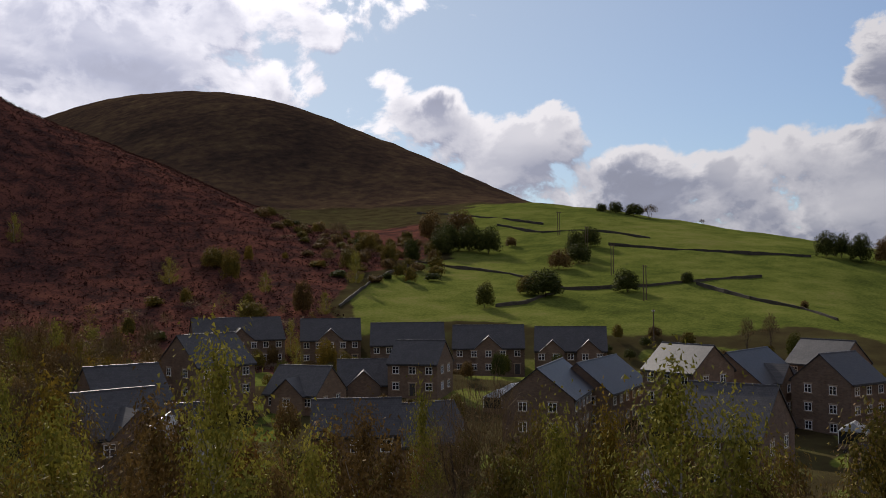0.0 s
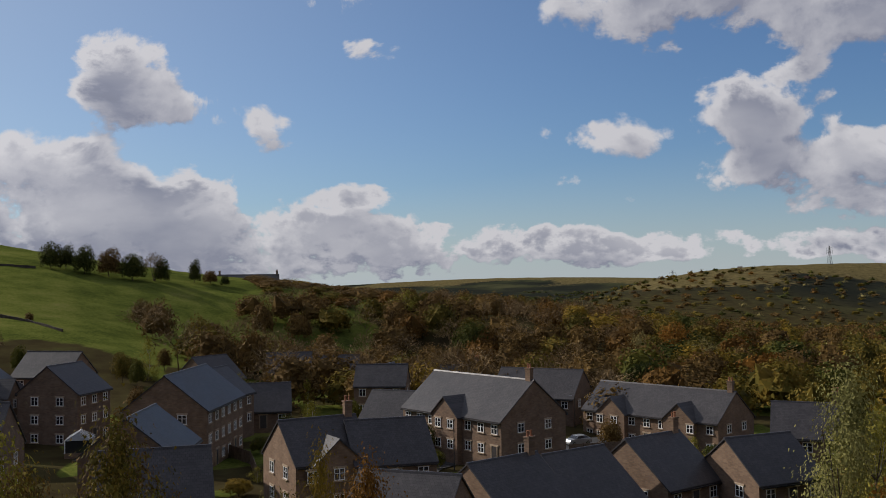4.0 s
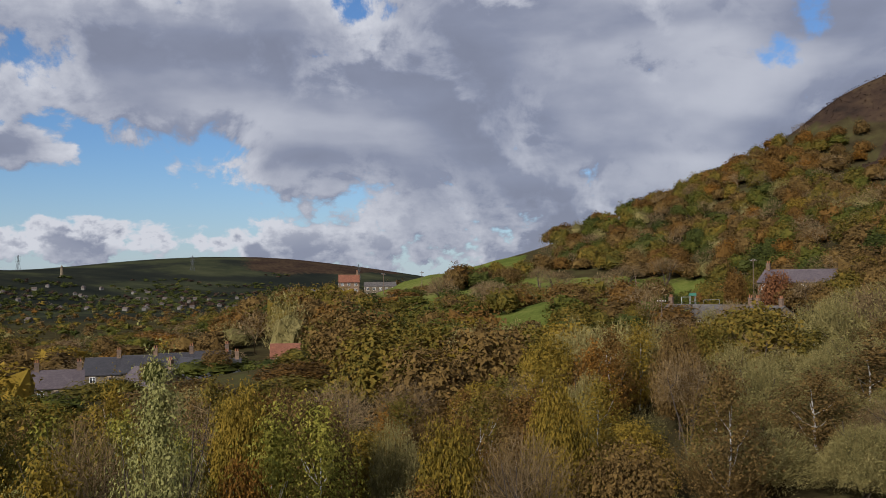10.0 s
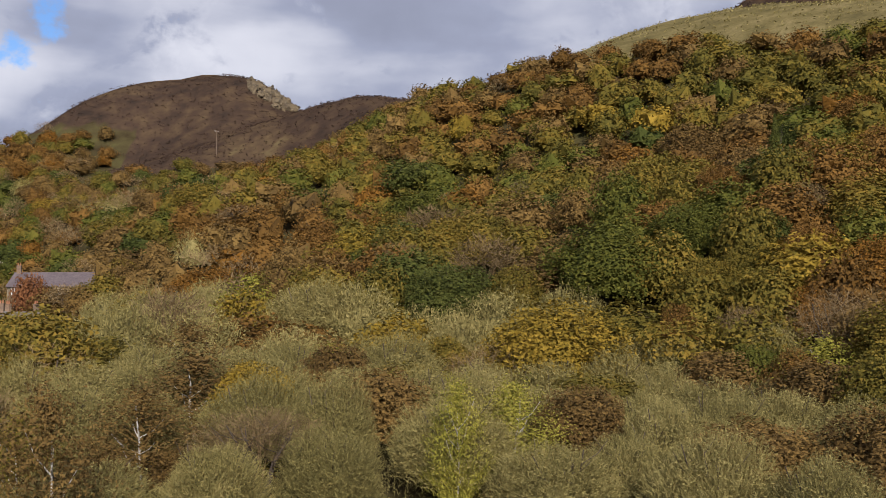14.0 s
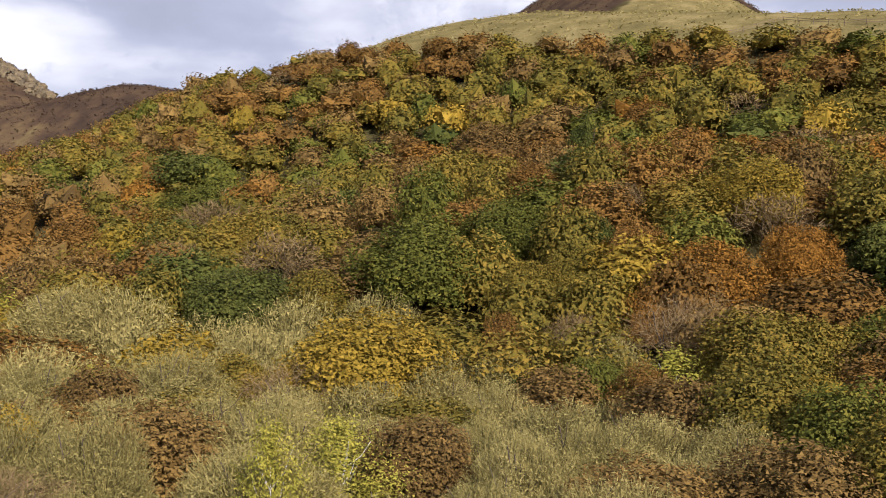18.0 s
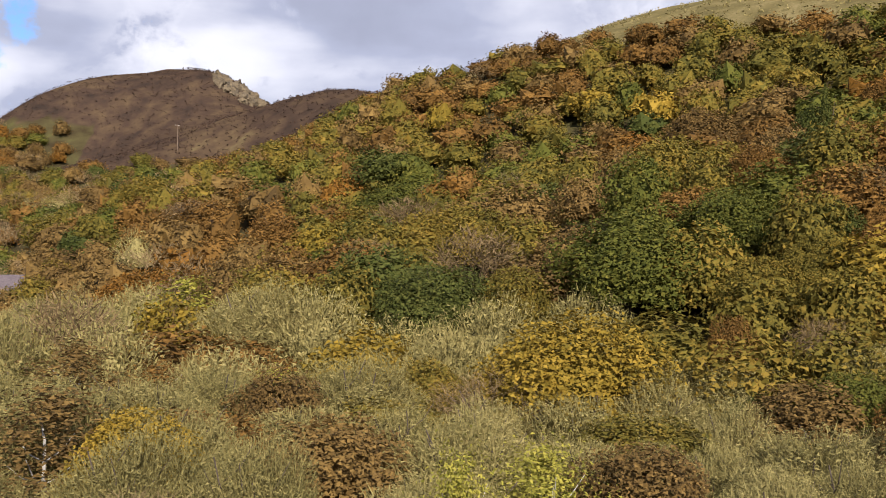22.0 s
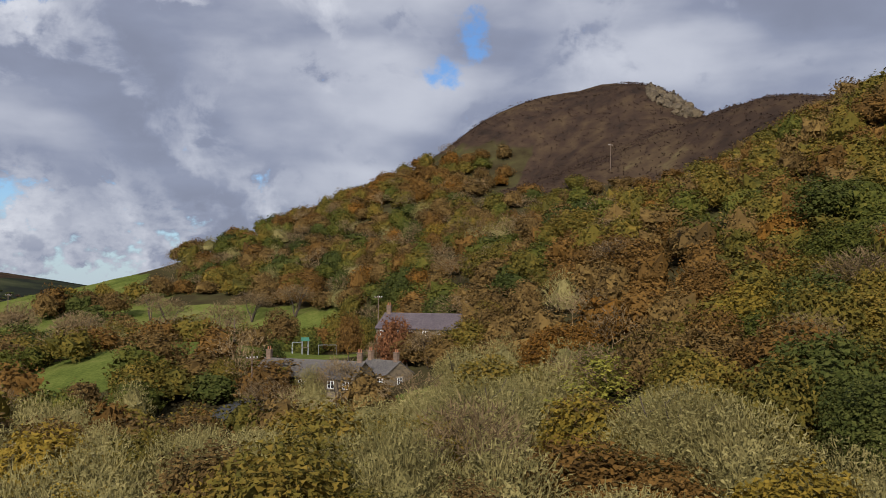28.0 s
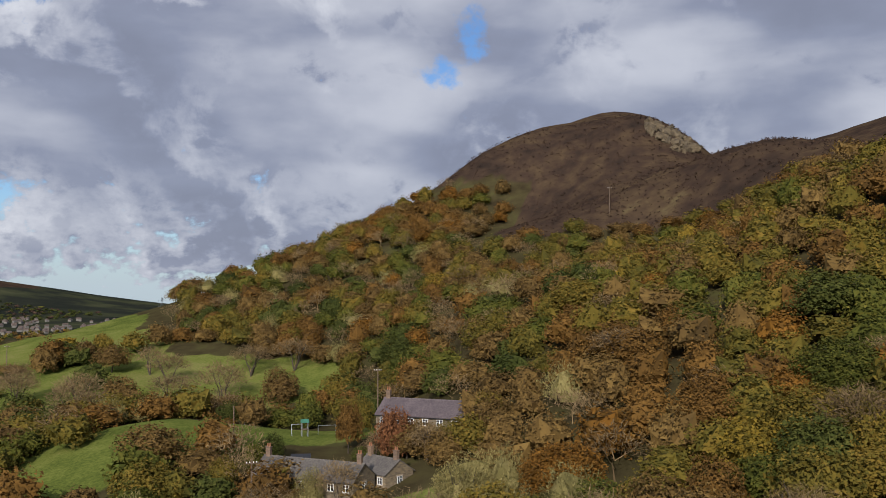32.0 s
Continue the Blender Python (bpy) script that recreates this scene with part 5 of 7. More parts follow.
# ---- houses ----
def box(bm, x0, x1, y0, y1, z0, z1):
    v = [bm.verts.new(p) for p in ((x0, y0, z0), (x1, y0, z0), (x1, y1, z0), (x0, y1, z0), (x0, y0, z1), (x1, y0, z1), (x1, y1, z1), (x0, y1, z1))]
    for f in ((0, 3, 2, 1), (4, 5, 6, 7), (0, 1, 5, 4), (1, 2, 6, 5), (2, 3, 7, 6), (3, 0, 4, 7)):
        bm.faces.new([v[i] for i in f])
    return v


def prism(bm, profile, x0, x1):
    """A profile in y, z drawn along x."""
    a = [bm.verts.new((x0, y, z)) for y, z in profile]
    b = [bm.verts.new((x1, y, z)) for y, z in profile]
    n = len(profile)
    bm.faces.new(a[::-1])
    bm.faces.new(b)
    for i in range(n):
        bm.faces.new((a[i], a[(i + 1) % n], b[(i + 1) % n], b[i]))


MESHES = {}


def shared(name, build, material):
    """A mesh made once and shared by alike pieces."""
    if name not in MESHES:
        bm = bmesh.new()
        build(bm)
        bmesh.ops.recalc_face_normals(bm, faces=bm.faces[:])
        me = bpy.data.meshes.new(name)
        bm.to_mesh(me)
        bm.free()
        me.materials.append(material)
        MESHES[name] = me
    return MESHES[name]


def window_frame_mesh(bm, w=1.15, h=1.2):
    for x0, x1, z0, z1 in ((-w / 2, -w / 2 + 0.08, 0, h), (w / 2 - 0.08, w / 2, 0, h), (-w / 2 + 0.08, w / 2 - 0.08, 0, 0.08), (-w / 2 + 0.08, w / 2 - 0.08, h - 0.08, h), (-0.05, 0.05, 0.08, h - 0.08)):
        box(bm, x0, x1, -0.06, 0.05, z0, z1)
    for s in (-1, 1):
        x0, x1 = sorted((s * 0.05, s * (w / 2 - 0.08)))
        box(bm, x0, x1, -0.05, 0.04, h * 0.56, h * 0.56 + 0.05)


def pane_mesh(bm, w=1.15, h=1.2):
    box(bm, -w / 2 + 0.07, w / 2 - 0.07, -0.02, 0.03, 0.07, h - 0.07)


def lintel_mesh(bm, w=1.15, h=1.2):
    box(bm, -w / 2 - 0.16, w / 2 + 0.16, -0.09, 0.06, h, h + 0.2)


def sill_mesh(bm, w=1.15):
    box(bm, -w / 2 - 0.14, w / 2 + 0.14, -0.13, 0.06, -0.13, 0.0)


def add_window(house, x, y, z, turn, kind=""):
    """A window in a wall at x, y (house frame); turn 0 looks to -y."""
    w = part("window", shared("window_frame" + kind, window_frame_mesh, WHITE), None, house, "white double casement")
    w.matrix_basis = pose(x, y, z, 0, 0, turn)
    part("pane", shared("window_pane", pane_mesh, GLASS), None, w)
    part("lintel", shared("window_lintel", lintel_mesh, LINTEL), None, w)
    part("sill", shared("window_sill", sill_mesh, LINTEL), None, w)
    return w


def add_door(house, x, y, z, turn, garage=False):
    def leaf(bm):
        w, h = (1.2, 2.05) if garage else (0.48, 2.0)
        box(bm, -w, w, -0.05, 0.05, 0, h)
        for k in range(4):
            box(bm, -w + 0.12, w - 0.12, -0.075, -0.05, 0.15 + k * 0.47, 0.5 + k * 0.47)
    d = part("garage_door" if garage else "door", shared("garage_leaf" if garage else "door_leaf", leaf, WHITE if garage else DARKWOOD), None, house)
    d.matrix_basis = pose(x, y, z, 0, 0, turn)

    def frame_(bm):
        w, h = (1.2, 2.05) if garage else (0.48, 2.0)
        box(bm, -w - 0.12, -w, -0.1, 0.06, 0, h)
        box(bm, w, w + 0.12, -0.1, 0.06, 0, h)
        box(bm, -w - 0.3, w + 0.3, -0.12, 0.06, h, h + 0.22)
    part("door_frame", shared("garage_surround" if garage else "door_surround", frame_, LINTEL), None, d)


def roof_slabs(bm, x0, x1, half, z_eave, z_ridge, over=0.35, thick=0.16):
    """Two sloping slabs that meet at the ridge, with eaves that stand over."""
    s = (z_ridge - z_eave) / half
    for side in (-1, 1):
        y1, z1 = side * (half + over), z_eave - s * over
        prof = [(0, z_ridge), (y1, z1), (y1, z1 + thick), (0, z_ridge + thick)]
        prism(bm, prof if side < 0 else prof[::-1], x0, x1)


def add_chimney(house, x, y, z, h=1.5, pots=2):
    def stack(bm):
        box(bm, -0.42, 0.42, -0.3, 0.3, -0.9, h)
        box(bm, -0.5, 0.5, -0.38, 0.38, h, h + 0.14)
        box(bm, -0.47, 0.47, -0.35, 0.35, h * 0.8, h * 0.8 + 0.07)
    c = part("chimney", shared("chimney_%0.1f" % h, stack, STONE), None, house)
    c.matrix_basis = pose(x, y, z)

    def pot(bm):
        tube(bm, [(0, 0, 0), (0, 0, 0.3), (0, 0, 0.55)], [0.14, 0.11, 0.13], 8)
    for k in range(pots):
        p = part("chimney_pot", shared("pot", pot, CLAY), None, c)
        p.matrix_basis = pose(-0.22 + 0.44 * k, 0, h + 0.14)


def gable_house(x1, y1, x2, y2, zr, depth, gables=0, pitch=0.78, wall=STONE, roof=SLATE, label="", name="house", chimneys=1, detail=True, group="stone houses of the estate", ends=True, toward=(0.0, 0.0)):
    """A house with its ridge from (x1, y1) to (x2, y2) at the height zr. The front looks towards the point given."""
    cx, cy = (x1 + x2) / 2, (y1 + y2) / 2
    yaw = math.degrees(math.atan2(y2 - y1, x2 - x1))
    c, s = math.cos(radians(yaw)), math.sin(radians(yaw))
    if (-s) * (toward[0] - cx) + c * (toward[1] - cy) > 0:     # local -y faces the viewer
        yaw += 180
        c, s = -c, -s
    half, length = depth / 2, math.hypot(x2 - x1, y2 - y1)
    gz = min(ground_z(cx + u * c * length / 2 - w * s * half, cy + u * s * length / 2 + w * c * half) for u in (-1, 1) for w in (-1, 1))
    house = empty(name, pose(cx, cy, gz, 0, 0, yaw), label, "house", group)
    top = zr - gz
    eave = top - half * pitch
    L = length / 2

    def walls(bm):
        prism(bm, [(-half, -0.5), (half, -0.5), (half, eave), (0, top), (-half, eave)], -L, L)
        for g in range(gables):
            gx = (g + 0.5) / gables * length - L
            gw = min(2.6, length / gables * 0.33)
            prof = [(gx - gw, -0.5), (gx + gw, -0.5), (gx + gw, eave - 0.1), (gx, eave - 0.1 + gw * 0.9), (gx - gw, eave - 0.1)]
            a = [bm.verts.new((u, -half - 0.9, w)) for u, w in prof]
            b = [bm.verts.new((u, -half + 0.6, w)) for u, w in prof]
            bm.faces.new(a)
            for i in range(5):
                bm.faces.new((a[i], b[i], b[(i + 1) % 5], a[(i + 1) % 5]))
    bm = bmesh.new()
    walls(bm)
    bmesh.ops.recalc_face_normals(bm, faces=bm.faces[:])
    part("wall", bm, wall, house)
    bm = bmesh.new()
    roof_slabs(bm, -L - 0.15, L + 0.15, half, eave, top)
    bmesh.ops.recalc_face_normals(bm, faces=bm.faces[:])
    rf = part("roof", bm, roof, house)
    bm = bmesh.new()
    prism(bm, [(-0.16, top + 0.05), (0.16, top + 0.05), (0.07, top + 0.24), (-0.07, top + 0.24)], -L - 0.17, L + 0.17)
    part("ridge_tiles", bm, roof, rf)
    for g in range(gables):
        gx = (g + 0.5) / gables * length - L
        gw = min(2.6, length / gables * 0.33)
        peak = eave - 0.1 + gw * 0.9
        back = -(top - peak) / pitch if peak < top else 0.0
        bm = bmesh.new()
        for side in (-1, 1):
            e = gx + side * (gw + 0.3)
            ze = eave - 0.1 - 0.27
            y0 = -half - 1.1
            yb_edge = -(top - ze) / pitch
            lo = [bm.verts.new(p) for p in ((gx, y0, peak), (e, y0, ze), (e, yb_edge + 0.1, ze), (gx, back + 0.25, peak))]
            hi = [bm.verts.new(v.co + Vector((0, 0, 0.15))) for v in lo]
            bm.faces.new(lo)
            bm.faces.new(hi)
            for i in range(4):
                bm.faces.new((lo[i], lo[(i + 1) % 4], hi[(i + 1) % 4], hi[i]))
        bmesh.ops.recalc_face_normals(bm, faces=bm.faces[:])
        part("gable_roof", bm, roof, house)
    # gutters along both eaves
    if detail:
        def gutter(bm):
            prism(bm, [(-0.07, -0.12), (0.05, -0.12), (0.07, 0), (-0.09, 0)], -0.5, 0.5)
        for side in (-1, 1):
            g = part("gutter", shared("gutter_run", gutter, BLACK_METAL), None, house)
            g.matrix_basis = Matrix.LocRotScale((0, side * (half + 0.42), eave - 0.36 * pitch), None, (length, 1, 1))
    storeys = max(1, int((eave + 0.5) / 2.55))
    n = max(2, int(length / 2.5))
    for fl in range(storeys):
        z = eave - 1.75 - fl * 2.6
        if z < 0.4:
            break
        for k in range(n):
            x = (k + 0.5) / n * length - L
            bay = any(abs(x - ((g + 0.5) / gables * length - L)) < min(2.6, length / gables * 0.33) + 0.3 for g in range(gables))
            last = fl == storeys - 1 or z < 2.2
            if last and k % 3 == 1 and not bay:
                add_door(house, x, -half - 0.02, max(0.02, z - 0.9), 0)
            else:
                add_window(house, x, -half - (0.92 if bay else 0.02), z, 0)
            if detail and k % 2 == fl % 2:
                add_window(house, x, half + 0.02, z, 180)
        if ends:
            for side in (-1, 1):
                for q in ((-1, 1) if half > 4.1 else (0,)):
                    add_window(house, side * (L + 0.02), q * half * 0.42, z, 90 if side > 0 else -90)
    for k in range(chimneys):
        add_chimney(house, (L - 0.8) * (1 if k == 0 else -1), 0.0, top)
    return house


def build_estate():
    words = ["tall buff sandstone house with a dark slate roof", "buff stone house with white windows and slate roof",
             "stone house with blue-grey slates and white casements"]
    i = 0
    for row in (UPPER_ROW, MIDDLE_ROW, LOWER_ROW, EAST_ROW, TERRACES):
        for x1, y1, x2, y2, zr, depth, gables in row:
            d = math.hypot(x2 - x1, y2 - y1)
            if d < 8.5:             # no house is shorter than one bay of rooms
                k = 8.5 / max(d, 0.1)
                cx, cy = (x1 + x2) / 2, (y1 + y2) / 2
                x1, x2, y1, y2 = cx + (x1 - cx) * k, cx + (x2 - cx) * k, cy + (y1 - cy) * k, cy + (y2 - cy) * k
            gable_house(x1, y1, x2, y2, zr, depth * 1.18, gables, label=words[i % 3] + (" and front gables" if gables else ""), chimneys=1 if row in (EAST_ROW, TERRACES) and i % 2 else 0)
            i += 1


build_estate()


def conservatory(x, y, turn, w=4.2, d=3.4):
    """A glazed garden room: low wall, white glazing bars, and a hipped roof of panes."""
    root = empty("conservatory", pose(x, y, ground_z(x, y), 0, 0, turn), "white-framed conservatory with a hipped glass roof", "conservatory", "conservatories")
    bm = bmesh.new()
    box(bm, -w / 2, w / 2, -d / 2, d / 2, -0.6, 0.7)
    part("dwarf_wall", bm, STONE, root)

    def post(bm):
        box(bm, -0.05, 0.05, -0.05, 0.05, 0.7, 2.3)
    for i in range(6):
        for side in (-1, 1):
            p = part("glazing_post", shared("glazing_post", post, WHITE), None, root)
            p.matrix_basis = pose((i / 5 - 0.5) * (w - 0.1), side * (d / 2 - 0.05), 0)
    bm = bmesh.new()
    box(bm, -w / 2 + 0.06, w / 2 - 0.06, -d / 2 + 0.06, d / 2 - 0.06, 0.71, 2.28)
    part("side_glass", bm, GLASS, root)
    ring, ridge = [(-w / 2, -d / 2), (w / 2, -d / 2), (w / 2, d / 2), (-w / 2, d / 2)], [(-w / 4, 0), (w / 4, 0)]
    for a, b, tops in ((0, 1, (1, 0)), (1, 2, (1,)), (2, 3, (0, 1)), (3, 0, (0,))):
        bm = bmesh.new()
        vs = [bm.verts.new((*ring[a], 2.3)), bm.verts.new((*ring[b], 2.3))] + [bm.verts.new((*ridge[k], 3.3)) for k in tops]
        bm.faces.new(vs)
        bmesh.ops.solidify(bm, geom=bm.faces[:], thickness=0.04)
        part("roof_pane", bm, PALE_GLAZING, root)
    bars = [(ring[0], ridge[0]), (ring[1], ridge[1]), (ring[2], ridge[1]), (ring[3], ridge[0])]
    bars += [((u * w, s_ * d / 2), (u * w * 0.5, 0)) for u in (-0.25, 0.0, 0.25) for s_ in (-1, 1)]
    for (ax, ay), (bx, by) in bars:
        bm = bmesh.new()
        tube(bm, [(ax, ay, 2.34), (bx, by, 3.36)], [0.05, 0.05], 4)
        part("glazing_bar", bm, WHITE, root)
    bm = bmesh.new()
    box(bm, -w / 4, w / 4, -0.06, 0.06, 3.3, 3.42)
    part("ridge_bar", bm, WHITE, root)


PALE_GLAZING = plain_material("polycarbonate_sheet", (0.42, 0.44, 0.46), 0.25, 0.5, 0.1)
for x, y, turn in ((68.0, 130.0, 30), (72.5, 133.5, 20), (47, 150, 60), (100, 92, 35)):
    conservatory(x, y, turn)


# ---- dry-stone walls of the pastures, corner by corner ----
FIELD_WALLS = [
    [(125, 298), (137, 284), (143, 266), (143, 233), (165, 223), (184, 222), (204, 221)],
    [(178, 219), (176, 195), (178, 179), (176, 166)],
    [(75, 230), (95, 259), (110, 279), (125, 298)],
    [(112, 216), (122, 218), (139, 230)],
    [(202, 298), (214, 272), (233, 257), (249, 246)],
    [(196, 376), (198, 340), (218, 328), (223, 301)],
    [(200, 477), (204, 409), (211, 361)],
]
FIELD_TREES = [
    ("deep", 124.1, 300.4, 9.6, 3.3),
    ("deep", 150.5, 330.3, 12.9, 6.4),
    ("deep", 156.1, 322.2, 11.7, 6.4),
    ("deep", 160.4, 314.4, 11.5, 5.2),
    ("brown", 157.8, 363.2, 14.1, 5.9),
    ("green", 108.9, 216.1, 7.4, 2.9),
    ("deep", 131.4, 224.3, 8.9, 6.2),
    ("olive", 129.4, 230.1, 6.2, 3.9),
    ("deep", 180.8, 286.8, 10.0, 4.0),
    ("brown", 161.7, 266.8, 7.4, 4.6),
    ("deep", 154.4, 219.1, 7.3, 4.4),
    ("deep", 172.5, 271.9, 7.6, 4.8),
    ("deep", 194.3, 298.3, 8.4, 4.2),
    ("deep", 144.0, 321.2, 10.4, 5.2),
    ("brown", 173.8, 366.9, 12.0, 7.2),
    ("deep", 177.0, 222.1, 3.4, 1.8),
    ("deep", 262.9, 393.2, 5.0, 3.4),
    ("deep", 266.2, 386.1, 6.7, 4.7),
    ("deep", 270.3, 377.1, 7.1, 5.5),
    ("twig", 275.7, 372.0, 6.6, 4.1),
    ("twig", 300.9, 364.9, 2.8, 1.7),
    ("brown", 174.0, 322.0, 4.3, 2.6),
    ("olive", 113.0, 293.0, 7.4, 3.7),
    ("olive", 113.9, 317.2, 8.0, 4.6),
    ("twig", 111.4, 341.3, 7.6, 4.2),
    ("olive", 93.8, 276.5, 6.9, 3.8),
]
BRACKEN_BIRCHES = [
    ("lime", 0.5, 321.0, 8.5, 2.5),
    ("lime", 40.5, 278.1, 7.5, 3.0),
    ("olive", 56.6, 271.1, 9.8, 3.3),
    ("yellow", 65.2, 287.7, 5.2, 1.7),
    ("lime", 62.5, 255.5, 5.4, 2.2),
    ("brown", 64.9, 228.0, 9.8, 2.9),
    ("lime", 88.8, 257.1, 8.9, 2.9),
    ("yellow", 76.6, 288.0, 2.5, 1.2),
    ("lime", 69.5, 224.5, 5.6, 2.1),
    ("olive", 52.6, 229.0, 5.6, 4.2),
    ("lime", 55.4, 203.6, 7.7, 2.0),
    ("yellow", 55.6, 178.5, 6.9, 2.5),
    ("olive", 54.3, 283.8, 7.7, 4.3),
]
ESTATE_TREES = [
    ("deep", 255.6, 245.6, 9.7, 4.6),
    ("deep", 261.9, 244.7, 9.4, 3.6),
    ("deep", 260.7, 235.6, 10.4, 4.6),
    ("brown", 266.8, 230.3, 10.9, 5.2),
    ("deep", 269.6, 222.2, 10.8, 5.2),
    ("twig", 276.4, 218.6, 10.5, 4.2),
    ("deep", 277.9, 216.7, 9.4, 3.6),
    ("deep", 291.3, 212.2, 9.6, 2.8),
    ("brown", 296.2, 208.7, 5.6, 3.2),
    ("deep", 298.4, 203.8, 3.9, 2.1),
    ("brown", 221.7, 179.7, 7.8, 3.4),
    ("lime", 153.1, 123.0, 8.4, 2.3),
    ("twig", 137.8, 153.8, 6.9, 1.8),
    ("twig", 143.2, 152.9, 7.2, 1.9),
    ("olive", 154.4, 129.3, 4.3, 3.6),
    ("lime", 150.8, 93.3, 4.9, 1.8),
    ("lime", 143.5, 82.0, 5.9, 1.8),
    ("yellow", 238.4, 96.6, 4.9, 2.3),
    ("deep", 177.1, 221.5, 3.7, 1.9),
    ("brown", 179.9, 180.0, 2.4, 1.2),
]
COPSE_TREES = [
    ("green", 229.3, 38.5, 7.0, 4.9),
    ("yellow", 226.4, 21.2, 8.7, 4.1),
    ("orange", 270.0, 36.7, 11.4, 5.7),
    ("olive", 189.2, 4.9, 11.4, 7.4),
    ("lime", 294.7, 129.4, 10.5, 5.2),
    ("olive", 227.4, 30.0, 8.2, 4.1),
    ("brown", 249.4, 75.8, 12.4, 7.0),
    ("deep", 262.5, 93.7, 12.5, 6.7),
]
GARDEN_TREES = [
    ("red", 40.5, -211.0, 10.5, 4.2),
    ("brown", 36.6, -210.6, 7.1, 5.6),
    ("olive", 25.7, -205.2, 7.8, 5.9),
    ("brown", 29.7, -202.6, 6.8, 4.3),
    ("olive", 52.5, -234.7, 8.2, 3.5),
    ("olive", 73.2, -292.3, 9.2, 6.2),
    ("green", 63.0, -200.1, 6.8, 2.5),
    ("twig", 121.5, -293.7, 8.6, 7.4),
    ("twig", 108.8, -299.2, 12.3, 8.2),
    ("brown", 130.2, -281.6, 9.9, 6.4),
    ("twig", 133.7, -262.5, 10.6, 6.1),
    ("twig", 160.0, -281.6, 11.8, 5.6),
    ("olive", 76.7, -186.5, 8.6, 6.2),
    ("brown", 91.7, -300.3, 11.3, 6.5),
    ("twig", 44.8, -189.2, 8.1, 4.1),
    ("willow", 49.6, -189.9, 7.3, 3.2),
    ("twig", 55.3, -184.8, 6.3, 4.9),
    ("lime", 54.8, -191.3, 5.6, 2.8),
    ("twig", 33.3, -206.1, 6.9, 4.4),
    ("willow", 23.7, -180.3, 9.1, 6.2),
    ("brown", 22.8, -209.6, 8.0, 5.0),
    ("deep", 46.4, -210.4, 3.1, 2.1),
    ("twig", 44.7, -211.9, 3.1, 3.1),
]


# ---- trees that stand alone ----
def plant_marked():
    for rows, where in ((FIELD_TREES, "on the pasture"), (BRACKEN_BIRCHES, "among the bracken"), (ESTATE_TREES, "by the estate"), (COPSE_TREES, "behind the terrace"), (GARDEN_TREES, "by the cottages")):
        for kind, x, y, h, r in rows:
            plant(kind, x, y, max(h, 2.0) * 1.15, max(r, 0.8), "middle", where=where, sink=max(h, 2.0) * 0.15)


plant_marked()
for kind, x, y, h, r in (("rust", 50, -215, 11, 3.0), ("brown", 38, -210, 5, 3), ("olive", 30, -208, 6, 3.4), ("olive", 23, -212, 8, 4), ("twig", 44, -212, 5, 2.4), ("brown", 52, -187, 4, 2.5), ("olive", 66, -194, 6, 3), ("deep", 62, -206, 6, 3),
                         ("brown", 112, -262, 8, 4), ("twig", 128, -262, 8, 4), ("brown", 96, -272, 9, 5), ("twig", 140, -318, 9, 5), ("deep", 88, -252, 6, 3.5),
                         ("twig", 109, -322, 10, 7.2), ("twig", 96, -325, 10, 7.4), ("twig", 130, -310, 9.5, 7.0), ("twig", 142, -281, 9.5, 7.0), ("brown", 153, -319, 9.5, 6.8), ("twig", 158, -277, 9.5, 6.6), ("brown", 81, -199, 9.5, 7.2),
                         ("deep", 120, -113, 5, 2.2), ("green", 139, -140, 5, 2.2), ("olive", 126, -118, 5, 2.6), ("brown", 115, -122, 5, 3.0)):
    plant(kind, x, y, h, r, "middle", where="beside the cottages and meadows")


# ---- dry-stone walls, lanes and fences ----
def strip(points, half, lift, steps=6.0):
    """Corners of a band that follows the ground along points."""
    rows = []
    for (ax, ay), (bx, by) in zip(points, points[1:]):
        n = max(2, int(math.hypot(bx - ax, by - ay) / steps))
        for i in range(n + 1):
            rows.append((ax + (bx - ax) * i / n, ay + (by - ay) * i / n, bx - ax, by - ay))
    out = []
    for x, y, dx, dy in rows:
        d = math.hypot(dx, dy)
        nx, ny = -dy / d * half, dx / d * half
        out.append(((x + nx, y + ny, ground_z(x + nx, y + ny) + lift), (x - nx, y - ny, ground_z(x - nx, y - ny) + lift)))
    return out


WALL_STONE = stone_material("dark_wall_stone", (0.13, 0.11, 0.085), (0.085, 0.075, 0.06), (0.04, 0.036, 0.03), 0.2, 0.5)


def dry_stone_wall(points, height=0.85):
    rng = random.Random(int(points[0][0]))
    bm = bmesh.new()
    prev = None
    for (ax, ay, az), (bx, by, bz) in strip(points, 0.24, 0.0, 2.5):
        h = height * rng.uniform(0.78, 1.12)
        z = min(az, bz)
        j = rng.uniform(-0.12, 0.12)
        ring = [bm.verts.new(p) for p in ((ax + j, ay, z - 0.8), (ax * 0.8 + bx * 0.2 + j, ay * 0.8 + by * 0.2, z + h), (ax * 0.2 + bx * 0.8 + j, ay * 0.2 + by * 0.8, z + h), (bx + j, by, z - 0.8))]
        if prev:
            for i in range(3):
                bm.faces.new((prev[i], prev[i + 1], ring[i + 1], ring[i]))
        prev = ring
    me = bpy.data.meshes.new("field_wall")
    bm.to_mesh(me)
    bm.free()
    me.materials.append(WALL_STONE)
    return tagged(new("field_wall", me), "dark gritstone dry-stone wall, partly tumbled, along the pasture", "stone wall", "field walls")


for line in FIELD_WALLS:
    dry_stone_wall(line)
dry_stone_wall([(183, -274), (192, -292), (197, -307), (204, -325), (212, -345)], 1.2)


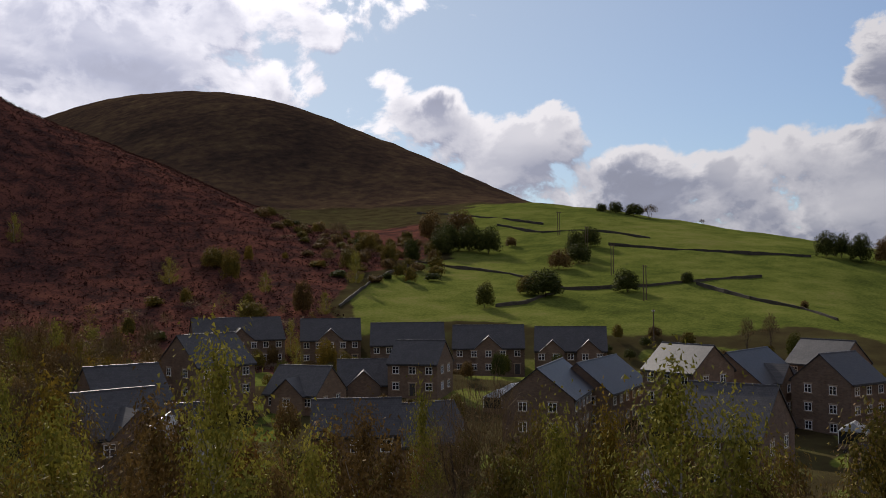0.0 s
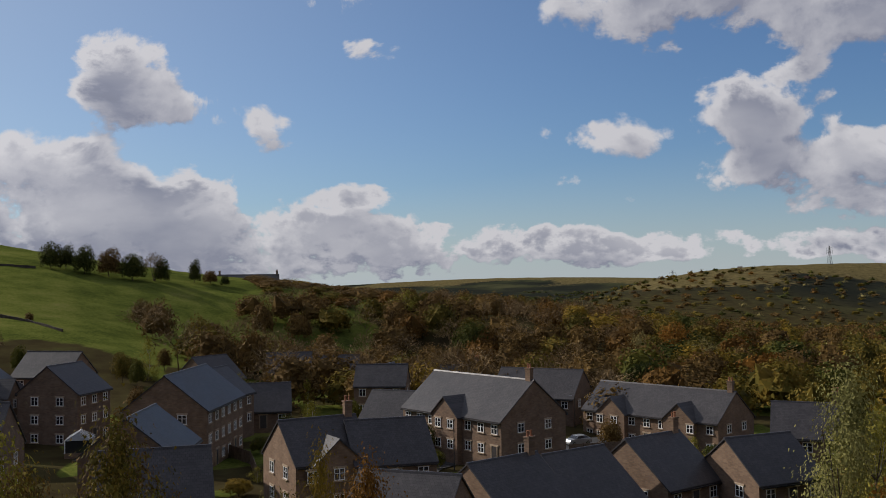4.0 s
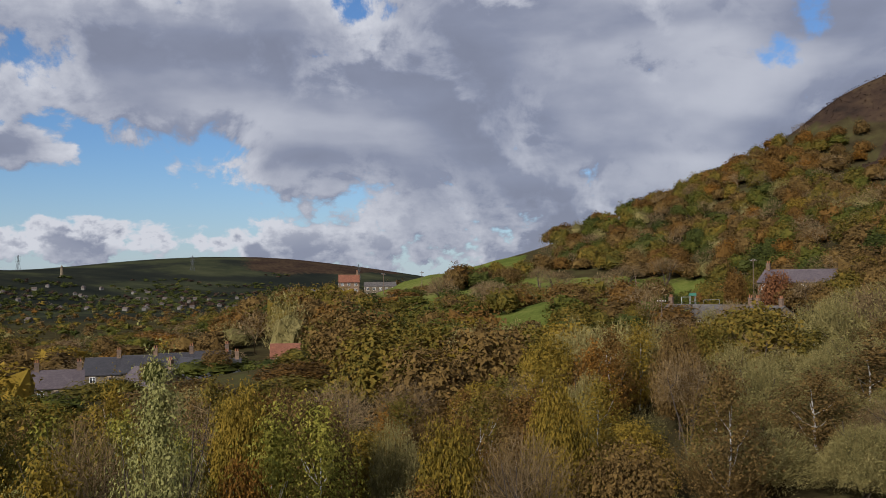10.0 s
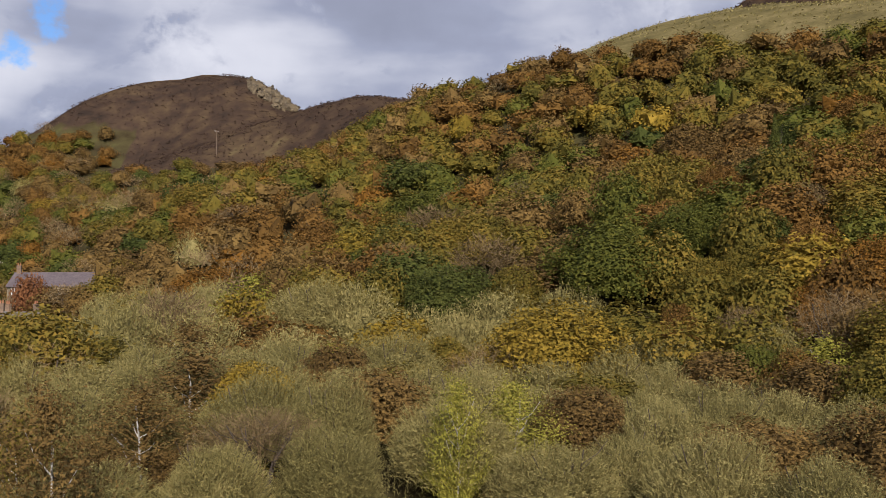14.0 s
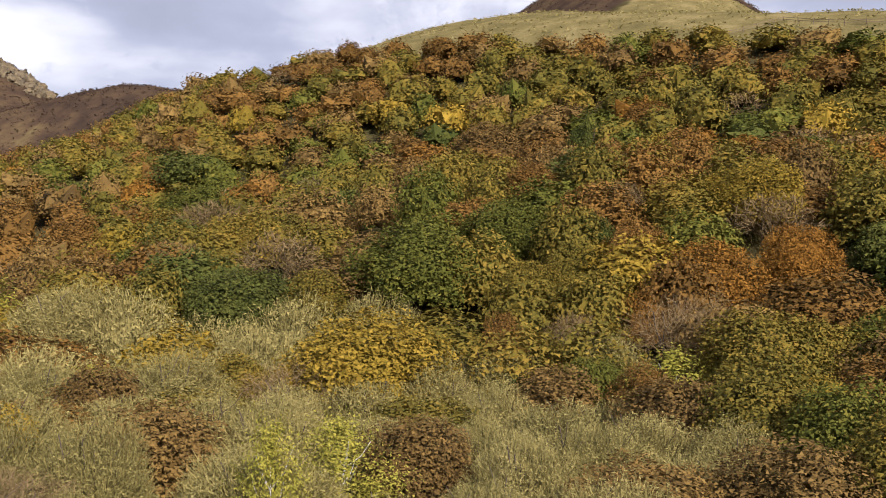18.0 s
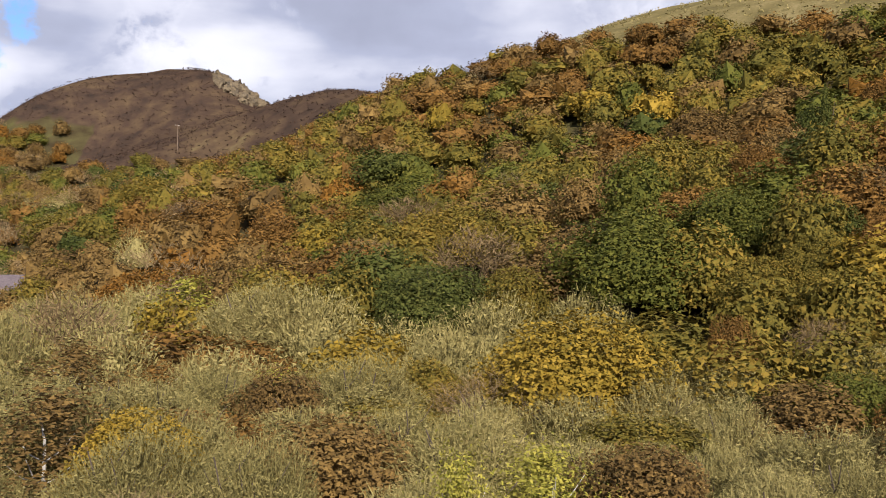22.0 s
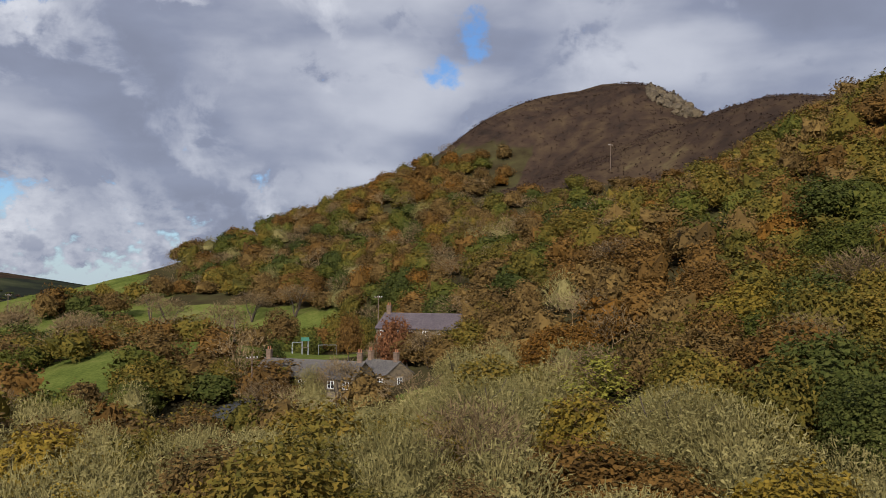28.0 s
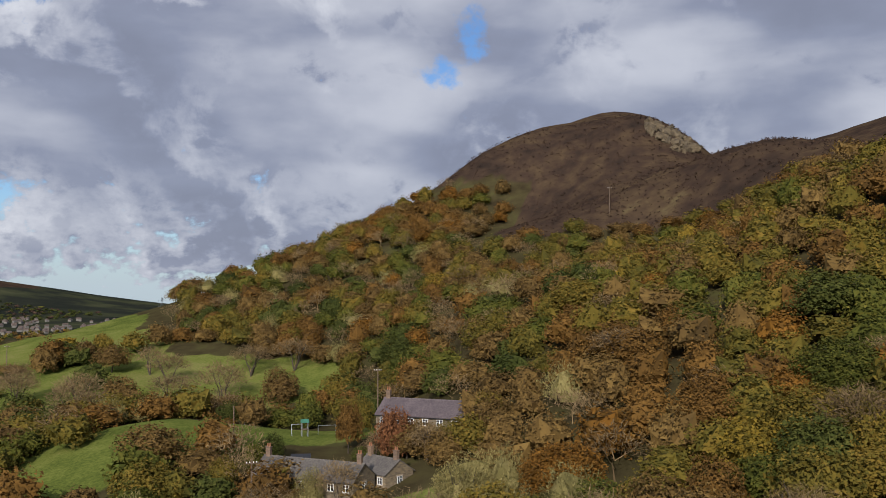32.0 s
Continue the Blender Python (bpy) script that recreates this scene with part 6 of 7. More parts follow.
def lane(points, half, material, label):
    bm = bmesh.new()
    prev = None
    for a, b in strip(points, half, 0.14, 3.0):
        ring = [bm.verts.new(a), bm.verts.new(b)]
        if prev:
            bm.faces.new((prev[0], prev[1], ring[1], ring[0]))
        prev = ring
    bmesh.ops.recalc_face_normals(bm, faces=bm.faces[:])
    for f in bm.faces:
        if f.normal.z < 0:
            f.normal_flip()
    me = bpy.data.meshes.new("road")
    bm.to_mesh(me)
    bm.free()
    me.materials.append(material)
    return tagged(new("road", me), label, "road", kind="structure")


def fence(points, post_gap, height, boards, name, label, material=TIMBER):
    """Posts with rails or close boards between them."""
    pts = []
    for (ax, ay), (bx, by) in zip(points, points[1:]):
        n = max(1, int(math.hypot(bx - ax, by - ay) / post_gap))
        pts += [(ax + (bx - ax) * i / n, ay + (by - ay) * i / n) for i in range(n)]
    pts.append(points[-1])
    root = empty(name, pose(pts[0][0], pts[0][1], ground_z(*pts[0])), label, "fence", "fences")
    ox, oy, oz = pts[0][0], pts[0][1], ground_z(*pts[0])

    def post(bm):
        box(bm, -0.06, 0.06, -0.06, 0.06, -0.5, height + 0.1)
    for x, y in pts:
        p = part("post", shared("fence_post_%0.1f" % height, post, material), None, root)
        p.matrix_basis = pose(x - ox, y - oy, ground_z(x, y) - oz)
    for (ax, ay), (bx, by) in zip(pts, pts[1:]):
        za, zb = ground_z(ax, ay) - oz, ground_z(bx, by) - oz
        for k in range(2 if not boards else 1):
            bm = bmesh.new()
            z0, z1 = (0.08, height) if boards else (height * (0.45 + 0.4 * k), height * (0.45 + 0.4 * k) + 0.1)
            d = math.hypot(bx - ax, by - ay)
            nx, ny = -(by - ay) / d * 0.025, (bx - ax) / d * 0.025
            vs = [bm.verts.new((px - ox + s * nx, py - oy + s * ny, zz + z)) for px, py, zz in ((ax, ay, za), (bx, by, zb)) for s in (-1, 1) for z in (z0, z1)]
            for f in ((0, 4, 5, 1), (2, 3, 7, 6), (1, 5, 7, 3), (0, 2, 6, 4), (0, 1, 3, 2), (4, 6, 7, 5)):
                bm.faces.new([vs[i] for i in f])
            part("board" if boards else "rail", bm, material, root)
    return root


lane([(87, 45), (99, 46), (112, 47.5), (122, 45.5)], 3.0, ASPHALT, "asphalt estate road")
lane([(122, 45.5), (135, 35), (149, 26), (163, 21)], 2.8, ASPHALT, "asphalt estate road past the terrace")
lane([(60, 80), (67, 88), (96, 105), (117, 112), (126, 115)], 2.6, ASPHALT, "asphalt estate lane between houses")
lane([(66, -172), (62, -182), (62.4, -186.4), (60, -192)], 1.4, ASPHALT, "narrow lane to the cottages")
lane([(240, -330), (243, -342), (244, -352)], 2.5, CONCRETE, "pale farm track")
fence([(-128, -196), (-136, -189), (-142, -184.5), (-149, -181), (-156, -179.5), (-164, -179)], 3.2, 1.25, False, "post_fence", "weathered post fence along the hilltop pasture")
fence([(-164, -179), (-164.5, -171), (-166, -164), (-170, -156), (-178, -146)], 3.2, 1.25, False, "post_fence", "weathered post fence running down the ridge")
fence([(128, 32), (136, 24), (144, 20)], 2.0, 1.7, True, "board_fence", "dark close-board garden fence on the estate")
fence([(144, 20), (150, 17), (156, 15)], 2.0, 1.7, True, "board_fence", "dark close-board garden fence behind the terrace")
fence([(96, 62), (104, 68), (110, 78)], 2.0, 1.7, True, "board_fence", "dark close-board garden fence between houses")


# ---- cottages, farm and terraces beyond the wood ----
def far_group():
    gable_house(60.1, -198.0, 41.6, -193.1, 20.3, 7.2, 0, 0.62, OLD_STONE, OLD_SLATE, "old gritstone cottage row with a stone-slate roof", "cottage", 2, True, "cottages", toward=(4, -41))
    gable_house(43.6, -203.5, 37.0, -199.0, 20.0, 6.4, 0, 0.62, OLD_STONE, OLD_SLATE, "gritstone cottage wing with twin chimneys", "cottage", 2, False, "cottages", toward=(4, -41))
    gable_house(45.0, -223.6, 28.0, -219.7, 27.4, 8.0, 0, 0.62, OLD_STONE, PURPLE_SLATE, "long stone farmhouse with a purple slate roof", "farmhouse", 2, True, "cottages", toward=(4, -41))
    gable_house(135.3, -134.6, 122.1, -133.2, 11.6, 8, 0, 0.8, RENDERED, SLATE, "end-terrace house with a white gable", "terraced_house", 1, True, "terraces", toward=(0, 0))
    for k in range(4):
        x, y = 168 - k * 5.6, -140.5 - k * 4.9
        gable_house(x, y, x - 5.6, y - 4.9, 10.0 + 0.3 * k, 8, 0, 0.75, OLD_STONE, SLATE, "stone terraced house with tall chimney pots", "terraced_house", 1, False, "terraces", ends=k in (0, 3))
    gable_house(137.4, -125.3, 127.6, -124.9, 10.6, 8, 0, 0.7, OLD_STONE, PURPLE_SLATE, "stone house with a pinkish slate roof", "house", 1, False, "terraces")
    gable_house(160.5, -121.5, 154.7, -128.6, 9.2, 8, 0, 0.7, OLD_STONE, PURPLE_SLATE, "stone house with a pinkish roof and chimneys", "house", 2, False, "terraces")
    gable_house(148.2, -176.8, 142.7, -181.1, 11.2, 7, 0, 0.7, BRICK, TILE, "brick house with an orange tiled roof", "house", 0, False, "terraces")
    gable_house(103.0, -135.8, 97.0, -140.4, 11.0, 6, 0, 0.6, RENDERED, SLATE, "small white rendered house half hidden by trees", "house", 0, False, "terraces")
    gable_house(150, -150, 141, -158, 9.5, 7, 0, 0.7, OLD_STONE, SLATE, "stone terraced house with slate roof", "terraced_house", 1, False, "terraces")
    gable_house(250.4, -350.1, 243.0, -355.3, 28.6, 8, 0, 0.75, STONE, TILE, "buff farmhouse with a red tiled roof", "farmhouse", 1, True, "farm buildings")
    gable_house(252.0, -373.0, 240.0, -381.5, 25.2, 8, 0, 0.45, OLD_STONE, OLD_SLATE, "long low stone barn on the hill", "barn", 0, False, "farm buildings")
    gable_house(352.0, 244.0, 366.4, 221.9, 29.0, 8, 0, 0.7, OLD_STONE, SLATE, "dark stone farmhouse on the skyline", "farmhouse", 2, False, "farm buildings")
    gable_house(284.0, -52.0, 279.0, -70.0, 4.8, 13, 0, 0.3, OLD_STONE, SLATE, "long low works building with a grey roof", "workshop", 0, False, "works buildings")
    gable_house(300.0, -60.0, 297.0, -75.0, 6.0, 10, 0, 0.45, BRICK, BROWN_TILE, "low brick building with a brown roof", "workshop", 0, False, "works buildings")
    gable_house(85.5, -171.5, 79.5, -166.5, 13.2, 3.6, 0, 0.4, RENDERED, CONCRETE, "low white outbuilding with a pale sheet roof", "outbuilding", 0, False, "works buildings", ends=False)
    gable_house(86.0, -146.0, 82.0, -143.0, 12.2, 3.2, 0, 0.5, RENDERED, CONCRETE, "small white shed with a pale roof", "outbuilding", 0, False, "works buildings", ends=False)
    gable_house(305, -380, 292, -392, 22.0, 16, 0, 0.3, CONCRETE, OLD_SLATE, "low grey farm shed with a pale roof", "barn", 0, False, "farm buildings")


far_group()


def small_house(x, y, turn, length, depth, eave, rise, wall, roof, label):
    """A house seen from afar: walls, roof, chimney, and windows on the near side."""
    gz = ground_z(x, y)
    h = empty("house", pose(x, y, gz, 0, 0, turn), label, "house", "houses across the valley")
    L, half = length / 2, depth / 2
    key = "%d_%d_%d" % (length, depth, rise * 10)

    def w(bm):
        prism(bm, [(-half, -1.5), (half, -1.5), (half, eave), (0, eave + rise), (-half, eave)], -L, L)

    def r(bm):
        roof_slabs(bm, -L - 0.2, L + 0.2, half, eave, eave + rise, 0.35, 0.2)
    part("wall", shared("far_wall_" + key + wall.name, w, wall), None, h)
    part("roof", shared("far_roof_" + key + roof.name, r, roof), None, h)

    def win(bm):
        box(bm, -0.8, 0.8, -0.08, 0.05, 0, 1.2)
    for sx in (-1, 1):
        for z in (0.9, 3.4):
            p = part("window", shared("far_window", win, GLASS), None, h)
            p.matrix_basis = pose(sx * L * 0.5, -half - 0.02, z)
    return h


def valley_houses():
    rng = random.Random(3)
    rows = [(440, -100.3, -103.6), (462, -101, -107.5), (490, -103, -110), (515, -101, -113), (560, -103, -115), (610, -104, -114), (480, -117.5, -123), (530, -116, -125), (680, -100, -116)]
    for d, a0, a1 in rows:
        n = int(abs(a1 - a0) * d / 57.3 / 12.5)
        for k in range(n):
            a = a0 + (a1 - a0) * (k + rng.uniform(0.2, 0.8)) / n
            x, y = polar(a, d + rng.uniform(-9, 9))
            wall = rng.choice([RENDERED, BRICK, OLD_STONE, BRICK, OLD_STONE, OLD_STONE])
            small_house(x, y, a + rng.choice([0, 0, 8, -10, 90]), 9, 7, 5.0, 2.5, wall, BROWN_TILE if rng.random() < 0.93 else TILE,
                        {"white_render": "white rendered house with a brown tiled roof", "red_brick": "red brick house with a brown tiled roof"}.get(wall.name, "stone house with a brown tiled roof") + " across the valley")
    # the town on the far slope, too small to pick apart
    out, roofs = bmesh.new(), bmesh.new()
    for az0, az1, d0, d1, n in ((-117, -141, 1200, 1650, 80), (-117, -128, 900, 1050, 16), (-143, -154, 1250, 1750, 150), (-84, -90, 1500, 1700, 9), (-157, -163, 1900, 2050, 20)):
        for k in range(n):
            a, d = rng.uniform(az0, az1), rng.uniform(d0, d1)
            x, y = polar(a, d)
            z, ww, t = ground_z(x, y), rng.uniform(4, 7), rng.uniform(0, 3)
            if z > 22 and az0 < -100 and az0 > -150:
                continue
            m = pose(x, y, z, 0, 0, math.degrees(t))
            before = len(out.verts)
            box(out, -ww / 2, ww / 2, -2.6, 2.6, -2, 3.2)
            out.verts.ensure_lookup_table()
            for v in out.verts[before:]:
                v.co = m @ v.co
            before = len(roofs.verts)
            prism(roofs, [(-3, 3.1), (3, 3.1), (0, 5.2)], -ww / 2 - 0.3, ww / 2 + 0.3)
            roofs.verts.ensure_lookup_table()
            for v in roofs.verts[before:]:
                v.co = m @ v.co
    for name, bm, mat in (("town_walls", out, plain_material("sooty_stone", (0.17, 0.155, 0.135), 0.9, 0.2, 0.3)), ("town_roofs", roofs, BROWN_TILE)):
        me = bpy.data.meshes.new(name)
        bm.to_mesh(me)
        bm.free()
        me.materials.append(mat)
        tagged(new(name, me), "distant town of pale houses and brown roofs", "town", kind="stuff")


valley_houses()


# ---- pylons, poles, the hilltop tower ----
PYLON_STEEL = plain_material("dull_pylon_steel", (0.09, 0.095, 0.1), 0.7, 0.3, 0.1)


def pylon(x, y, h, label="steel lattice electricity pylon on the ridge"):
    root = empty("pylon", pose(x, y, ground_z(x, y), 0, 0, math.degrees(math.atan2(y, x)) + 60), label, "pylon", "pylons")
    w0, w1 = h * 0.11, h * 0.02

    def leg(bm):
        tube(bm, [(w0, w0, -1.5), (w1 * 2, w1 * 2, h * 0.62), (w1, w1, h)], [0.3, 0.24, 0.16], 4)
    for k in range(4):
        p = part("leg", shared("pylon_leg_%d" % h, leg, PYLON_STEEL), None, root)
        p.matrix_basis = pose(0, 0, 0, 0, 0, 90 * k)

    def brace(bm):
        n, zig = 9, []
        for i in range(n):
            f0, f1 = i / n, (i + 1) / n
            a = w0 + (w1 - w0) * min(1, f0 * 1.25)
            b = w0 + (w1 - w0) * min(1, f1 * 1.25)
            s = 1 if i % 2 else -1
            zig += [(s * a, a, h * f0), (-s * b, b, h * f1)] if i == 0 else [(-s * b, b, h * f1)]
        tube(bm, zig, [0.1] * len(zig), 4)
    for k in range(4):
        p = part("bracing", shared("pylon_brace_%d" % h, brace, PYLON_STEEL), None, root)
        p.matrix_basis = pose(0, 0, 0, 0, 0, 90 * k)

    def arm(bm):
        tube(bm, [(0, 0, 0.9), (h * 0.17, 0, 0)], [0.17, 0.09], 4)
        tube(bm, [(0, 0, -0.6), (h * 0.17, 0, 0)], [0.14, 0.09], 4)
        tube(bm, [(h * 0.165, 0, 0), (h * 0.165, 0, -2.2)], [0.18, 0.18], 5)
    for z in (0.64, 0.76, 0.89):
        for t in (0, 180):
            p = part("cross_arm", shared("pylon_arm_%d" % h, arm, PYLON_STEEL), None, root)
            p.matrix_basis = pose(0, 0, h * z, 0, 0, t)


for x, y, h in ((1506, -19, 28), (1502, -206, 28), (1459, -495, 30), (2180, 300, 46), (2210, 262, 42), (1850, 90, 26), (1800, 160, 22), (1500, -860, 30), (1560, -1180, 30), (1420, -1490, 32), (1180, -1750, 34), (700, -1500, 40)):
    pylon(x, y, h)


def hill_tower():
    x, y = 1409, -1154
    root = empty("tower", pose(x, y, ground_z(x, y)), "slender dark stone monument tower on a far hilltop", "tower")
    bm = bmesh.new()
    tube(bm, [(0, 0, -2), (0, 0, 1.5), (0, 0, 1.6), (0, 0, 17)], [4.5, 4.2, 2.8, 2.3], 8)
    part("shaft", bm, OLD_STONE, root)
    bm = bmesh.new()
    tube(bm, [(0, 0, 17), (0, 0, 17.6), (0, 0, 18.4), (0, 0, 21)], [3.0, 3.0, 2.0, 0.3], 8)
    part("parapet", bm, OLD_STONE, root)


hill_tower()


def telegraph_pole(x, y, h=8.5, cross=True, label="weathered timber telegraph pole"):
    root = empty("telegraph_pole", pose(x, y, ground_z(x, y), 0, 0, 35), label, "pole", "poles")
    bm = bmesh.new()
    tube(bm, [(0, 0, -0.8), (0, 0, h * 0.5), (0, 0, h)], [0.16, 0.14, 0.1], 8)
    part("shaft", bm, TIMBER, root)
    if cross:
        bm = bmesh.new()
        box(bm, -0.9, 0.9, -0.06, 0.06, h - 0.7, h - 0.55)
        part("cross_arm", bm, TIMBER, root)

        def cup(bm):
            tube(bm, [(0, 0, 0), (0, 0, 0.12), (0, 0, 0.2)], [0.04, 0.07, 0.05], 6)
        for s in (-0.8, -0.3, 0.3, 0.8):
            p = part("insulator", shared("insulator", cup, WHITE), None, root)
            p.matrix_basis = pose(s, 0, h - 0.55)


for x, y, h in ((123.6, 166.1, 8), (-0.5, -399.6, 10), (53, -252, 12), (58, -186, 9), (72, -214, 7), (196, -330, 8), (228, -352, 9), (130, 47, 6)):
    telegraph_pole(x, y, h, h > 7)


def pasture_pylon(x, y):
    """The timber H-frame that carries the line up the pasture."""
    root = empty("power_pole", pose(x, y, ground_z(x, y), 0, 0, 30), "twin timber poles carrying a power line", "pole", "poles")

    def leg(bm):
        tube(bm, [(0, 0, -0.8), (0, 0, 9.5)], [0.16, 0.12], 8)
    for s in (-0.8, 0.8):
        p = part("shaft", shared("h_leg", leg, TIMBER), None, root)
        p.matrix_basis = pose(s, 0, 0)
    bm = bmesh.new()
    box(bm, -1.7, 1.7, -0.08, 0.08, 9.1, 9.3)
    part("cross_arm", bm, TIMBER, root)


for x, y in ((168, 246), (186, 288), (200, 330), (150, 205)):
    pasture_pylon(x, y)


# ---- play things on the cottage lawn ----
def football_goal(x, y, turn, w=3.6, h=1.9):
    root = empty("football_goal", pose(x, y, ground_z(x, y), 0, 0, turn), "grey tubular football goal on the lawn", "goal", "goals")

    def post(bm):
        tube(bm, [(0, 0, -0.3), (0, 0, h)], [0.04, 0.04], 8)
    for s in (-w / 2, w / 2):
        p = part("post", shared("goal_post", post, GALV), None, root)
        p.matrix_basis = pose(s, 0, 0)
    bm = bmesh.new()
    tube(bm, [(-w / 2 - 0.05, 0, h), (w / 2 + 0.05, 0, h)], [0.04, 0.04], 8)
    part("crossbar", bm, GALV, root)


football_goal(59, -232, 20)
football_goal(88, -268, 35, 4.5, 2.2)


def play_tower(x, y):
    root = empty("play_tower", pose(x, y, ground_z(x, y), 0, 0, 25), "small timber play tower with a grey swing frame", "play tower")

    def leg(bm):
        box(bm, -0.06, 0.06, -0.06, 0.06, -0.3, 2.6)
    for sx in (-0.6, 0.6):
        for sy in (-0.6, 0.6):
            p = part("leg", shared("tower_leg", leg, GALV), None, root)
            p.matrix_basis = pose(sx, sy, 0)
    bm = bmesh.new()
    box(bm, -0.7, 0.7, -0.7, 0.7, 1.2, 1.3)
    part("deck", bm, TIMBER, root)
    bm = bmesh.new()
    prism(bm, [(-0.8, 2.6), (0.8, 2.6), (0, 3.3)], -0.8, 0.8)
    part("roof", bm, plain_material("green_canvas", (0.04, 0.14, 0.09), 0.8), root)
    bm = bmesh.new()
    tube(bm, [(0.7, 0, 2.3), (2.6, 0, 2.3)], [0.06, 0.06], 6)
    tube(bm, [(2.6, 0, 2.3), (2.6, 0.6, -0.2)], [0.05, 0.05], 6)
    tube(bm, [(2.6, 0, 2.3), (2.6, -0.6, -0.2)], [0.05, 0.05], 6)
    part("swing_frame", bm, GALV, root)


play_tower(62.5, -228)


def garden_shed(x, y, turn, label="small timber garden shed with a felt roof"):
    root = empty("garden_shed", pose(x, y, ground_z(x, y), 0, 0, turn), label, "shed", "sheds")
    bm = bmesh.new()
    prism(bm, [(-1.2, -0.3), (1.2, -0.3), (1.2, 2), (0, 2.7), (-1.2, 2)], -1.6, 1.6)
    part("wall", bm, TIMBER, root)
    bm = bmesh.new()
    roof_slabs(bm, -1.75, 1.75, 1.2, 2, 2.7, 0.2, 0.06)
    part("roof", bm, BLACK_METAL, root)
    d = part("window", shared("window_frame", window_frame_mesh, WHITE), None, root)
    d.matrix_basis = pose(0, -1.22, 0.75)


garden_shed(56, -205, 15)
garden_shed(46, -231, 40)
garden_shed(104, 60, 30)
garden_shed(72, 92, 60)


# ---- cars ----
def car(x, y, turn, paint, label):
    root = empty("car", pose(x, y, ground_z(x, y) + 0.16, 0, 0, turn), label, "car", "parked cars")
    bm = bmesh.new()
    prof = [(-2.0, 0.25), (-2.05, 0.7), (-1.9, 0.92), (-1.0, 1.0), (-0.45, 1.42), (0.95, 1.45), (1.75, 1.0), (2.0, 0.85), (2.05, 0.3)]
    left, right = [], []
    for px, pz in prof:
        inset = 0.16 if pz > 1.2 else 0.0
        left.append(bm.verts.new((px, 0.86 - inset, pz)))
        right.append(bm.verts.new((px, -0.86 + inset, pz)))
    n = len(prof)
    bm.faces.new(left)
    bm.faces.new(right[::-1])
    for i in range(n):
        bm.faces.new((left[i], right[i], right[(i + 1) % n], left[(i + 1) % n]))
    bmesh.ops.recalc_face_normals(bm, faces=bm.faces[:])
    bmesh.ops.bevel(bm, geom=bm.edges[:], offset=0.05, segments=2, affect="EDGES")
    part("body", bm, paint, root)
    for s in (-1, 1):
        bm = bmesh.new()
        vs = [bm.verts.new((px, s * (0.885 - 0.13 * (pz - 1.0) / 0.42), pz)) for px, pz in ((-0.85, 1.03), (-0.42, 1.36), (0.9, 1.38), (1.5, 1.04))]
        bm.faces.new(vs)
        part("side_window", bm, GLASS, root)
    for xs in ((-1.02, -0.5), (1.72, 1.05)):
        zs = (1.04, 1.4)
        bm = bmesh.new()
        vs = [bm.verts.new((xs[i] + (-0.03 if xs[0] < 0 else 0.03), s * (0.72 - 0.08 * i), zs[i])) for i, s in ((0, -1), (0, 1), (1, 1), (1, -1))]
        bm.faces.new(vs)
        part("windscreen" if xs[0] < 0 else "rear_window", bm, GLASS, root)

    def tyre(bm):
        tube(bm, [(0, -0.1, 0), (0, -0.08, 0), (0, 0.08, 0), (0, 0.1, 0)], [0.22, 0.31, 0.31, 0.22], 16)

    def rim(bm):
        tube(bm, [(0, -0.115, 0), (0, 0.115, 0)], [0.19, 0.19], 12)
    for wx in (-1.3, 1.25):
        for wy in (-0.8, 0.8):
            w = part("wheel", shared("tyre", tyre, RUBBER), None, root)
            w.matrix_basis = pose(wx, wy, 0.31)
            part("rim", shared("rim", rim, GALV), None, w)


car(114.5, 47.6, 12, RED_PAINT, "red hatchback parked on the estate road")
car(137, 33, -38, plain_material("silver_paint", (0.4, 0.41, 0.42), 0.3, 0.6, 0.03, 0.5), "silver hatchback parked by the terrace")
car(80, 84, 60, plain_material("dark_blue_paint", (0.02, 0.03, 0.06), 0.3, 0.6, 0.03), "dark hatchback parked between houses")
car(246, -345, 30, plain_material("white_paint", (0.7, 0.7, 0.7), 0.3, 0.6, 0.03), "white car parked by the farmhouse")


# ---- street lamps ----
def street_lamp(x, y, turn):
    root = empty("street_lamp", pose(x, y, ground_z(x, y), 0, 0, turn), "slim black street lamp on the estate", "street lamp", "street lamps")
    bm = bmesh.new()
    tube(bm, [(0, 0, -0.3), (0, 0, 1.0), (0, 0, 1.05), (0, 0, 5.0)], [0.09, 0.09, 0.06, 0.045], 8)
    part("post", bm, BLACK_METAL, root)
    bm = bmesh.new()
    tube(bm, [(0, 0, 5.0), (0.1, 0, 5.25), (0.6, 0, 5.3)], [0.04, 0.04, 0.03], 6)
    part("arm", bm, BLACK_METAL, root)
    bm = bmesh.new()
    box(bm, 0.4, 0.95, -0.12, 0.12, 5.2, 5.32)
    part("lantern", bm, GALV, root)


for x, y, t in ((112, 43, 60), (131, 58, 200), (152, 37, 100), (78, 86, 30), (98, 112, 0)):
    street_lamp(x, y, t)


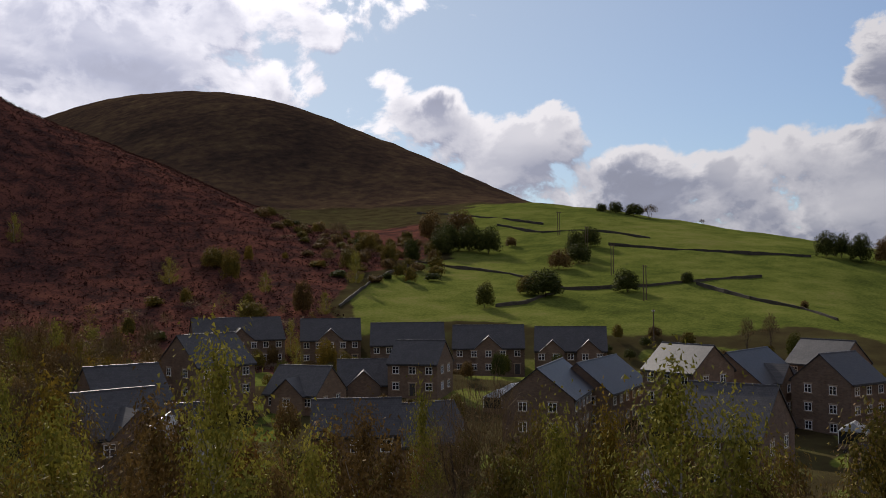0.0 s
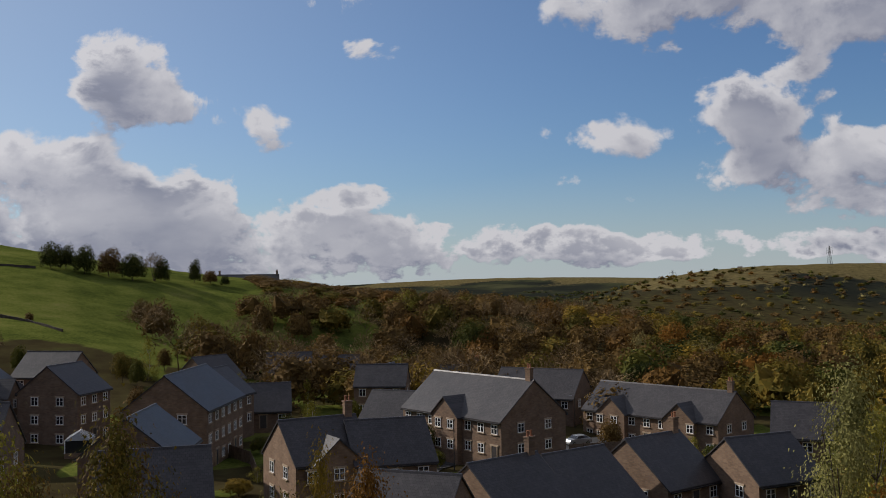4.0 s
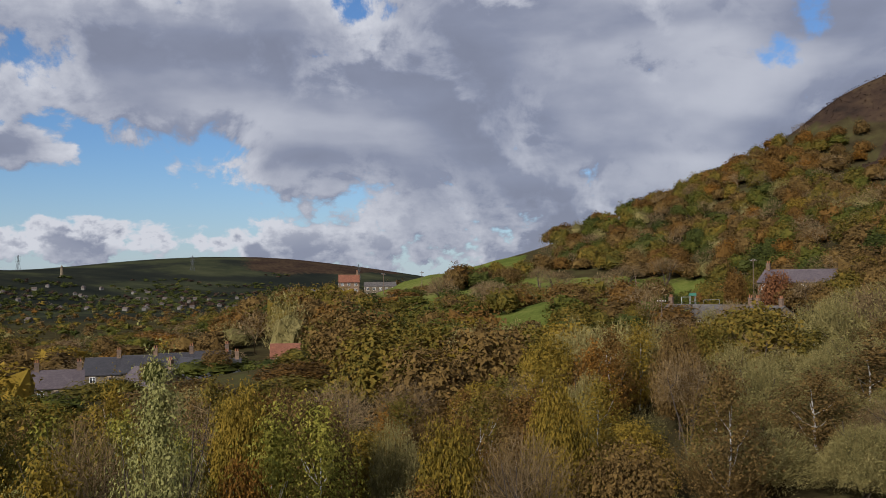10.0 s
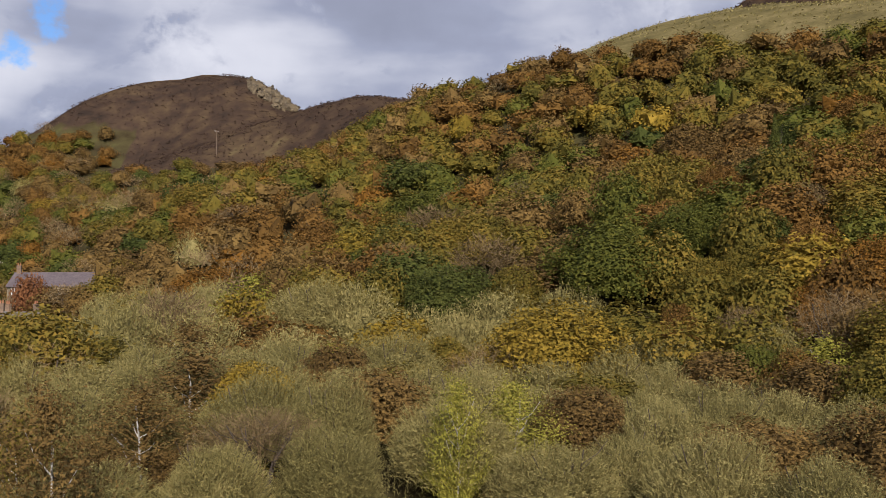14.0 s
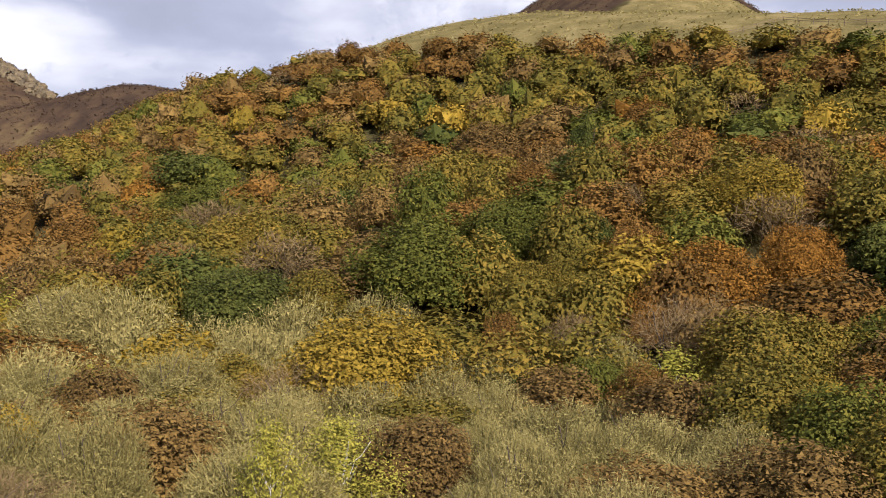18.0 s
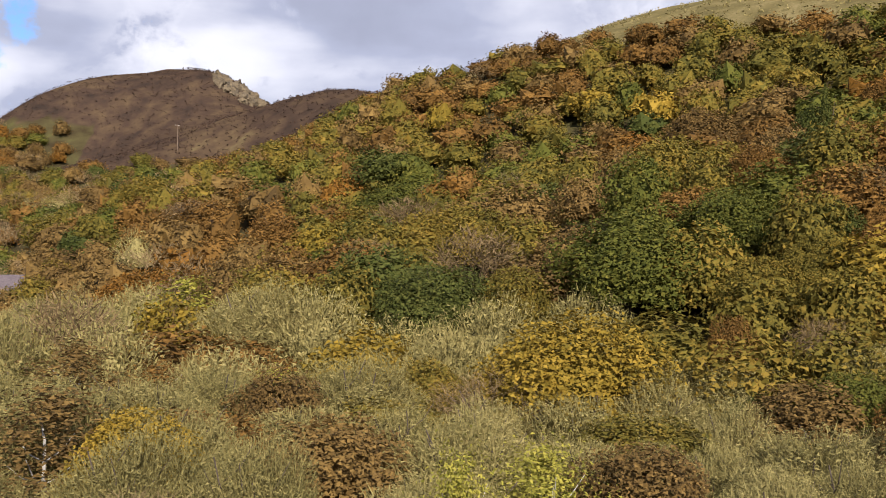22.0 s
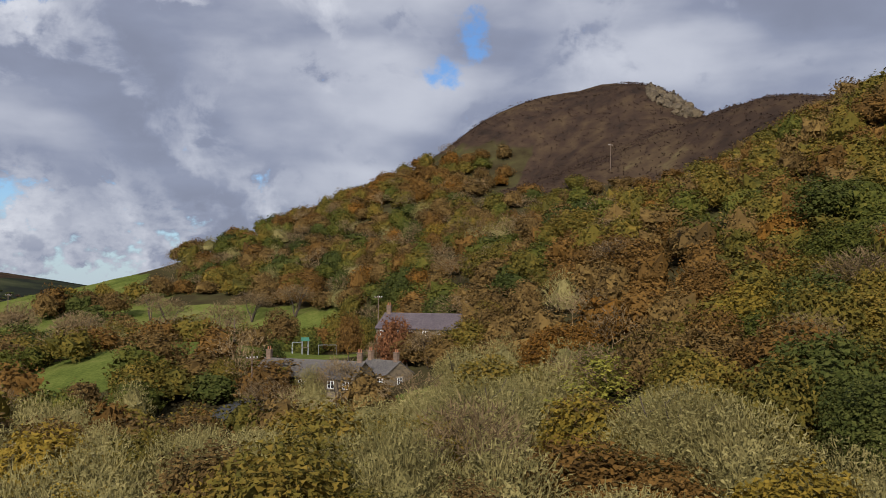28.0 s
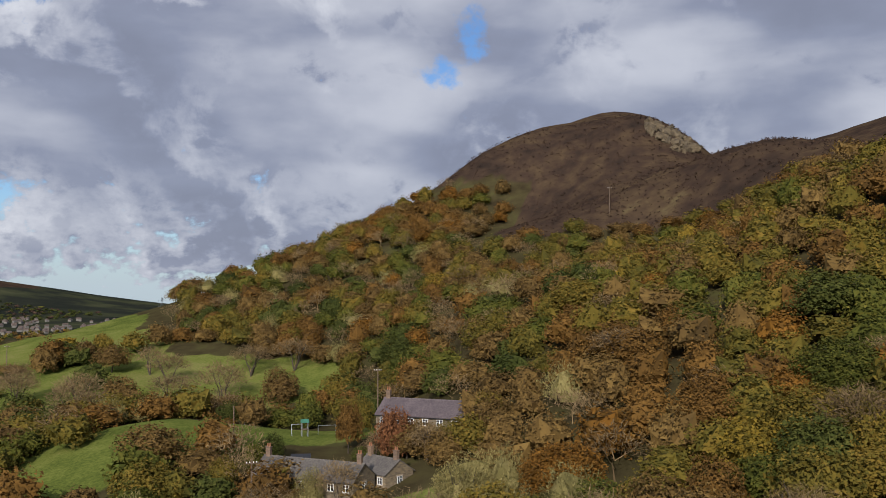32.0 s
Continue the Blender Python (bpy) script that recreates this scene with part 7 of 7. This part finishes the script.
# ---- the crag on the hilltop ----
def crag():
    rng = random.Random(9)
    root = empty("crag", pose(-30, -482, ground_z(-30, -482)), "pale weathered sandstone crag on the hilltop", "rock face")
    rock = stone_material("pale_sandstone_rock", (0.15, 0.118, 0.075), (0.085, 0.066, 0.045), (0.05, 0.04, 0.03), 0.9, 1.7)
    oz = ground_z(-30, -482)
    for k in range(110):
        u, w = rng.random(), rng.random()
        x, y = -20 - 20 * u + rng.gauss(0, 0.8), -492 + 25 * w * (1 - 0.9 * abs(u - 0.6))
        bm = bmesh.new()
        bmesh.ops.create_icosphere(bm, subdivisions=2, radius=1)
        big = 0.7 if k < 60 else 1.25
        s = Vector((rng.uniform(1.0, 2.4), rng.uniform(0.9, 2.0), rng.uniform(0.9, 2.2))) * big
        for v in bm.verts:
            n = noise.noise(v.co * 1.3 + Vector((k * 3.1, 0, 0)))
            q = v.co * (1 + 0.45 * n)
            v.co = Vector((round(q.x * 1.6) / 1.6 * 0.8 + q.x * 0.2, round(q.y * 1.6) / 1.6 * 0.7 + q.y * 0.3, round(q.z * 1.6) / 1.6 * 0.8 + q.z * 0.2))
            v.co.x, v.co.y, v.co.z = v.co.x * s.x, v.co.y * s.y, v.co.z * s.z
        p = part("rock", bm, rock, root)
        p.matrix_basis = pose(x + 30, y + 482, ground_z(x, y) - oz + 0.3 * big, rng.uniform(-12, 12), rng.uniform(-12, 12), rng.uniform(0, 360))


crag()


# ---- low growth ----
def tufts(name, kind, count, spread, keep, size, height, label, seed):
    """Clumps of low growth as one mesh."""
    rng = np.random.default_rng(seed)
    x0, x1, y0, y1 = spread
    x, y = rng.uniform(x0, x1, count), rng.uniform(y0, y1, count)
    ok = keep(x, y)
    x, y = x[ok], y[ok]
    z = land(x, y)
    rr = np.hypot(x, y)
    z = z + np.clip((rr - 120) / 300, 0, 1) * (0.9 * lumps(x, y, 19, 3) + 0.45 * lumps(x, y, 7, 5))
    k = len(x)
    per = 4
    cx, cy, cz = (np.repeat(q, per) for q in (x, y, z))
    c = np.stack([cx + rng.normal(0, size * 0.5, k * per), cy + rng.normal(0, size * 0.5, k * per), cz + rng.uniform(0.1, height, k * per)], 1)
    v = leaf_faces(rng, c, np.tile([0.0, -0.2, 1.0], (k * per, 1)) + rng.normal(0, 0.6, (k * per, 3)), size, 0.5)
    me = mesh_from_arrays(name, v, np.arange(len(v)).reshape(-1, 3), 3)
    set_tone(me, np.repeat(rng.uniform(0, 1, k), per))
    me.materials.append(LEAF[kind])
    return tagged(new(name, me), label, "undergrowth", kind="stuff")


def estate_shrubs():
    """Garden shrubs and small trees among the houses."""
    rng = np.random.default_rng(21)
    lines = [row[:4] for rows in (UPPER_ROW, MIDDLE_ROW, LOWER_ROW, EAST_ROW, TERRACES) for row in rows]

    def free(x, y):
        r, az = math.hypot(x, y), azimuth(x, y)
        if not (66 < r < 212 and -86 < az < -4):
            return False
        for ax, ay, bx, by in lines:
            t = max(0, min(1, ((x - ax) * (bx - ax) + (y - ay) * (by - ay)) / ((bx - ax) ** 2 + (by - ay) ** 2)))
            if math.hypot(x - ax - t * (bx - ax), y - ay - t * (by - ay)) < 7.0:
                return False
        return True
    spots = scatter(rng, 2600, 0, 215, 0, 215, free, 5.0)
    for i, (x, y) in enumerate(spots[:190]):
        kind = pick(rng, [("brown", 4), ("olive", 3), ("deep", 3), ("green", 2), ("lime", 1.5), ("yellow", 0.6), ("orange", 0.5)])
        tall = rng.random() < 0.3
        plant(kind, x, y, rng.uniform(4, 6.5) if tall else rng.uniform(1.6, 3.2), rng.uniform(1.3, 2.1) if tall else rng.uniform(1.0, 2.0), "middle", where="in an estate garden", name="shrub")


estate_shrubs()


def low_growth():
    def zone(i, lo):
        return lambda x, y: cover_at(x, y)[i] + 0.5 * lumps(x, y, 14, 7) > lo
    tufts("bracken", "bracken", 52000, (-260, 130, 150, 480), zone(1, 0.55), 0.62, 0.7, "rust-red autumn bracken on the hillside", 1)
    tufts("heather", "heath", 30000, (-330, 180, -520, -190), zone(2, 0.6), 0.75, 0.6, "dark brown heather on the hilltop", 2)
    tufts("rough_grass", "rough", 12000, (-330, -40, -420, -110), zone(3, 0.6), 0.6, 0.5, "pale rough grass along the hill crest", 3)


low_growth()
